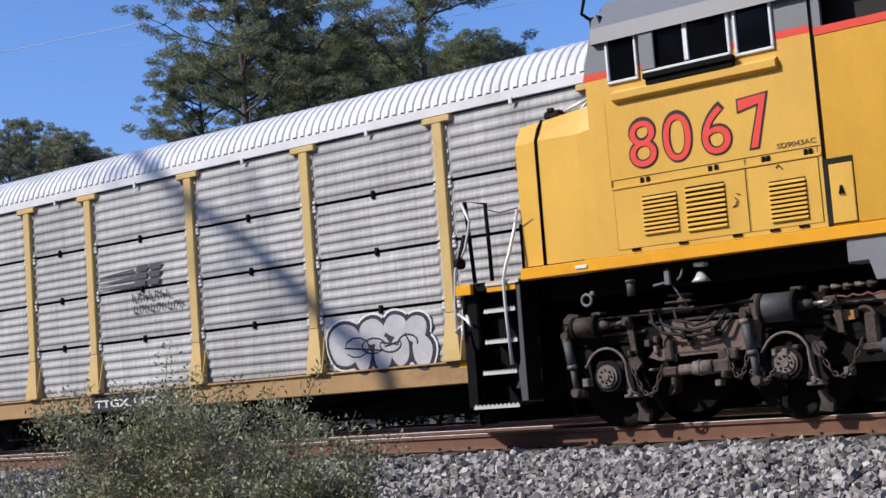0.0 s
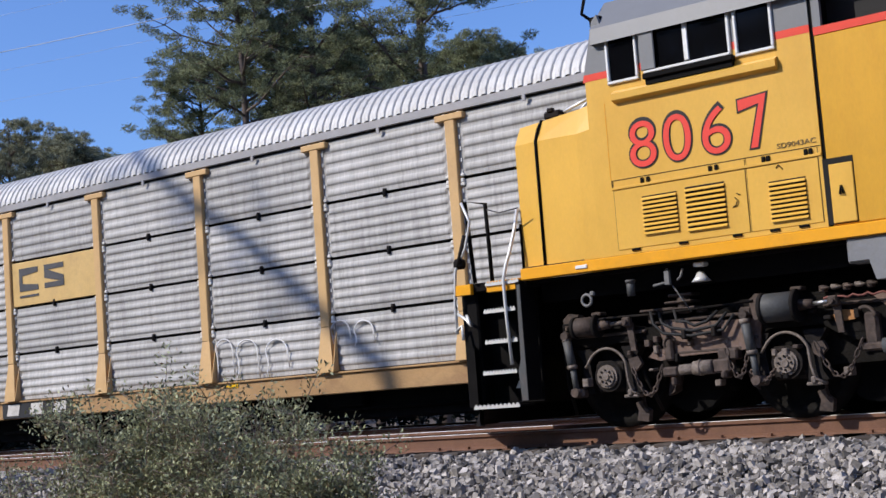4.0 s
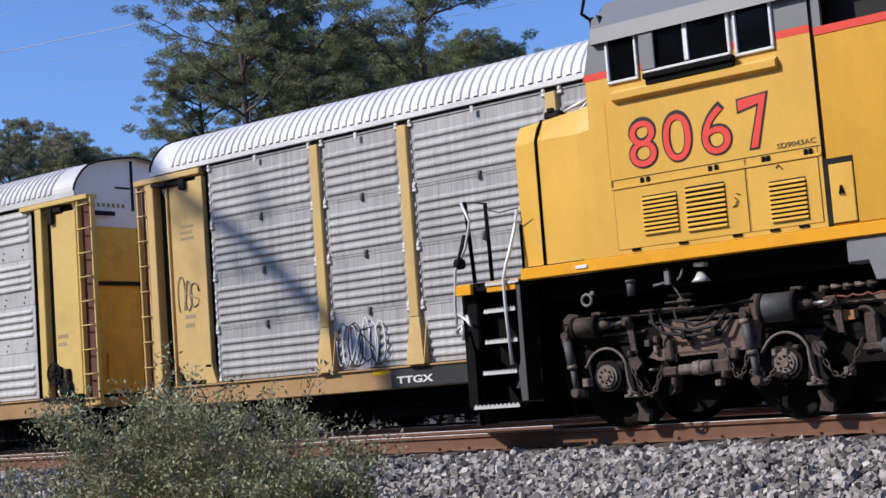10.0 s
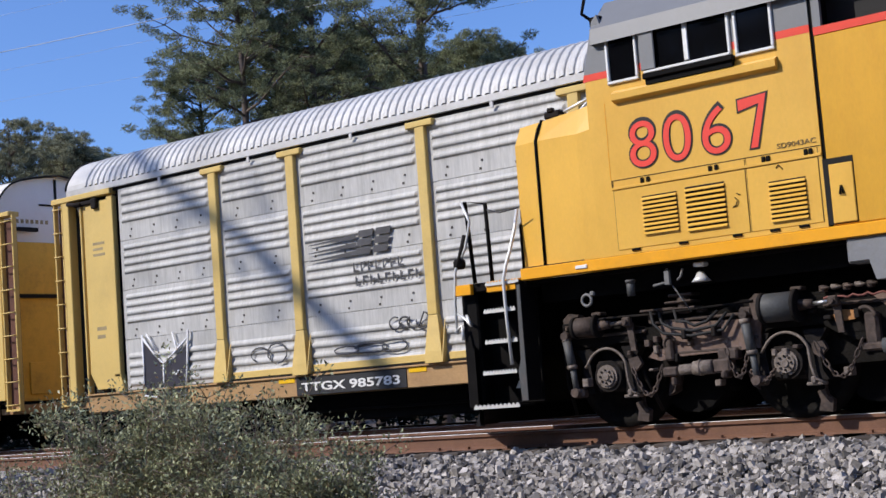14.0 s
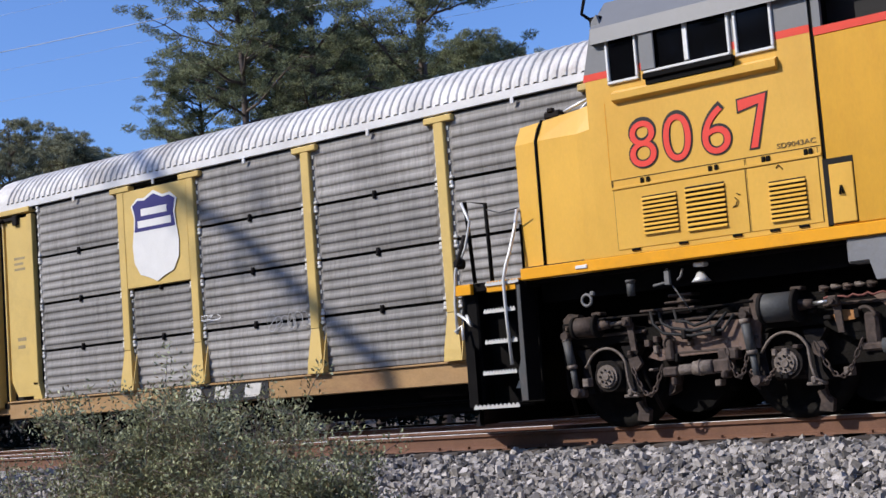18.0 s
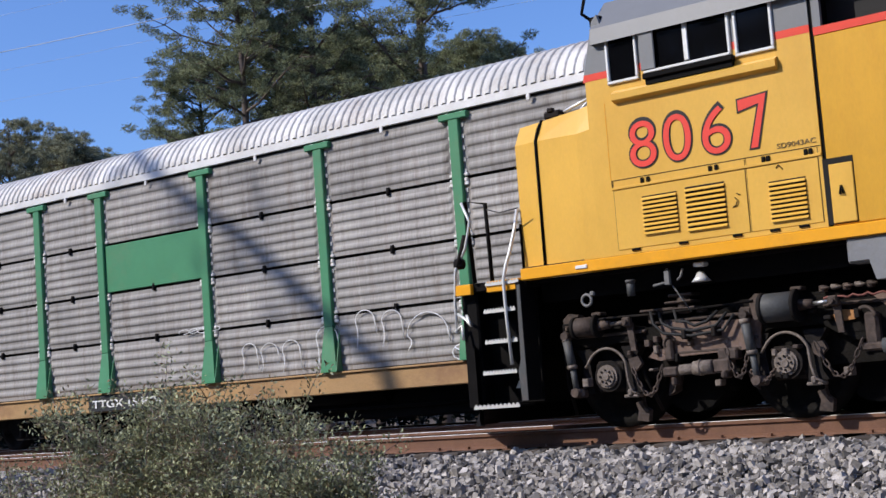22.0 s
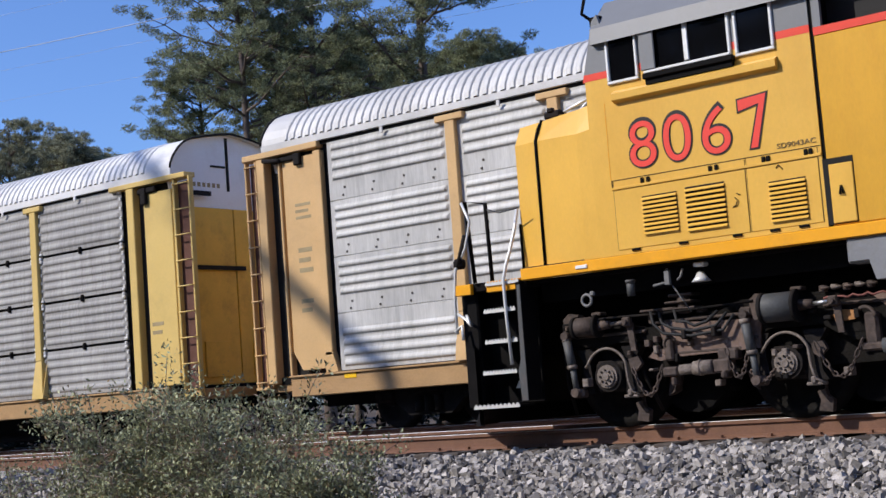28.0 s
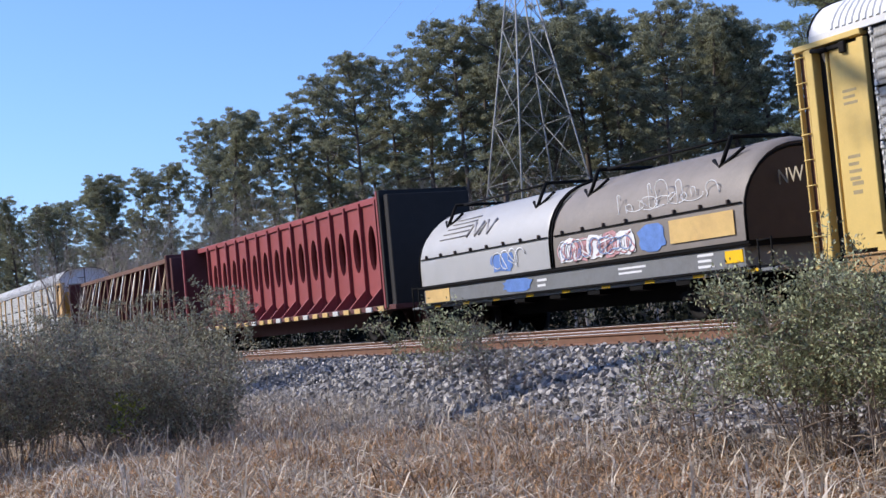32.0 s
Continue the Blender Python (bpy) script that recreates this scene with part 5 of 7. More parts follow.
        part("centre_wall", Build().box(-half, half, -0.3, 0.3, 1.1, 4.42), "beam_brown", t)
        for k in range(12):
            x = -half + 1 + k * 1.8
            part("upright", Build().box(x - 0.08, x + 0.08, -0.75, -0.1, 1.1, 4.42, 0.01), dark, t)
    return t


red = beam_car("faded red centre-beam flat car with a row of oval openings", "beam_red", "beam_dark", 10.6, True, False)
place(red, -255.03)
brown = beam_car("brown centre-beam flat car with tan tie-down straps", "beam_brown", "beam_dark", 10.6, False, True)
place(brown, -278.93)
ci = autorack("pale grey ribbed car carrier with yellow corner posts", "rack_tan", "panel_bright", "ribbed")
place(ci, -304.73)

# ---- locomotive, standing on the near track ----
loco = thing("locomotive", "standing yellow and grey diesel locomotive with a wide cab", "locomotive", at=(0, TRACK_NEAR, 0))
W = 1.55  # half width; the near side lies at y = -W


def lo(name, built, material, label="", parent=None):
    return part(name, built, material, parent or loco, label)


def arc(x, y, z, r, a0, a1, n=10):
    return [(x + r * math.cos(radians(a0 + (a1 - a0) * k / n)), y, z + r * math.sin(radians(a0 + (a1 - a0) * k / n))) for k in range(n + 1)]


def links(pts, r=0.010):
    """A hanging chain of separate oval links, turned by turns."""
    b = Build()
    for k, (p, q) in enumerate(zip(pts, pts[1:])):
        p, q = Vector(p), Vector(q)
        d = (q - p).normalized()
        side = Vector((0, 1, 0)) if k % 2 else d.cross(Vector((0, 1, 0)))
        m, h = (p + q) / 2, (q - p).length * 0.62
        b.tube([m + d * h * math.cos(u) + side * 0.021 * math.sin(u) for u in [j * math.pi / 4 for j in range(9)]], r, 4, caps=False)
    return b


# cab: tapered nose, sloped windscreen, roof
def ring(x, w, z0, z1, c=0.1, d=0.1):
    return [(x, -w, z0), (x, -w, z1 - c), (x, -w + d, z1), (x, w - d, z1), (x, w, z1 - c), (x, w, z0)]


nose = Build()
rows = [ring(-9.13, 1.30, 1.79, 3.36, 0.2, 0.1), ring(-9.10, 1.36, 1.79, 3.395, 0.22, 0.13), ring(-8.76, 1.445, 1.79, 3.40, 0.23, 0.13), ring(-8.17, 1.545, 1.79, 3.43, 0.29, 0.13), ring(-8.0, W, 1.79, 3.46, 0.3, 0.13)]
nose.sheet(rows, False)
nose.add(rows[0], [(0, 1, 2, 3, 4, 5)])
lo("nose", nose, "loco_yellow")
lo("nose_seam", Build().tube([(-8.76, -1.455, 1.8), (-8.76, -1.455, 3.165), (-8.755, -1.40, 3.30), (-8.75, -1.32, 3.405), (-8.72, -0.6, 3.41), (-8.70, 0, 3.41)], 0.018, 5), "black", "dark seal round the nose door")
lo("nose_edge_strip", Build().tube([(-9.105, -1.37, 1.8), (-9.105, -1.375, 2.3)], 0.016, 5), "black")
lo("sill_seam", Build().box(-9.0, -8.2, -W - 0.004, -W + 0.02, 1.785, 1.797), "gap")
lo("nose_latch", Build().box(-8.72, -8.5, -1.32, -1.16, 3.41, 3.5, 0.02).box(-8.66, -8.58, -1.34, -1.28, 3.48, 3.53, 0.01), "truck_dark")
lo("nose_rod", Build().tube([(-8.62, -1.2, 3.45), (-8.4, -1.24, 3.50), (-8.12, -1.3, 3.55)], 0.018, 6).tube([(-8.5, -1.0, 3.46), (-8.3, -1.0, 3.60)], 0.016, 6), "window_frame", "pale rod on the nose top")
lo("nose_top_plate", Build().box(-8.66, -8.03, -1.22, 1.22, 3.425, 3.45, 0.006), "plate_grey", "grey tread plate on the nose")
# near side with three window openings, as strips of plate
WIN = [(-7.68, -7.37, 3.61, 4.10), (-7.20, -6.31, 3.645, 4.06), (-6.20, -5.85, 3.61, 4.08)]


lo("cab_side", holed(-W, 0.05, -8.0, -5.46, 1.79, 3.665, WIN), "loco_yellow")
edges = [-7.745] + [e for w in WIN for e in w[:2]] + [-5.46]
for a, b in zip(edges[::2], edges[1::2]):
    lo("red_line", Build().box(a, b, -W - 0.002, -W + 0.05, 3.665, 3.74), "red_band")
lo("red_corner", Build().prism([(-8.025, 3.665), (-7.745, 3.665), (-7.745, 3.74), (-8.008, 3.74)], "y", -W - 0.003, -W + 0.06), "red_band")
lo("corner_pillar", Build().prism([(-8.008, 3.74), (-7.745, 3.74), (-7.745, 4.2), (-7.80, 4.36), (-7.86, 4.3)], "y", -W, -W + 0.06), "loco_grey")
lo("cab_side_upper", holed(-W, 0.05, -7.745, -5.46, 3.74, 4.14, WIN), "loco_grey")
lo("cab_far_side", Build().box(-8.0, -5.46, W - 0.05, W, 1.79, 4.14), "loco_yellow")
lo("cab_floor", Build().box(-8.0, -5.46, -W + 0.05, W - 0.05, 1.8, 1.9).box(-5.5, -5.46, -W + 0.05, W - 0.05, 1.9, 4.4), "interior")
roof = Build().sheet([[(x, y, z) for y, z in ((-W - 0.07, 4.03), (-W - 0.05, 4.2), (-1.25, 4.55), (-0.6, 4.72), (0.6, 4.72), (1.25, 4.55), (W + 0.05, 4.2), (W + 0.07, 4.03))] for x in (-7.86, -5.44)], False)
roof.add([(-7.86, y, z) for y, z in ((-W - 0.07, 4.03), (-W - 0.05, 4.2), (-1.25, 4.55), (-0.6, 4.72), (0.6, 4.72), (1.25, 4.55), (W + 0.05, 4.2), (W + 0.07, 4.03))], [tuple(range(8))])
lo("cab_roof", roof, "loco_grey")
# front: windscreen wall leaning back
fw = Build()
for y0, y1 in ((-W + 0.07, -1.32), (-0.2, 0.2), (1.32, W - 0.07)):
    fw.add([(-8.02, y0, 3.44), (-8.02, y1, 3.44), (-7.82, y1, 4.3), (-7.82, y0, 4.3), (-7.9, y0, 3.44), (-7.9, y1, 3.44), (-7.7, y1, 4.3), (-7.7, y0, 4.3)],
           [(0, 1, 2, 3), (4, 7, 6, 5), (0, 3, 7, 4), (1, 5, 6, 2)])
lo("front_pillars", fw, "loco_grey")
for y0, y1 in ((-1.32, -0.2), (0.2, 1.32)):
    lo("windscreen", Build().add([(-7.99, y0, 3.46), (-7.99, y1, 3.46), (-7.8, y1, 4.28), (-7.8, y0, 4.28), (-7.98, y0, 3.46), (-7.98, y1, 3.46), (-7.79, y1, 4.28), (-7.79, y0, 4.28)], [(0, 1, 2, 3), (7, 6, 5, 4)]), "glass")
# side windows
for k, (a, b, c, d) in enumerate(WIN):
    w = 0.034
    fr = lo("window_frame", Build().box(a - w, b + w, -W - 0.03, -W + 0.02, c - w, c, 0.008).box(a - w, a, -W - 0.03, -W + 0.02, c, d + (0.1 if k == 0 else 0.02), 0.008).box(b, b + w, -W - 0.03, -W + 0.02, c, d, 0.008), "window_frame", "pale aluminium window frame")
    lo("pane", Build().box(a, b, -W + 0.0, -W + 0.008, c, d), "glass", "dark tinted pane", fr)
lo("window_post", Build().box(-6.80, -6.745, -W - 0.02, -W + 0.01, 3.66, 4.08, 0.006), "window_frame", "pale sliding window post")
lo("wind_deflector", Build().box(-7.29, -7.12, -W - 0.05, -W - 0.03, 3.64, 4.06, 0.01), "loco_grey", "grey wind deflector")
lo("window_track", Build().box(-7.26, -6.24, -W - 0.09, -W - 0.01, 3.545, 3.60, 0.008).box(-7.24, -6.26, -W - 0.06, -W, 3.49, 3.545), "black", "dark sliding track")
lo("track_lip", Build().box(-7.24, -6.26, -W - 0.095, -W - 0.06, 3.60, 3.625, 0.004), "window_frame")
lo("arm_rest", Build().prism([(-W - 0.065, 3.40), (-W - 0.065, 3.47), (-W + 0.01, 3.51), (-W + 0.01, 3.37), (-W - 0.055, 3.39)], "x", -7.66, -5.81), "loco_yellow", "projecting yellow ledge")
lo("roof_antenna", Build().tube([(-7.9, -1.35, 4.3), (-8.0, -1.5, 4.42), (-7.96, -1.48, 4.6)], 0.02, 5).box(-7.92, -7.78, -1.5, -1.42, 4.25, 4.36, 0.01), "black")
for k in range(3):
    lo("number_light", Build().box(-7.6 + k * 0.02, -7.58 + k * 0.02, -0.2, 0.2, 4.4, 4.42), "glass")
# lower panels, louvres and doors
lo("belt_strip", Build().box(-7.78, -5.46, -W - 0.014, -W, 2.47, 2.50, 0.004), "loco_yellow")
for x0, x1, z0, z1 in ((-7.76, -6.26, 1.84, 2.46), (-6.24, -5.50, 1.84, 2.46)):
    lo("hatch", Build().box(x0, x1, -W - 0.008, -W, z0, z1, 0.004), "loco_yellow")
    lo("hatch_gap", Build().box(x0 - 0.005, x0, -W - 0.003, -W, z0, z1 + 0.1).box(x1, x1 + 0.005, -W - 0.003, -W, z0, z1 + 0.1).box(x0, x1, -W - 0.003, -W, z1, z1 + 0.005), "gap")
lo("seam", Build().box(-7.77, -5.46, -W - 0.003, -W, 2.566, 2.574).box(-7.782, -7.772, -W - 0.003, -W, 2.47, 2.574), "gap", "dark panel seam")
lo("seam", Build().box(-7.79, -7.784, -W - 0.003, -W, 2.574, 3.4), "stripe")
for x in (-7.43, -7.36, -6.65, -6.58, -6.07, -6.02, -5.63, -5.58):
    lo("latch", Build().box(x, x + 0.035, -W - 0.02, -W, 2.50, 2.555, 0.004), "black")
for x in (-7.55, -7.0, -6.4, -6.0, -5.7):
    lo("hinge", Build().box(x - 0.05, x + 0.05, -W - 0.02, -W, 1.815, 1.84, 0.004), "black")
for x0, x1, z0, z1, n in ((-7.43, -7.03, 1.96, 2.36, 9), (-6.93, -6.49, 1.93, 2.38, 9), (-6.02, -5.64, 1.90, 2.30, 9)):
    lou = lo("louvre", Build().box(x0, x1, -W - 0.011, -W - 0.008, z0, z1), "gap", "dark louvre opening")
    for k in range(n):
        z = z0 + (z1 - z0) * (k + 0.1) / n
        lo("slat", Build().prism([(-W - 0.012, z), (-W - 0.035, z - 0.004), (-W - 0.035, z + 0.006), (-W - 0.012, z + 0.026)], "x", x0, x1), "loco_yellow", "", lou)
lo("latch_hook", Build().tube([(-6.39, -W - 0.012, 2.2), (-6.36, -W - 0.02, 2.17), (-6.38, -W - 0.02, 2.12), (-6.42, -W - 0.012, 2.11)], 0.006, 6).tube([(-6.37, -W - 0.012, 2.24), (-6.33, -W - 0.012, 2.22)], 0.005, 5), "truck_dark", "dark hook-shaped latch")
lo("latch_hook", Build().tube([(-5.93, -W - 0.012, 2.42), (-5.9, -W - 0.02, 2.45), (-5.86, -W - 0.012, 2.4)], 0.006, 6), "truck_dark", "dark hook-shaped latch")
# numerals: red with a dark outline
for ch, x, wd in (("8", -7.54, 0.345), ("0", -7.14, 0.35), ("6", -6.70, 0.345)):
    edge = words("numeral", ch, "outline", loco, (x, -W - 0.004, 2.645), 0.73, across=wd, bold=0.012, label="red numeral with a thin dark outline")
    words("numeral_face", ch, "number_red", edge, (0.018, -0.005, 0.018), 0.688, across=wd - 0.036, bold=-0.003)
edge = part("numeral", Build().prism([(0.0, 0.375), (0.0, 0.52), (0.345, 0.545), (0.205, -0.005), (0.095, -0.005), (0.215, 0.42)], "y", -0.003, 0.003), "outline", loco, "red numeral with a thin dark outline", at=(-6.285, -W - 0.004, 2.645))
part("numeral_face", Build().prism([(0.017, 0.395), (0.017, 0.505), (0.322, 0.527), (0.192, 0.012), (0.118, 0.012), (0.24, 0.44)], "y", -0.006, -0.003), "number_red", edge)
# long hood behind the cab
lo("cab_gap", Build().box(-5.47, -5.42, -W + 0.02, W - 0.02, 1.8, 4.1), "black", "dark joint behind the cab")
lo("electrical_cabinet", Build().box(-5.42, -2.2, -W, W, 1.79, 3.62, 0.01), "hood_yellow")
lo("cabinet_red_line", Build().box(-5.42, -2.2, -W - 0.003, -W + 0.02, 3.622, 3.70), "red_band")
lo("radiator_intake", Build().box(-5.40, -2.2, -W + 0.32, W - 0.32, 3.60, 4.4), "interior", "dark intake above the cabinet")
lo("intake_top", Build().box(-5.4, -2.2, -W, W, 4.22, 4.42, 0.02).box(-5.42, -5.34, -W, -W + 0.05, 3.70, 4.3), "loco_grey")
lo("long_hood", Build().box(-2.2, 9.0, -1.0, 1.0, 1.79, 4.35, 0.1), "loco_yellow")
lo("rear_walkway", Build().box(9.0, 11.6, -1.5, 1.5, 1.66, 1.79, 0.01), "black")
rec = lo("battery_door_recess", Build().box(-5.46, -5.16, -W - 0.004, -W + 0.001, 1.80, 2.43), "gap", "dark recess round the small door")
lo("small_door", Build().box(-5.40, -5.165, -W - 0.02, -W - 0.004, 1.81, 2.37, 0.008), "loco_yellow", "small yellow door", rec)
lo("door_handle", Build().tube([(-5.29, -W - 0.03, 2.16), (-5.27, -W - 0.04, 2.08), (-5.31, -W - 0.03, 2.08), (-5.29, -W - 0.03, 2.16)], 0.01, 5), "black", "", rec)
# walkway sill and frame
lo("sill", Build().box(-9.02, 11.5, -W - 0.02, -W + 0.14, 1.66, 1.785, 0.008).box(-9.02, 11.5, W - 0.14, W + 0.02, 1.66, 1.785, 0.008), "stripe", "orange-yellow side sill")
lo("sill_light", Build().box(-8.3, -8.15, -W - 0.035, -W - 0.02, 1.70, 1.74, 0.008), "white")
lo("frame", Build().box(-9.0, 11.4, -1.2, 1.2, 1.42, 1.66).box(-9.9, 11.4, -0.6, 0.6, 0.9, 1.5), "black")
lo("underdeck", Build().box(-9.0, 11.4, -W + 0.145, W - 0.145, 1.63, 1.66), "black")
lo("lamp", Build().tube([(-6.93, -W + 0.16, 1.53), (-6.93, -W + 0.16, 1.47), (-6.93, -W + 0.16, 1.43)], 0.03, 12, 0.105).box(-6.98, -6.86, -W + 0.1, -W + 0.22, 1.58, 1.625, 0.01), "window_frame", "pale underframe lamp")
lo("drain_ring", Build().tube(arc(-8.27, -W + 0.1, 1.37, 0.06, 0, 360, 18), 0.017, 6, caps=False).box(-8.22, -8.17, -W + 0.08, -W + 0.12, 1.41, 1.46, 0.01), "pipe_grey", "open drain ring")
lo("drain_pipe", Build().tube([(-7.72, -W + 0.1, 1.36), (-7.72, -W + 0.1, 1.52)], 0.045, 10).tube([(-7.72, -W + 0.1, 1.5), (-7.72, -W + 0.1, 1.53)], 0.055, 10), "cyl_grey")
lo("pipe", Build().tube([(-7.45, -W + 0.1, 1.44), (-7.28, -W + 0.1, 1.46), (-7.28, -W + 0.1, 1.6)], 0.014, 6).box(-7.31, -7.25, -W + 0.08, -W + 0.12, 1.43, 1.58, 0.005).tube([(-7.24, -W + 0.12, 1.42), (-7.12, -W + 0.25, 1.14)], 0.008, 6), "pipe_grey", "grey pipe")
lo("pipe", Build().tube([(-7.17, -W + 0.1, 1.47), (-7.13, -W + 0.1, 1.5), (-7.1, -W + 0.1, 1.58)], 0.012, 6), "pipe_grey", "grey pipe")
lo("reservoir_plate", Build().box(-5.32, -2.6, -W + 0.02, -W + 0.3, 1.42, 1.67, 0.02).prism([(-5.3, 1.44), (-5.1, 1.44), (-5.1, 1.42), (-5.05, 1.25), (-4.75, 1.25), (-4.7, 1.42), (-4.7, 1.44)], "y", -W + 0.0, -W + 0.25), "plate_grey", "boxy grey equipment casing")
lo("fuel_tank", Build().prism([(-1.5, 1.4), (-1.5, 0.9), (-1.2, 0.35), (1.2, 0.35), (1.5, 0.9), (1.5, 1.4)], "x", -3.4, 4.0), "black")
# pilot, steps and plough
lo("platform", Build().box(-9.95, -9.0, -W + 0.05, W - 0.05, 1.60, 1.70, 0.01), "black")
lo("platform_edge", Build().box(-9.95, -9.72, -W - 0.01, -W + 0.05, 1.575, 1.695, 0.006).box(-9.50, -9.05, -W - 0.01, -W + 0.05, 1.575, 1.695, 0.006), "stripe")
lo("step_back", Build().box(-9.72, -9.05, -W + 0.3, -W + 0.33, 0.34, 1.6), "black")
for i, (x0, x1, z) in enumerate(((-9.78, -9.16, 0.33), (-9.62, -9.16, 0.70), (-9.56, -9.12, 1.04), (-9.55, -9.12, 1.38), (-9.5, -9.05, 1.68))):
    st = lo("step", Build().box(x0, x1, -W - 0.02, -W + 0.28, z - 0.03, z - 0.005, 0.004), "black", "black open step")
    n = 11
    teeth = Build().box(x0, x1, -W - 0.028, -W - 0.018, z - 0.035, z - 0.01)
    for k in range(n):
        a = x0 + (x1 - x0) * k / n
        teeth.add([(a, -W - 0.028, z - 0.01), (a + (x1 - x0) / n, -W - 0.028, z - 0.01), (a + (x1 - x0) / n / 2, -W - 0.028, z + 0.018), (a, -W - 0.018, z - 0.01), (a + (x1 - x0) / n, -W - 0.018, z - 0.01), (a + (x1 - x0) / n / 2, -W - 0.018, z + 0.018)], [(0, 1, 2), (3, 5, 4), (0, 2, 5, 3), (1, 4, 5, 2)])
    lo("tread_teeth", teeth, "grip", "pale saw-tooth tread edge", st)
lo("step_side", Build().box(-9.10, -9.03, -W - 0.03, -W + 0.25, 0.36, 1.66, 0.01), "black")
lo("step_edge", Build().prism([(-9.11, 0.36), (-9.03, 0.36), (-9.03, 1.62), (-9.07, 1.62), (-9.09, 0.8), (-9.13, 0.68)], "y", -W - 0.04, -W - 0.03), "cyl_grey", "pale grey step edge")
lo("step_lamp", Build().prism([(-9.4, 0.50), (-9.19, 0.50), (-9.23, 0.575), (-9.36, 0.575)], "y", -W + 0.27, -W + 0.29), "window_frame")
lo("pilot", Build().box(-9.95, -9.72, -W + 0.1, W - 0.1, 0.3, 1.6, 0.02), "black")
lo("plough", Build().sheet([[(-9.75, -W + 0.02, z), (-10.15 - q, -0.9, z), (-10.45 - q, 0, z), (-10.15 - q, 0.9, z), (-9.75, W - 0.02, z)] for z, q in ((0.1, 0.14), (0.3, 0.05), (0.6, 0.0), (1.0, 0.02))]).sheet([[(-9.70, -W + 0.04, z), (-10.1 - q, -0.9, z), (-10.4 - q, 0, z), (-10.1 - q, 0.9, z), (-9.70, W - 0.04, z)] for z, q in ((0.1, 0.14), (0.3, 0.05), (0.6, 0.0), (1.0, 0.02))]), "black", "black snow plough")
lo("front_coupler", Build().box(-10.5, -9.9, -0.14, 0.14, 0.72, 1.0, 0.03).box(-10.75, -10.5, -0.2, 0.2, 0.66, 1.04, 0.05), "truck_dark")
for y in (-0.5, -0.42, 0.5):
    lo("brake_hose", Build().tube([(-10.0, y, 0.95), (-10.2, y, 0.85), (-10.28, y, 0.5)], 0.03, 6), "rubber")
lo("uncoupling_lever", Build().tube([(-9.95, -W + 0.02, 1.38), (-9.8, -W - 0.02, 1.3), (-9.72, -W - 0.04, 1.22), (-9.78, -W - 0.04, 1.35)], 0.018, 6).tube([(-10.0, -W + 0.02, 1.18), (-9.9, -W + 0.02, 1.24), (-9.88, -W, 1.08)], 0.02, 6), "window_frame", "pale uncoupling lever")
lo("side_hand_rail", Build().tube([(-9.125, -1.38, 2.48), (-9.14, -1.44, 2.25), (-9.165, -W + 0.02, 2.0), (-9.2, -W - 0.03, 1.84), (-9.23, -W - 0.05, 1.69), (-9.22, -W - 0.06, 1.29), (-9.2, -W - 0.05, 0.76)], 0.019, 8), "window_frame", "pale grey hand rail")
lo("corner_hand_rail", Build().tube([(-9.97, -W + 0.02, 1.15), (-9.96, -W, 1.5), (-9.92, -W, 1.87), (-9.76, -W, 2.1), (-9.70, -W, 2.28), (-9.67, -W, 2.4), (-9.77, -W, 2.62)], 0.017, 8), "window_frame", "pale bent hand rail")
lo("stanchion", Build().tube([(-9.67, -W + 0.02, 1.7), (-9.73, -W + 0.02, 2.63), (-9.45, -W + 0.02, 2.57), (-9.43, -W + 0.02, 1.7)], 0.024, 8), "black", "black front stanchion")
lo("chain", Build().tube([(-9.42, -W, 2.5), (-9.25, -W, 2.44), (-9.0, -W, 2.46)], 0.008, 5), "cyl_grey")
lo("signal_bell", Build().box(-9.95, -9.82, -W - 0.02, -W + 0.1, 1.88, 2.0, 0.03).tube([(-9.88, -W, 1.9), (-9.75, -W, 2.25)], 0.03, 6), "truck_dark")


# three-axle truck
def loco_truck(x0):
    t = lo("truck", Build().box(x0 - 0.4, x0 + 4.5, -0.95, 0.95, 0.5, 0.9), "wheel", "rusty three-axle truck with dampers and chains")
    rng = random.Random(3)
    for dx in (0.0, 2.07, 4.14):
        x = x0 + dx
        wl = Build()
        for s in (-1, 1):
            y = s * 0.75
            prof = [(0.1, 0.06), (0.4, 0.02), (0.44, 0.07), (0.545, 0.07), (0.55, -0.05), (0.58, -0.06), (0.57, -0.08), (0.4, -0.08), (0.1, -0.08)]
            rows = [[(x + r * math.cos(2 * math.pi * j / 28), y + s * q, 0.53 + r * math.sin(2 * math.pi * j / 28)) for r, q in prof] for j in range(29)]
            wl.sheet(rows, True)
        wl.tube([(x, -1.0, 0.53), (x, 1.0, 0.53)], 0.1, 10)
        lo("wheelset", wl, "wheel", "", t)
        box = lo("axle_box", Build().tube([(x, -1.14, 0.55), (x, -0.95, 0.55)], 0.165, 20).box(x - 0.2, x + 0.2, -1.08, -0.95, 0.38, 0.72, 0.04), "truck_dark", "", t)
        lo("axle_cap", Build().tube([(x, -1.165, 0.55), (x, -1.13, 0.55)], 0.125, 18).tube([(x, -1.185, 0.55), (x, -1.16, 0.55)], 0.1, 16, 0.085).tube([(x, -1.2, 0.55), (x, -1.18, 0.55)], 0.04, 10), "cap_worn", "pale worn axle cap", box)
        for k in range(8):
            a = k * 0.785
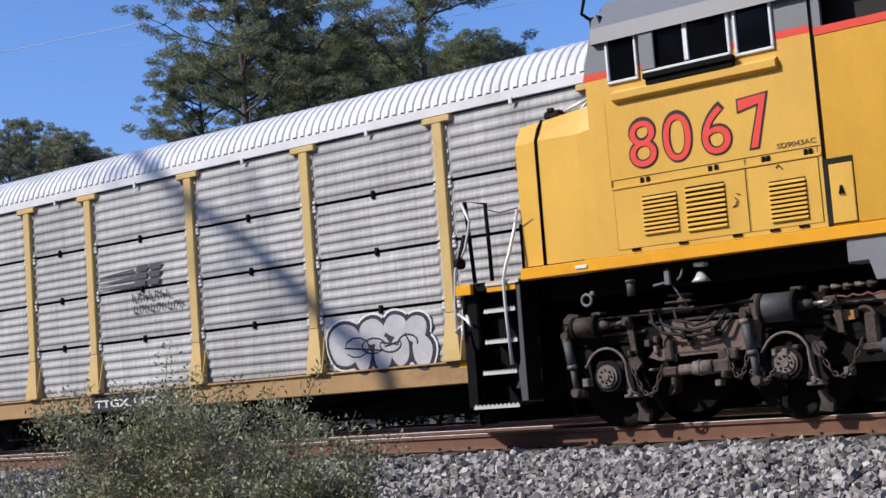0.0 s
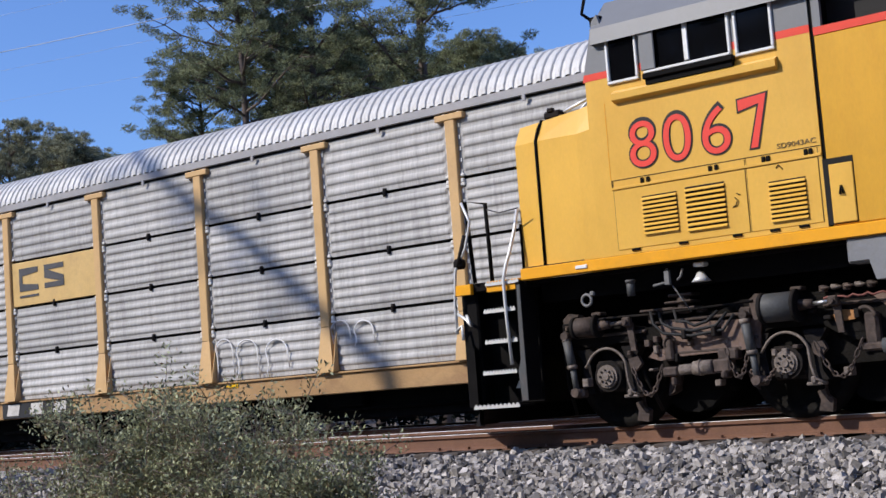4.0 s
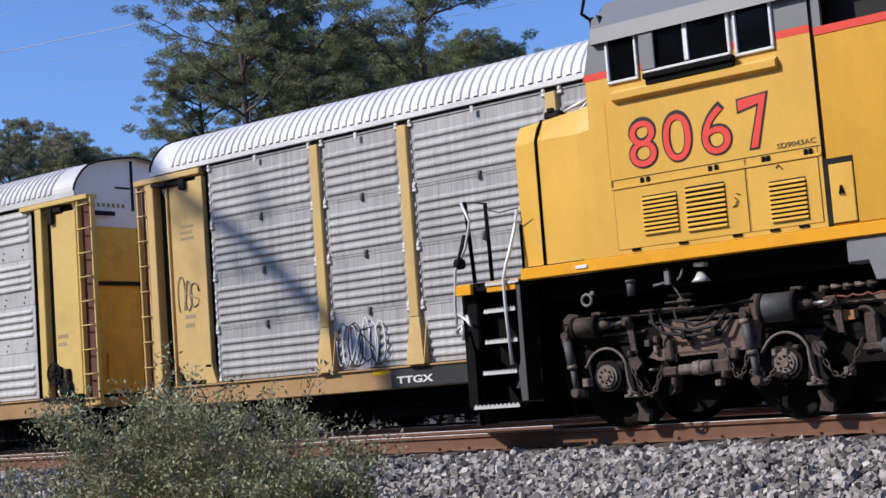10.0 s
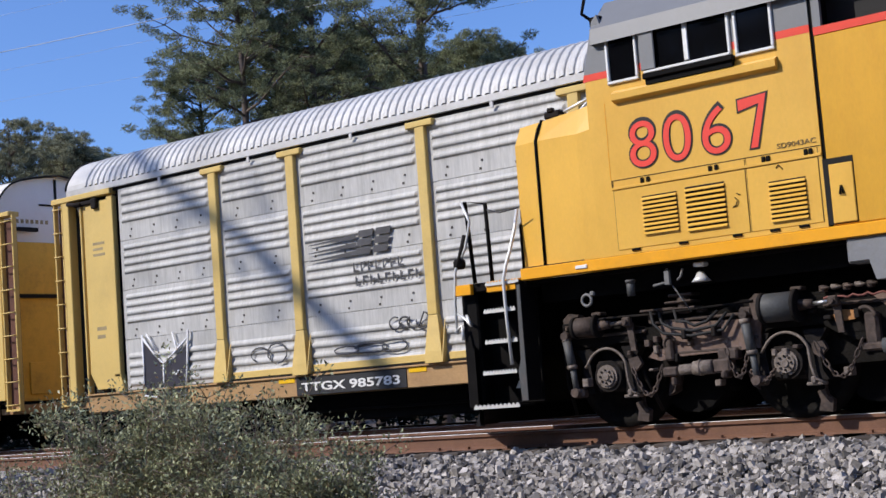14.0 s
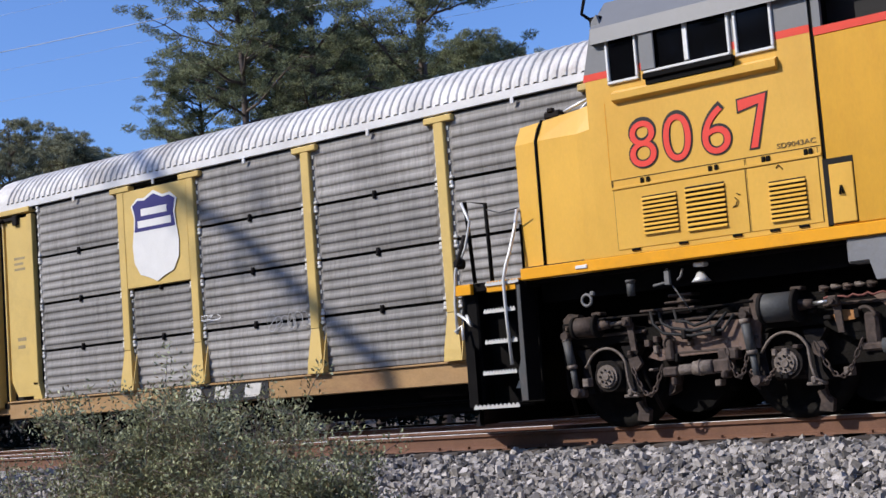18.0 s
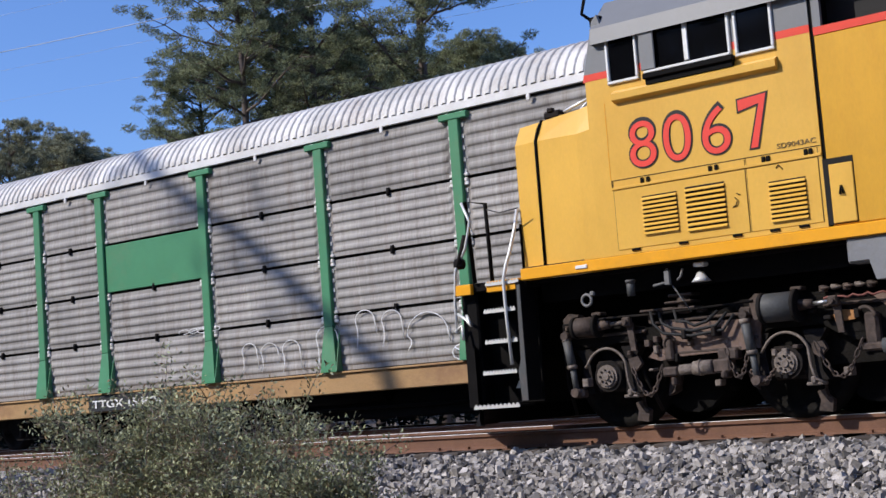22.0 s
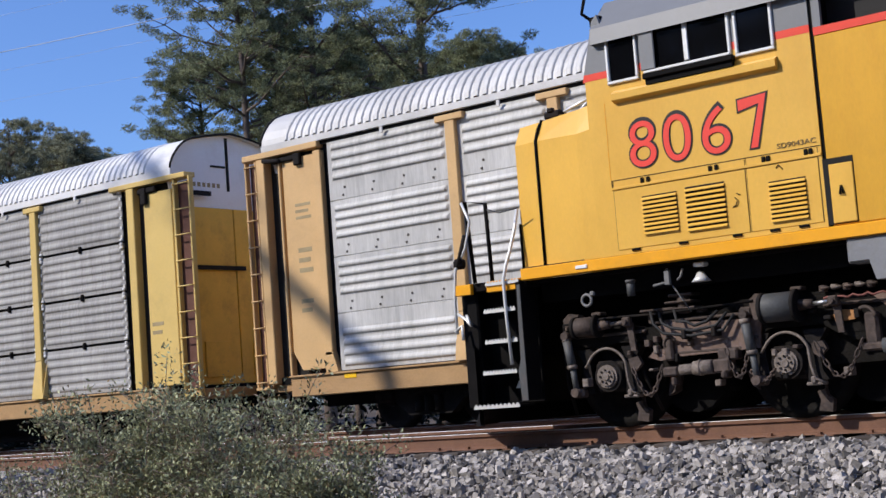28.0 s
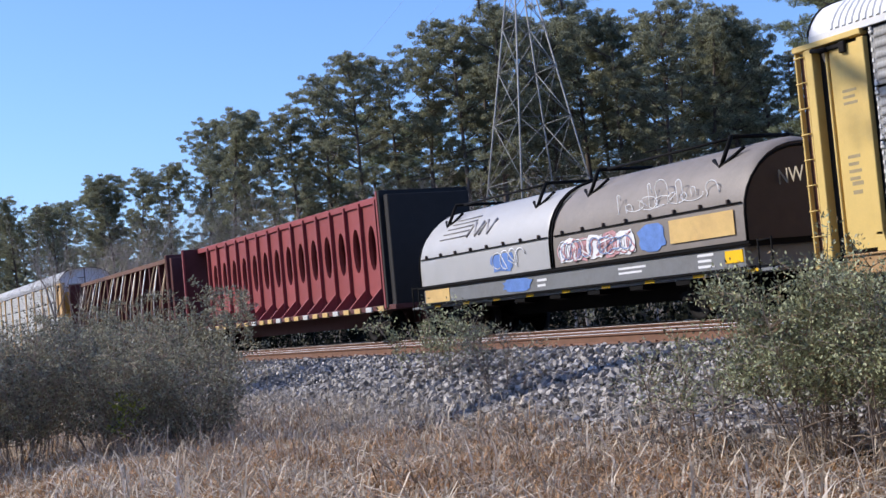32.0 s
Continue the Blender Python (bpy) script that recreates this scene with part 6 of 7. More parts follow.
            lo("bolt", Build().tube([(x + 0.068 * math.cos(a), -1.2, 0.55 + 0.068 * math.sin(a)), (x + 0.068 * math.cos(a), -1.18, 0.55 + 0.068 * math.sin(a))], 0.012, 6), "truck_dark", "", box)
        lo("cable_arch", Build().tube([(x - 0.25, -1.17, 0.66)] + arc(x + 0.02, -1.18, 0.6, 0.25, 150, 20) + [(x + 0.27, -1.18, 0.5), (x + 0.3, -1.18, 0.38), (x + 0.4, -1.17, 0.33)], 0.016, 6), "cap_worn", "pale cable arched over the axle box", t)
        lo("pedestal", Build().prism([(x + 0.2, 0.36), (x + 0.42, 0.36), (x + 0.36, 0.46), (x + 0.34, 0.72), (x + 0.44, 0.86), (x + 0.18, 0.86), (x + 0.24, 0.7)], "y", -1.12, -1.0), "truck_dark", "", t)
        lo("pedestal", Build().prism([(x - 0.2, 0.38), (x - 0.36, 0.38), (x - 0.32, 0.72), (x - 0.42, 0.86), (x - 0.18, 0.86), (x - 0.24, 0.7)], "y", -1.10, -1.0), "truck_dark", "", t)
        lo("pedestal_foot", Build().box(x + 0.2, x + 0.38, -1.18, -1.05, 0.31, 0.345, 0.01).box(x + 0.26, x + 0.31, -1.2, -1.1, 0.33, 0.4, 0.01), "cap_worn", "", t)
        lo("sand_guide", Build().prism([(x + 0.22, 0.06), (x + 0.36, 0.04), (x + 0.38, 0.16), (x + 0.32, 0.2), (x + 0.3, 0.27), (x + 0.22, 0.25), (x + 0.25, 0.16)], "y", -0.98, -0.9).tube([(x + 0.3, -0.94, 0.25), (x + 0.33, -0.98, 0.42)], 0.018, 6), "truck", "pale rusted sand pipe end", t)
        lo("lever", Build().prism([(x + 0.28, 0.72), (x + 0.4, 0.74), (x + 0.44, 0.66), (x + 0.36, 0.58), (x + 0.3, 0.62)], "y", -1.16, -1.1), "truck", "", t)
    for dx in (0.75, 2.8):
        lo("traction_motor", Build().tube([(x0 + dx, -0.66, 0.5), (x0 + dx, 0.66, 0.5)], 0.4, 14).box(x0 + dx - 0.5, x0 + dx + 0.5, -0.6, 0.6, 0.3, 0.75, 0.05), "black", "black traction motor", t)
    fr = [(x0 - 0.45, 0.95), (x0 - 0.42, 1.06), (x0 + 0.2, 1.08), (x0 + 0.5, 1.04), (x0 + 0.75, 1.1), (x0 + 1.4, 1.14), (x0 + 1.62, 1.22), (x0 + 2.5, 1.22), (x0 + 2.8, 1.14), (x0 + 4.5, 1.12), (x0 + 4.55, 0.9), (x0 + 4.0, 0.86),
          (x0 + 3.4, 0.74), (x0 + 2.8, 0.72), (x0 + 2.45, 0.9), (x0 + 1.9, 0.9), (x0 + 1.62, 0.74), (x0 + 0.7, 0.72), (x0 + 0.5, 0.9), (x0 + 0.1, 0.9), (x0 - 0.2, 0.86)]
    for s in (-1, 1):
        lo("side_frame", Build().prism(fr, "y", *sorted((s * 1.1, s * 0.98))), "wheel", "black cast side frame", t)
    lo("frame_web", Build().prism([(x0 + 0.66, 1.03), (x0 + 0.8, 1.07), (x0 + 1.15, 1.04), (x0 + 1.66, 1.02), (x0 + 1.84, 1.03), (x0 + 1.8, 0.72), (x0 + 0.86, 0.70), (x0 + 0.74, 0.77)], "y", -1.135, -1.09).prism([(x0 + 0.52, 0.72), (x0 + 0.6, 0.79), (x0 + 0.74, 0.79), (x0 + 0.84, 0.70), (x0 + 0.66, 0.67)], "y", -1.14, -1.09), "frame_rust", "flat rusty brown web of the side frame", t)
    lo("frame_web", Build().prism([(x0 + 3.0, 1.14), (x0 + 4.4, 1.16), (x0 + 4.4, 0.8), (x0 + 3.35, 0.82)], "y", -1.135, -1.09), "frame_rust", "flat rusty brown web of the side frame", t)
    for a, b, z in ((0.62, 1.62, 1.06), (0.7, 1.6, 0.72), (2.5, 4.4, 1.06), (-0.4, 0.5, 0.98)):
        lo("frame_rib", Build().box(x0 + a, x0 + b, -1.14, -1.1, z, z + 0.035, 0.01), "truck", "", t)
    # thin dark plates on the casting paint the shade of hollows
    lo("frame_pocket", Build().prism([(x0 + 0.02, 0.92), (x0 + 0.44, 0.93), (x0 + 0.52, 1.02), (x0 + 0.06, 1.03)], "y", -1.108, -1.1), "wheel", "flat dark plate painted as a shaded hollow in the casting", t)
    lo("frame_pocket", Build().prism([(x0 + 1.95, 0.93), (x0 + 2.4, 0.94), (x0 + 2.62, 0.8), (x0 + 2.9, 0.8), (x0 + 2.75, 1.04), (x0 + 2.0, 1.06)], "y", -1.108, -1.1), "wheel", "flat dark plate painted as a shaded hollow in the casting", t)
    for x, h in ((x0 - 0.44, 0.98), (x0 + 1.70, 1.02), (x0 + 3.75, 0.98)):
        d = lo("damper", Build().tube([(x, -1.22, h), (x + 0.05, -1.22, 0.66)], 0.05, 12).tube([(x + 0.05, -1.22, 0.68), (x + 0.08, -1.22, 0.42)], 0.034, 10), "cyl_grey", "upright damper", t)
        lo("damper_eye", Build().tube([(x, -1.27, h + 0.04), (x, -1.12, h + 0.04)], 0.045, 10).box(x - 0.07, x + 0.07, -1.2, -1.08, h + 0.02, h + 0.12, 0.02), "truck", "", d)
        lo("damper_eye", Build().tube([(x + 0.08, -1.27, 0.40), (x + 0.08, -1.12, 0.40)], 0.05, 10).box(x + 0.01, x + 0.15, -1.2, -1.08, 0.34, 0.44, 0.02), "truck", "", d)
        lo("damper_collar", Build().tube([(x + 0.047, -1.22, 0.70), (x + 0.05, -1.22, 0.66)], 0.058, 12), "cap_worn", "", d)
        lo("damper_collar", Build().tube([(x + 0.003, -1.22, 0.97), (x, -1.22, h)], 0.056, 12), "cap_worn", "", d)
    for x, l, r, m in ((x0 - 0.30, 0.27, 0.105, "truck"), (x0 + 1.93, 0.35, 0.145, "cyl_grey")):
        c = lo("brake_cylinder", Build().tube([(x, -1.22, 1.1), (x + 0.03, -1.22, 1.1), (x + l, -1.22, 1.1)], r, 20), m, "brake cylinder", t)
        lo("push_rod", Build().tube([(x + l, -1.22, 1.1), (x + l + 0.16, -1.22, 1.1)], 0.06, 10, 0.045), "truck", "", c)
        lo("rod_bright", Build().tube([(x + l + 0.16, -1.22, 1.1), (x + l + 0.34, -1.22, 1.11)], 0.022, 8), "steel" if m != "truck" else "cap_worn", "", c)
        lo("clevis", Build().box(x + l + 0.32, x + l + 0.42, -1.26, -1.18, 1.06, 1.16, 0.015).tube([(x + l + 0.37, -1.29, 1.11), (x + l + 0.37, -1.15, 1.11)], 0.025, 8).prism([(x + l + 0.34, 1.1), (x + l + 0.42, 1.1), (x + l + 0.44, 0.8), (x + l + 0.38, 0.8)], "y", -1.2, -1.17), "truck", "", c)
        lo("flange", Build().tube([(x - 0.025, -1.22, 1.1), (x + 0.015, -1.22, 1.1)], r + 0.012, 18), "truck_dark", "", c)
        lo("flange", Build().tube([(x + l - 0.02, -1.22, 1.1), (x + l + 0.02, -1.22, 1.1)], r + 0.02, 18), "truck_dark", "", c)
        lo("cylinder_bracket", Build().prism([(x - 0.14, 1.0), (x + 0.02, 1.0), (x + 0.02, 1.24), (x - 0.1, 1.26), (x - 0.18, 1.2)], "y", -1.2, -1.08), "truck", "", c)
        lo("cylinder_bracket", Build().box(x + l - 0.06, x + l + 0.06, -1.24, -1.1, 1.1 + r, 1.14 + r, 0.01), "truck", "", c)
    lo("brake_rod", Build().tube([(x0 - 0.45, -1.24, 1.14), (x0 + 0.1, -1.24, 1.17), (x0 + 0.7, -1.2, 1.16), (x0 + 1.8, -1.2, 1.19)], 0.014, 6).tube([(x0 - 0.45, -1.24, 1.14), (x0 - 0.45, -1.24, 1.08)], 0.012, 6), "truck_dark", "", t)
    for q, (xa, dip, xb) in enumerate(((0.62, 0.0, 1.58), (0.72, 0.05, 1.5), (0.9, 0.1, 1.4))):
        lo("brake_hose", Build().tube([(x0 + xa, -1.2, 1.2), (x0 + xa + 0.04, -1.23, 1.06), (x0 + xa + 0.16, -1.25, 0.95 + dip), (x0 + (xa + xb) / 2, -1.25, 0.90 + dip), (x0 + xb - 0.12, -1.23, 0.93 + dip), (x0 + xb, -1.2, 1.08 + dip * 0.5)], 0.017, 6), "rubber", "black hose", t)
    for a in (1.0, 1.34):
        lo("hose_clip", Build().box(x0 + a, x0 + a + 0.05, -1.28, -1.1, 0.87, 0.97, 0.01), "truck_dark", "", t)
    lo("bolster_spring", Build().tube([(x0 + 0.98, -1.12, 1.14), (x0 + 0.98, -1.12, 1.34)], 0.07, 10).box(x0 + 0.84, x0 + 1.12, -1.2, -1.0, 1.32, 1.35, 0.01).box(x0 + 0.80, x0 + 1.12, -1.22, -1.0, 1.25, 1.275, 0.01).box(x0 + 0.78, x0 + 1.16, -1.22, -1.0, 1.18, 1.205, 0.01).box(x0 + 0.5, x0 + 0.92, -1.22, -1.05, 1.19, 1.215, 0.008), "truck", "stacked rubber spring plates", t)
    lo("brake_unit", Build().tube([(x0 + 0.92, -1.2, 0.56), (x0 + 1.1, -1.2, 0.565)], 0.055, 12).tube([(x0 + 1.08, -1.2, 0.565), (x0 + 1.3, -1.2, 0.57)], 0.075, 14).tube([(x0 + 1.14, -1.2, 0.566), (x0 + 1.17, -1.2, 0.567)], 0.084, 14), "cap_worn", "worn slack adjuster", t)
    for a, b, y0, z0, z1 in ((1.3, 1.5, -1.24, 0.5, 0.64), (1.36, 1.58, -1.22, 0.62, 0.74), (1.4, 1.46, -1.27, 0.44, 0.52), (0.74, 0.84, -1.2, 0.66, 0.9), (0.72, 0.9, -1.24, 0.5, 0.6), (0.8, 0.86, -1.22, 0.4, 0.5)):
        lo("unit_bracket", Build().box(x0 + a, x0 + b, y0, -1.08, z0, z1, 0.02), "truck", "", t)
    lo("unit_hoop", Build().tube(arc(x0 + 0.82, -1.2, 0.84, 0.07, 20, 200), 0.016, 6), "truck", "", t)
    lo("brake_shoe", Build().prism([(x0 + 1.55, 0.34), (x0 + 1.62, 0.3), (x0 + 1.56, 0.52), (x0 + 1.62, 0.7), (x0 + 1.54, 0.66), (x0 + 1.49, 0.5)], "y", -0.86, -0.7), "truck", "", t)
    lo("brake_shoe", Build().prism([(x0 + 0.56, 0.3), (x0 + 0.64, 0.34), (x0 + 0.68, 0.5), (x0 + 0.62, 0.66), (x0 + 0.56, 0.7), (x0 + 0.6, 0.52)], "y", -0.86, -0.7), "truck", "", t)
    for a, b, top, sag in ((0.36, 0.72, 0.62, 0.3), (1.46, 1.72, 0.74, 0.3), (1.72, 1.98, 0.5, 0.12), (2.42, 2.9, 0.72, 0.34)):
        lo("chain", links([(x0 + a + (b - a) * k / 12, -1.22, top - sag * math.sin(math.pi * k / 12)) for k in range(13)]), "truck", "rusty hanging chain", t)
    lo("sand_pipe", Build().tube([(x0 + 0.3, -1.1, 0.9), (x0 + 0.42, -1.05, 0.5), (x0 + 0.5, -0.9, 0.15)], 0.02, 6), "truck_dark", "", t)
    lo("sand_pipe", Build().tube([(x0 - 0.55, -1.1, 0.9), (x0 - 0.6, -1.0, 0.5), (x0 - 0.62, -0.85, 0.15)], 0.02, 6), "truck_dark", "", t)
    lo("rust_bracket", Build().prism([(x0 + 2.62, 0.9), (x0 + 2.82, 0.92), (x0 + 2.84, 1.0), (x0 + 2.7, 1.02), (x0 + 2.6, 0.98)], "y", -1.14, -1.1), "rust_orange", "rust-orange bracket", t)
    lo("hanger", Build().box(x0 + 2.92, x0 + 3.06, -1.2, -1.08, 0.62, 0.98, 0.03).tube(arc(x0 + 2.94, -1.2, 0.92, 0.1, 0, 120), 0.02, 6).box(x0 + 2.88, x0 + 3.1, -1.22, -1.1, 0.6, 0.68, 0.02), "truck", "", t)
    lo("slack_adjuster", Build().tube([(x0 + 3.1, -1.2, 0.64), (x0 + 3.6, -1.2, 0.65)], 0.075, 14), "cyl_grey", "", t)
    # bolts, clips and brackets on the casting
    for k in range(34):
        x, z = x0 + rng.uniform(-0.4, 3.6), rng.choice((rng.uniform(0.95, 1.2), rng.uniform(0.4, 0.9)))
        w, h = rng.uniform(0.012, 0.04), rng.uniform(0.012, 0.05)
        lo("clip", Build().box(x - w, x + w, -1.17 - rng.uniform(0, 0.03), -1.05, z - h, z + h, 0.008), rng.choice(("truck", "truck", "truck_dark", "cap_worn")), "", t)
    for k in range(5):
        x = x0 + 2.5 + k * 0.12
        lo("pipe_joint", Build().box(x, x + 0.07, -1.2, -1.12, 1.2 + 0.02 * (k % 2), 1.27, 0.012).tube([(x + 0.03, -1.21, 1.24), (x + 0.12, -1.21, 1.24)], 0.014, 6), "cap_worn" if k % 2 else "truck", "", t)
    lo("red_cord", Build().tube([(x0 + 2.55 + 0.05 * k, -1.215, 1.14 + 0.014 * math.sin(2.3 * k)) for k in range(18)], 0.012, 5), "red_faded", "faded red cord", t)


loco_truck(-8.28 + 0.0)
loco_truck(4.5)
lo("model_plate", Build().box(-5.95, -5.94, -W - 0.002, -W, 2.6, 2.61), "loco_yellow")
words("model_code", "SD9043AC", "code_brown", loco, (-5.90, -W - 0.004, 2.605), 0.07, across=0.40)

# ---- trees, bushes, grass ----
def limb_path(rng, a, way, length, n=6, droop=0.0, wander=0.12):
    pts, p, d = [Vector(a)], Vector(a), Vector(way).normalized()
    for k in range(n):
        d = (d + Vector((rng.uniform(-1, 1), rng.uniform(-1, 1), rng.uniform(-1, 1))) * wander + Vector((0, 0, -droop))).normalized()
        p = p + d * length / n
        pts.append(p.copy())
    return pts


def leaves(centres, count, spread_r, size, rng, flat=0.6, long=2.2, up=0.0):
    """Small pointed blades scattered round centres: vertex and face arrays."""
    c = np.array([tuple(p) for p in centres])
    pick = rng.integers(0, len(c), count)
    off = rng.normal(0, 1, (count, 3))
    off /= np.maximum(1e-6, np.linalg.norm(off, axis=1, keepdims=True))
    off *= spread_r * rng.uniform(0.15, 1.0, (count, 1)) ** 0.6
    off[:, 2] *= flat
    p = c[pick] + off
    d = off / np.maximum(1e-6, np.linalg.norm(off, axis=1, keepdims=True)) * 0.8 + rng.normal(0, 0.6, (count, 3)) + np.array([0, 0, up])
    d /= np.linalg.norm(d, axis=1, keepdims=True)
    s = np.cross(d, rng.normal(0, 1, (count, 3)))
    s /= np.maximum(1e-6, np.linalg.norm(s, axis=1, keepdims=True))
    q = size * rng.uniform(0.6, 1.3, (count, 1))
    v = np.stack([p - d * q * long / 2, p + s * q * 0.5, p + d * q * long / 2, p - s * q * 0.5], axis=1).reshape(-1, 3)
    f = np.arange(count * 4).reshape(-1, 4)
    return v, f


def leaf_mesh(name, v, f, material):
    me = bpy.data.meshes.new(name)
    me.from_pydata(v.tolist(), [], f.tolist())
    me.materials.append(M[material])
    return me


def pine(seed, height, crown_from, spread_m, count, material="needle", blade=0.13, dense=1.0):
    """A loblolly pine: straight tapered trunk, upswept limbs, tufted uneven crown."""
    rng, r2 = random.Random(seed), np.random.default_rng(seed)
    t = thing("pine_tree", "tall dark green pine with a bare lower trunk", "tree", "pines behind the tracks")
    trunk = limb_path(rng, (0, 0, -0.6), (0.02, 0.01, 1), height * 0.97, 10, 0, 0.03)
    part("trunk", Build().tube(trunk, height * 0.012, 8, height * 0.002), "bark", t)
    lim, centres = Build(), []
    n = int(24 * dense)
    for k in range(n):
        q = (k + rng.random()) / n
        z = height * (crown_from + (0.985 - crown_from) * q ** 0.85)
        i = min(len(trunk) - 2, int(z / height * 10))
        base = trunk[i].lerp(trunk[i + 1], z / height * 10 - i) if i < 10 else trunk[-1]
        a = rng.uniform(0, 2 * math.pi)
        reach = spread_m * (0.5 + 0.6 * rng.random()) * math.sqrt(max(0.16, 1 - q ** 4)) * (0.6 + 0.4 * min(1, q / 0.25))
        path = limb_path(rng, base, (math.cos(a), math.sin(a), 0.12 + 0.5 * q + rng.uniform(-0.15, 0.2)), reach, 5, -0.05, 0.2)
        lim.tube(path, 0.055 + 0.02 * (1 - q), 5, 0.012)
        for i, p in enumerate(path[1:]):
            for _ in range(1 + (i > 0) + (i > 2)):
                w = p + Vector((rng.gauss(0, 0.55), rng.gauss(0, 0.55), rng.gauss(0.12, 0.28)))
                lim.tube([p, p.lerp(w, 0.5) + Vector((0, 0, -0.05)), w], 0.02, 4, 0.006)
                centres.append(w)
        centres.append(path[-1])
    centres.append(trunk[-1])
    part("limb_work", lim.quick("limbs", "bark"), "", t)
    v, f = leaves(centres, count, 0.40, blade, r2, 0.55, 4.4, 0.3)
    part("crown", leaf_mesh("crown", v, f, material), "", t)
    return t


def bare_tree(seed, height):
    rng = random.Random(seed)
    t = thing("bare_tree", "leafless grey winter tree", "tree", "bare trees behind the tracks")
    b, queue = Build(), [((0, 0, -0.5), (rng.uniform(-0.1, 0.1), 0, 1), height * 0.5, 0.12, 0)]
    while queue:
        a, d, l, r, level = queue.pop()
        path = limb_path(rng, a, d, l, 5, -0.02, 0.13)
        b.tube(path, r, 5 if level < 2 else 3, r * 0.45)
        if level < 4:
            for k in range(4 if level else 6):
                p = path[rng.randint(2, 5)]
                dd = (path[-1] - path[-2]).normalized()
                w = (dd + Vector((rng.uniform(-1, 1), rng.uniform(-1, 1), rng.uniform(-0.1, 0.7))) * 0.8).normalized()
                queue.append((p, w, l * rng.uniform(0.42, 0.7), r * 0.42, level + 1))
    part("branch_work", b.quick("branches", "bare"), "", t)
    return t


def at_view(az, dist):
    """A place on the ground at an angle left of the track's normal and a distance from the camera."""
    a = radians(az)
    return -math.sin(a) * dist, math.cos(a) * dist


kinds = [pine(11, 25, 0.34, 5.0, 118000, blade=0.036, dense=2.3), pine(12, 25, 0.44, 4.6, 100000, blade=0.036, dense=2.0), pine(13, 23, 0.28, 4.8, 118000, blade=0.036, dense=2.3),
         pine(14, 25, 0.50, 4.2, 42000, "needle_grey", blade=0.052, dense=1.25), pine(15, 25, 0.44, 3.9, 42000, "needle_grey", blade=0.052, dense=1.25), pine(16, 25, 0.56, 4.6, 40000, "needle_grey", blade=0.052, dense=1.2)]
# large pines close behind the train: angle, distance, tree, scale, turn
near = [(45.4, 62, 0, 1.00, 20), (47.2, 66, 2, 0.80, 130), (42.7, 64, 1, 1.08, 200), (40.8, 72, 1, 0.84, 70), (38.2, 60, 1, 1.10, 300), (35.6, 70, 0, 0.80, 10), (34.6, 72, 2, 0.84, 240), (36.9, 74, 2, 0.88, 115), (39.3, 76, 2, 0.90, 33),
       (41.6, 78, 0, 0.86, 160), (44.2, 74, 2, 0.95, 280), (30.2, 80, 1, 0.60, 111)]
far = [(54.6, 98, 5, 0.87, 30), (53.2, 102, 4, 0.90, 80), (51.6, 104, 4, 0.91, 200), (50.3, 106, 4, 0.85, 260), (56.3, 100, 4, 0.91, 160), (57.8, 104, 5, 0.98, 310), (59.4, 98, 4, 0.87, 20), (61.2, 94, 4, 0.93, 140), (62.6, 97, 5, 0.89, 220),
       (64, 100, 5, 0.85, 55), (65.3, 103, 5, 0.84, 280), (66.8, 98, 5, 0.81, 340), (68.1, 106, 5, 0.81, 15), (69.2, 100, 4, 0.71, 190), (72.2, 104, 4, 0.75, 100), (71.6, 110, 4, 0.76, 10), (73.2, 116, 4, 0.70, 90), (75.6, 112, 4, 0.63, 140),
       (76.4, 120, 4, 0.65, 240), (60.3, 118, 3, 1.05, 99), (55.2, 120, 3, 1.00, 12), (52.4, 122, 3, 0.97, 66), (58.6, 122, 3, 1.06, 166), (49.9, 108, 5, 0.78, 77), (52.2, 110, 5, 0.87, 17), (54.2, 108, 4, 0.93, 117), (62.3, 102, 4, 0.91, 64),
       (57, 104, 5, 0.89, 210)]
rear = [(58.9, 124, 0, 0.92, 45), (61.4, 128, 2, 1.06, 95), (63.9, 126, 0, 0.84, 200), (66.2, 128, 2, 0.94, 12), (56.2, 126, 2, 1.0, 260), (53.1, 128, 0, 0.88, 141), (68.0, 130, 0, 0.78, 301), (51.0, 126, 2, 0.9, 54), (60.1, 134, 0, 0.96, 180), (65.1, 136, 2, 0.94, 222)]
back = [(78.4, 150, 5, 0.68, 20), (79.8, 150, 4, 0.68, 80), (81.2, 145, 3, 0.59, 130), (82.6, 150, 3, 0.58, 300), (77.2, 160, 3, 0.78, 200), (84, 150, 5, 0.58, 60), (80.6, 180, 5, 0.76, 10), (79, 175, 5, 0.77, 160), (83.4, 175, 4, 0.68, 210),
       (70.2, 130, 3, 0.81, 250), (74.6, 118, 4, 0.66, 15), (77, 122, 5, 0.65, 115), (78.6, 118, 4, 0.56, 215), (80.2, 120, 4, 0.56, 315), (81.8, 118, 4, 0.50, 45), (83.2, 122, 4, 0.50, 95), (72.8, 128, 5, 0.85, 145)]
# a lower storey of pines that closes the woods behind the tall ones
pick = random.Random(91)
under = [(50 + 1.02 * i + pick.uniform(-0.4, 0.4), pick.uniform(118, 138), 3 + i % 3, (0.62 if i < 20 else 0.50) * pick.uniform(0.85, 1.1), pick.uniform(0, 360)) for i in range(34)]
used = set()
for az, dist, k, sc, turn in near + far + rear + back + under:
    x, y = at_view(az, dist)
    m = Matrix.Translation((x, y, lie(x, y))) @ pose(0, 0, 0, 0, 0, turn)
    if k in used:
        o = copy_thing(kinds[k], m)
    else:
        o = kinds[k]
        o.matrix_basis = m
        used.add(k)
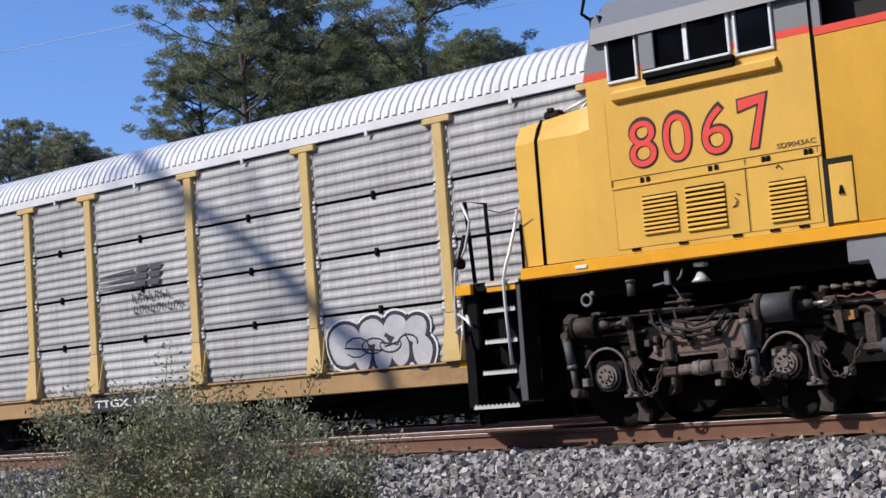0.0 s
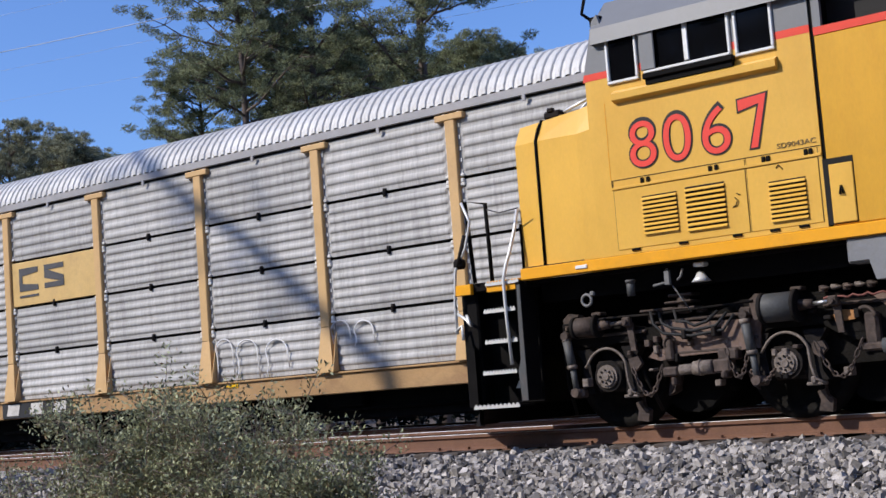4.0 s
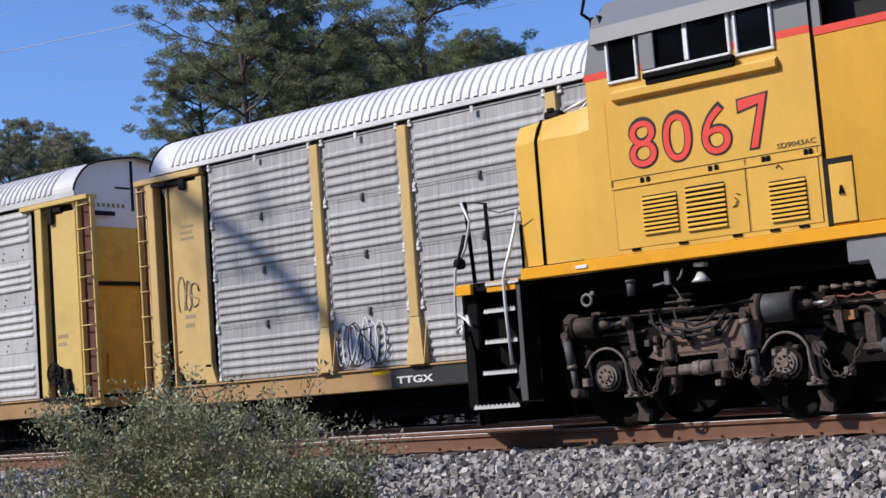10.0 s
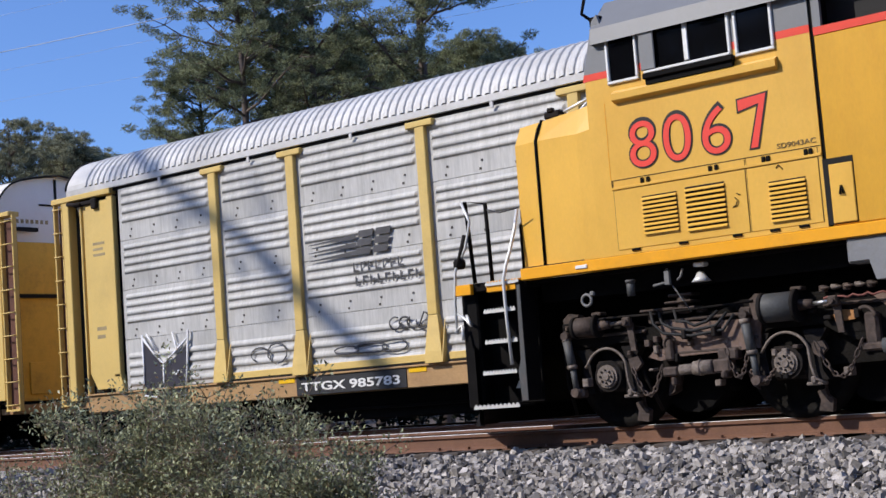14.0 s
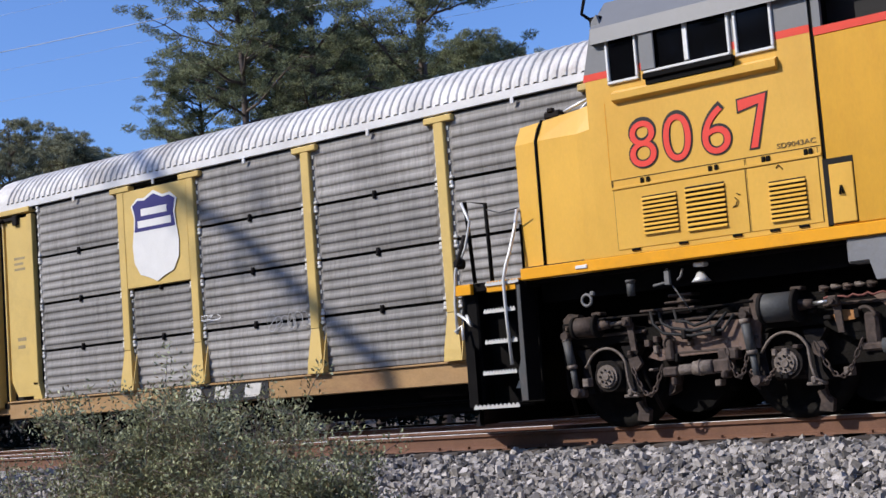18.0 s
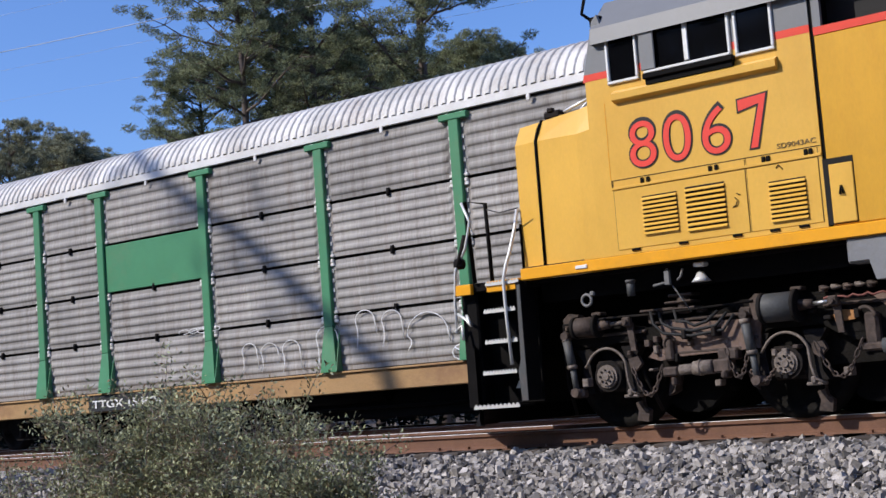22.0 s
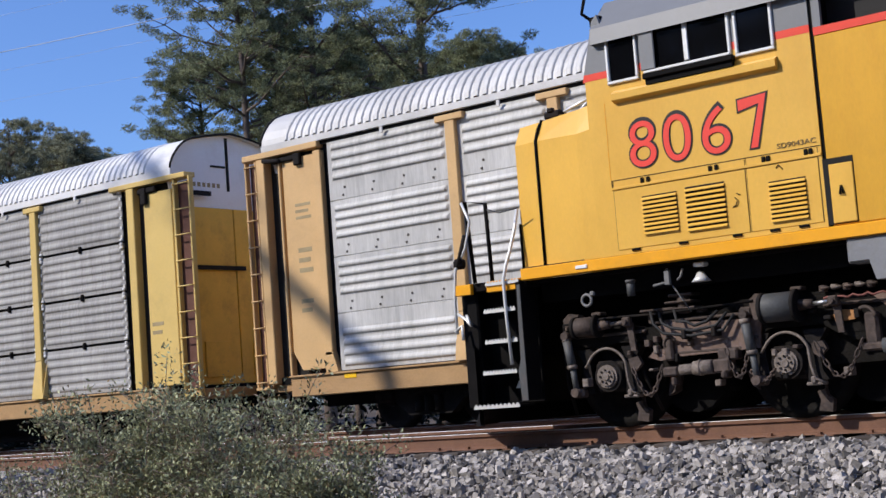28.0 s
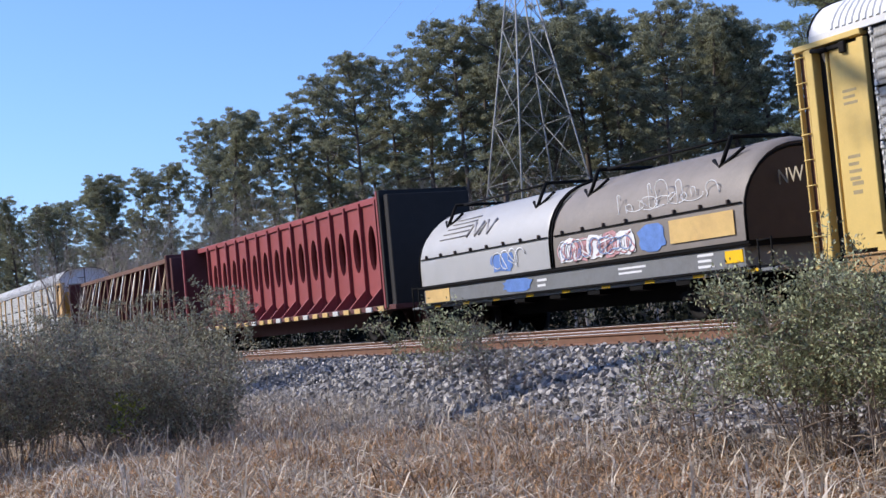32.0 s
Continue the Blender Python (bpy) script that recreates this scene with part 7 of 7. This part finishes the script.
    o.scale = (sc, sc, sc)
bares = [bare_tree(31, 15), bare_tree(32, 13)]
rng = random.Random(77)
first = [True, True]
for k in range(80):
    az, dist = rng.uniform(50, 80) if k > 5 else rng.uniform(34, 46), rng.uniform(82, 112) if k > 5 else rng.uniform(55, 66)
    x, y = at_view(az, dist)
    m = Matrix.Translation((x, y, lie(x, y))) @ pose(0, 0, 0, 0, 0, rng.uniform(0, 360))
    o = bares[k % 2] if first[k % 2] else copy_thing(bares[k % 2], m)
    first[k % 2] = False
    o.matrix_basis = m
    sc = rng.uniform(0.6, 0.95)
    o.scale = (sc, sc, sc)
# low woods behind the trees close the gaps near the ground
r2 = np.random.default_rng(5)
cs = [(*at_view(a, d), r2.uniform(-0.5, 11.0) * (1.0 if a < 66 else 0.6)) for a, d in zip(r2.uniform(26, 88, 1500), r2.uniform(105, 150, 1500))]
v, f = leaves(cs, 60000, 2.2, 0.2, r2, 0.9, 1.8)
wood = new("undergrowth", leaf_mesh("undergrowth", v, f, "leaf_dull"))
# scrub beyond the tracks, its colour darkened for the shade behind the cars
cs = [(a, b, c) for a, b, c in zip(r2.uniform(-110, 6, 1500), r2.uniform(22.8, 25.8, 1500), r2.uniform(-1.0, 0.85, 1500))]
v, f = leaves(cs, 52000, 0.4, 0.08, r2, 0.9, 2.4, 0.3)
tagged(new("trackside_scrub", leaf_mesh("trackside_scrub", v, f, "scrub")), "low scrub along the far side of the tracks, shade put into its colour", "scrub", kind="stuff")
tagged(wood, "dull green undergrowth under the pines", "undergrowth", kind="stuff")
cs = [(*at_view(a, d), r2.uniform(0, 7)) for a, d in zip(r2.uniform(26, 90, 1500), r2.uniform(150, 240, 1500))]
v, f = leaves(cs, 16000, 3.0, 0.7, r2, 1.0, 1.8)
tagged(new("far_woods", leaf_mesh("far_woods", v, f, "needle_far")), "dark distant woods", "woods", kind="stuff")


def bush(name, seed, x, y, stems, height, reach, count, size, label, material="leaf", lean=(0, 0), low=0.35, lime=0):
    """A multi-stemmed shrub with thin branching stems and small leaves."""
    rng, r2 = random.Random(seed), np.random.default_rng(seed)
    t = thing(name, label, "bush", "bushes by the track", at=(x, y, lie(x, y)))
    b, tips = Build(), []
    for k in range(stems):
        a = 2 * math.pi * (k + rng.random()) / stems
        out = rng.uniform(0.15, 1.0)
        d = (math.cos(a) * out * reach / height + lean[0], math.sin(a) * out * reach / height * 0.8 + lean[1], 1)
        path = limb_path(rng, (math.cos(a) * rng.uniform(0.1, 0.5) * min(1, reach / 0.6), math.sin(a) * rng.uniform(0.1, 0.4), -0.1), d, height * rng.uniform(0.74, 1.08), 7, 0.02, 0.1)
        b.tube(path, 0.010, 5, 0.004)
        for p in path[2:]:
            for _ in range(3):
                w = p + Vector((rng.gauss(0, 0.22), rng.gauss(0, 0.22), rng.gauss(0.12, 0.13)))
                b.tube([p, p.lerp(w, 0.55) + Vector((0, 0, 0.02)), w], 0.006, 3, 0.003)
                if w.z > height * low:
                    tips.append(w)
                    tips.append(p.lerp(w, 0.6))
    part("stem_work", b.quick("stems", "twig"), "", t)
    v, f = leaves(tips, count * 2, 0.14, size * 0.66, r2, 0.9, 2.5, 0.45)
    part("foliage", leaf_mesh("foliage", v, f, material), "", t)
    v, f = leaves(tips, count // 6, 0.16, size * 0.6, r2, 0.9, 2.4, 0.2)
    part("dry_leaves", leaf_mesh("dry_leaves", v, f, "leaf_brown"), "", t, "brown withered leaves")
    if lime:
        v, f = leaves(tips[:12], lime, 0.2, size * 1.2, r2, 0.9, 2.2, 0.3)
        part("new_leaves", leaf_mesh("new_leaves", v, f, "leaf_lime"), "", t)
    return t


GREY = "grey-green leafy bush growing on the ballast bank"
bush("bush", 41, -10.62, 8.95, 26, 1.80, 0.46, 11500, 0.027, GREY, low=0.38)
bush("bush", 55, -9.55, 9.0, 19, 1.74, 0.38, 7200, 0.027, GREY, low=0.38)
bush("bush", 42, -12.3, 8.8, 6, 1.3, 0.6, 700, 0.027, GREY, low=0.45)
bush("bush", 63, -8.5, 9.05, 11, 1.15, 0.14, 5200, 0.027, GREY, low=0.5)
bush("bush", 50, -13.6, 9.6, 5, 1.0, 0.8, 300, 0.034, GREY)
DULL = "dull dense shrub beside the tracks"
for seed, x, y, h in ((44, -23.2, 2.2, 2.1), (45, -23.8, 3.9, 2.25), (46, -23.4, 5.4, 2.2), (54, -22.9, 6.5, 1.75), (57, -25.5, 4.6, 2.35), (53, -26.2, 6.2, 2.3)):
    bush("bush", seed, x, y, 34, h, 1.3, 4800, 0.036, "dull shrub with a few lime leaves" if seed == 46 else DULL, "leaf_dull", low=0.22, lime=160 if seed == 46 else 0)
bush("bush", 51, -37, 8.5, 22, 2.6, 2.2, 5000, 0.05, DULL, "leaf_dull")
bush("bush", 47, -23.6, 11.3, 8, 1.3, 0.9, 1300, 0.04, "small green bush at the ballast edge")
bush("bush", 52, -43, 9.0, 22, 2.8, 2.4, 5000, 0.055, "dull dense shrub beside the tracks", "leaf_dull")
bush("bush", 48, -33, 9.5, 18, 2.8, 1.9, 5000, 0.05, "dull dense shrub beside the tracks", "leaf_dull")
bush("bush", 49, -20.0, 10.6, 7, 1.2, 0.9, 400, 0.035, "sparse leafless shrub on the bank", "leaf_dull")


def blades(name, count, x0, x1, y0, y1, length, material, seed, label):
    """Dry grass as one heap of bent blades."""
    r = np.random.default_rng(seed)
    x, y = r.uniform(x0, x1, count), r.uniform(y0, y1, count)
    clump = np.array([noise.noise(Vector((a * 0.6, b * 0.6, seed))) for a, b in zip(x, y)])
    z = np.array([lie(a, b) for a, b in zip(x, y)]) - 0.02
    a = r.uniform(0, 6.28, count)
    l = length * r.uniform(0.5, 1.3, count) * (1 + 0.6 * clump)
    bend = r.uniform(0.3, 2.5, count)
    w = 0.007 * r.uniform(0.6, 2.0, count)
    v = np.empty((count, 5, 3))
    dx, dy = np.cos(a), np.sin(a)
    for k, (h, q, ww) in enumerate(((0, 0, 1), (0, 0, -1), (0.6, 0.35, -0.8), (0.6, 0.35, 0.8), (0.92, 1.0, 0))):
        v[:, k, 0] = x + dx * l * bend * q - dy * w * ww
        v[:, k, 1] = y + dy * l * bend * q + dx * w * ww
        v[:, k, 2] = z + l * np.maximum(0.05, h - 0.42 * bend * q)
    k = np.arange(count)[:, None] * 5
    f = (k + np.array([[0, 1, 2, 3]])).tolist() + (k + np.array([[3, 2, 4]])).tolist()
    me = bpy.data.meshes.new(name)
    me.from_pydata(v.reshape(-1, 3).tolist(), [], f)
    me.materials.append(M[material])
    return tagged(new(name, me), label, "grass", kind="stuff")


blades("dry_grass", 24000, -48, -6, 2.0, 9.3, 0.30, "grass", 1, "pale dry winter grass")
blades("rust_grass", 36000, -36, -6, 2.5, 8.7, 0.28, "straw", 2, "rust-brown dead grass and straw")
blades("dry_grass", 3500, -36, -14, 8.8, 10.2, 0.4, "grass", 3, "pale dry winter grass on the bank")

blades("brown_grass", 11000, -27, -9, 6.2, 9.4, 0.38, "tangle", 9, "tall tangle of brown dead grass by the bank")
blades("dry_grass", 2600, -27, -9, 6.4, 9.4, 0.42, "grass", 10, "tall pale dead grass by the bank")
blades("fallen_straw", 4500, -34, -7, 2.2, 8.8, 0.6, "grass", 6, "long pale fallen straw lying over the grass")


def brush(name, count, x0, x1, y0, y1, seed, label):
    """Dead stalks and twigs, bent and crossing, as one tangle."""
    rng, b = random.Random(seed), Build()
    for k in range(count):
        x, y = rng.uniform(x0, x1), rng.gauss((y0 + y1) / 2, (y1 - y0) / 4)
        if noise.noise(Vector((x * 0.5, y * 0.5, seed))) < -0.15:
            continue
        d = (rng.uniform(-1, 1), rng.uniform(-1, 1), rng.uniform(0.25, 1.6))
        b.tube(limb_path(rng, (x, y, lie(x, y) - 0.03), d, rng.uniform(0.35, 1.0), 4, 0.16, 0.22), rng.uniform(0.003, 0.007), 3, 0.002, False)
    return tagged(new(name, b.quick(name, "dead")), label, "brush", kind="stuff")


brush("dead_brush", 3600, -40, -7, 7.4, 10.2, 4, "pale dead stalks tangled at the foot of the bank")
brush("dead_brush", 2600, -34, -9, 3.0, 8.0, 5, "pale broken stalks lying in the dry grass")

# ---- power line ----
TX, TY, TZ = -77.5, 45.0, -1.1
tower = thing("power_pylon", "galvanised steel lattice power pylon behind the train", "pylon", at=pose(TX, TY, TZ, 0, 0, -2))


def tower_width(z):
    return 3.65 - 0.1395 * z if z < 21.8 else 0.6


def strut(a, b, name="strut", r=0.024):
    part(name, Build().tube([a, b], r, 5), "galv", tower)


for sx in (-1, 1):
    for sy in (-1, 1):
        strut((sx * 3.65, sy * 3.65, 0), (sx * 0.6, sy * 0.6, 21.8), "leg", 0.055)
        strut((sx * 0.6, sy * 0.6, 21.8), (sx * 0.5, sy * 0.5, 32), "leg", 0.06)
levels = [0, 5.2, 9.6, 13.4, 16.6, 19.3, 21.6, 23.0, 25.0, 27.0, 29.0, 31.0]
for z0, z1 in zip(levels, levels[1:]):
    a, b = tower_width(z0), tower_width(z1)
    for s in (-1, 1):
        strut((-a, s * a, z0), (b, s * b, z1)), strut((a, s * a, z0), (-b, s * b, z1))
        strut((s * a, -a, z0), (s * b, b, z1)), strut((s * a, a, z0), (s * b, -b, z1))
    if z1 < 21:
        for s in (-1, 1):
            strut((-b, s * b, z1), (b, s * b, z1), "strut", 0.018), strut((s * b, -b, z1), (s * b, b, z1), "strut", 0.018)
for z in (21.9, 24.7, 27.6):
    for s in (-1, 1):
        tip = (0, s * 2.9, z)
        for c in (-1, 1):
            strut((c * 0.58, s * 0.58, z), tip, "arm"), strut((c * 0.58, s * 0.58, z + 0.9), tip, "arm", 0.035)
        strut((0, s * 1.7, z), (0, s * 1.7, z + 0.45), "arm", 0.03)
        ins = Build()
        for k in range(9):
            ins.tube([(0, s * 2.9, z - 0.15 - k * 0.15), (0, s * 2.9, z - 0.22 - k * 0.15)], 0.12, 8)
        ins.tube([(0, s * 2.9, z), (0, s * 2.9, z - 1.5)], 0.04, 6)
        part("insulator", ins, "glass_ins", tower, "dark insulator string")
rot = pose(TX, TY, TZ, 0, 0, -2)
for z in (21.9, 24.7, 27.6):
    for s in (-1, 1):
        p = rot @ Vector((0, s * 2.9, z - 1.5))
        for end in (Vector((190, p.y + 13, p.z + 1)), Vector((-420, p.y + 60, p.z - 2))):
            pts = [p.lerp(end, k / 24) - Vector((0, 0, 4 * 5.0 * (k / 24) * (1 - k / 24))) for k in range(25)]
            w = new("power_cable", Build().tube(pts, 0.022 if (z, s) == (24.7, 1) else 0.006, 4).quick("power_cable", "cable"))
            tagged(w, "thin grey overhead power cable", "cable", "cables of the power line")

# a tree beside the camera, known by the shade that it throws on the train and the bank
shade = thing("leaning_tree", "bare forked tree with a leaning upper trunk", "tree", at=(-29.45, -4.0, -1.2))
sp = [(0.8, 0, -0.5), (0.9, 0, 8), (0.85, 0, 12.7), (-0.12, 0, 14.2), (-0.2, 0, 15.1), (0.0, 0, 15.9), (0.2, 0, 16.6), (0.35, 0, 18.6), (0.2, 0, 20.6), (-0.1, 0, 22.3), (-1.28, 0, 23.2), (-3.04, 0, 24.7), (-4.95, 0, 25.95), (-7.5, 0, 28.0)]
part("trunk", Build().tube(sp, 0.34, 8, 0.10), "bark", shade)
part("limb", Build().tube([(-0.12, 0, 14.2), (-2.15, 0, 15.45), (-3.95, 0.1, 16.7)], 0.14, 6, 0.06), "bark", shade)
rng = random.Random(8)
br = Build()
cs = []
for k in range(9):
    i = rng.randint(10, 12)
    p = Vector(sp[i]).lerp(Vector(sp[i + 1]), rng.random())
    path = limb_path(rng, p, (-0.7 + rng.uniform(-0.5, 0.6), rng.uniform(-0.4, 0.4), 0.6 + rng.uniform(-0.7, 0.3)), rng.uniform(0.8, 2.0), 4, 0.0, 0.2)
    br.tube(path, 0.03, 4, 0.008)
    cs += path[2:]
part("branch_work", br.quick("branches", "bark"), "", shade)
v, f = leaves(cs, 160, 0.3, 0.1, np.random.default_rng(3), 0.8, 2.2)
part("foliage", leaf_mesh("foliage", v, f, "leaf_dull"), "", shade)
# unseen screen of leaves behind the camera, added to cut the skylight
r2 = np.random.default_rng(15)
cs = [(a, b, c) for a, b, c in zip(r2.uniform(-180, 130, 2000), r2.uniform(-44, -31, 2000), r2.uniform(0, 28, 2000))]
v, f = leaves(cs, 36000, 2.4, 0.85, r2, 0.9, 2.0)
tagged(new("woods", leaf_mesh("woods", v, f, "needle_far")), "unseen leaf screen behind the camera, added to hold back skylight", "woods", kind="stuff")


def gone(t):
    """How far the train has rolled after t seconds."""
    return 6.415 * t - 0.002 * max(0.0, t - 24.0) ** 2


def motions():
    times = [2.0 * k for k in range(17)]
    for car, x in START.items():
        walk(car, [(t, Matrix.Translation((x + gone(t), TRACK_FAR, 0))) for t in times])
    fine = [0.1 * k for k in range(321)]
    for w, dx in SPIN:
        walk(w, [(t, pose(dx, 0, 0.46, 0, math.degrees(gone(t) / 0.46), 0)) for t in fine])


motions()
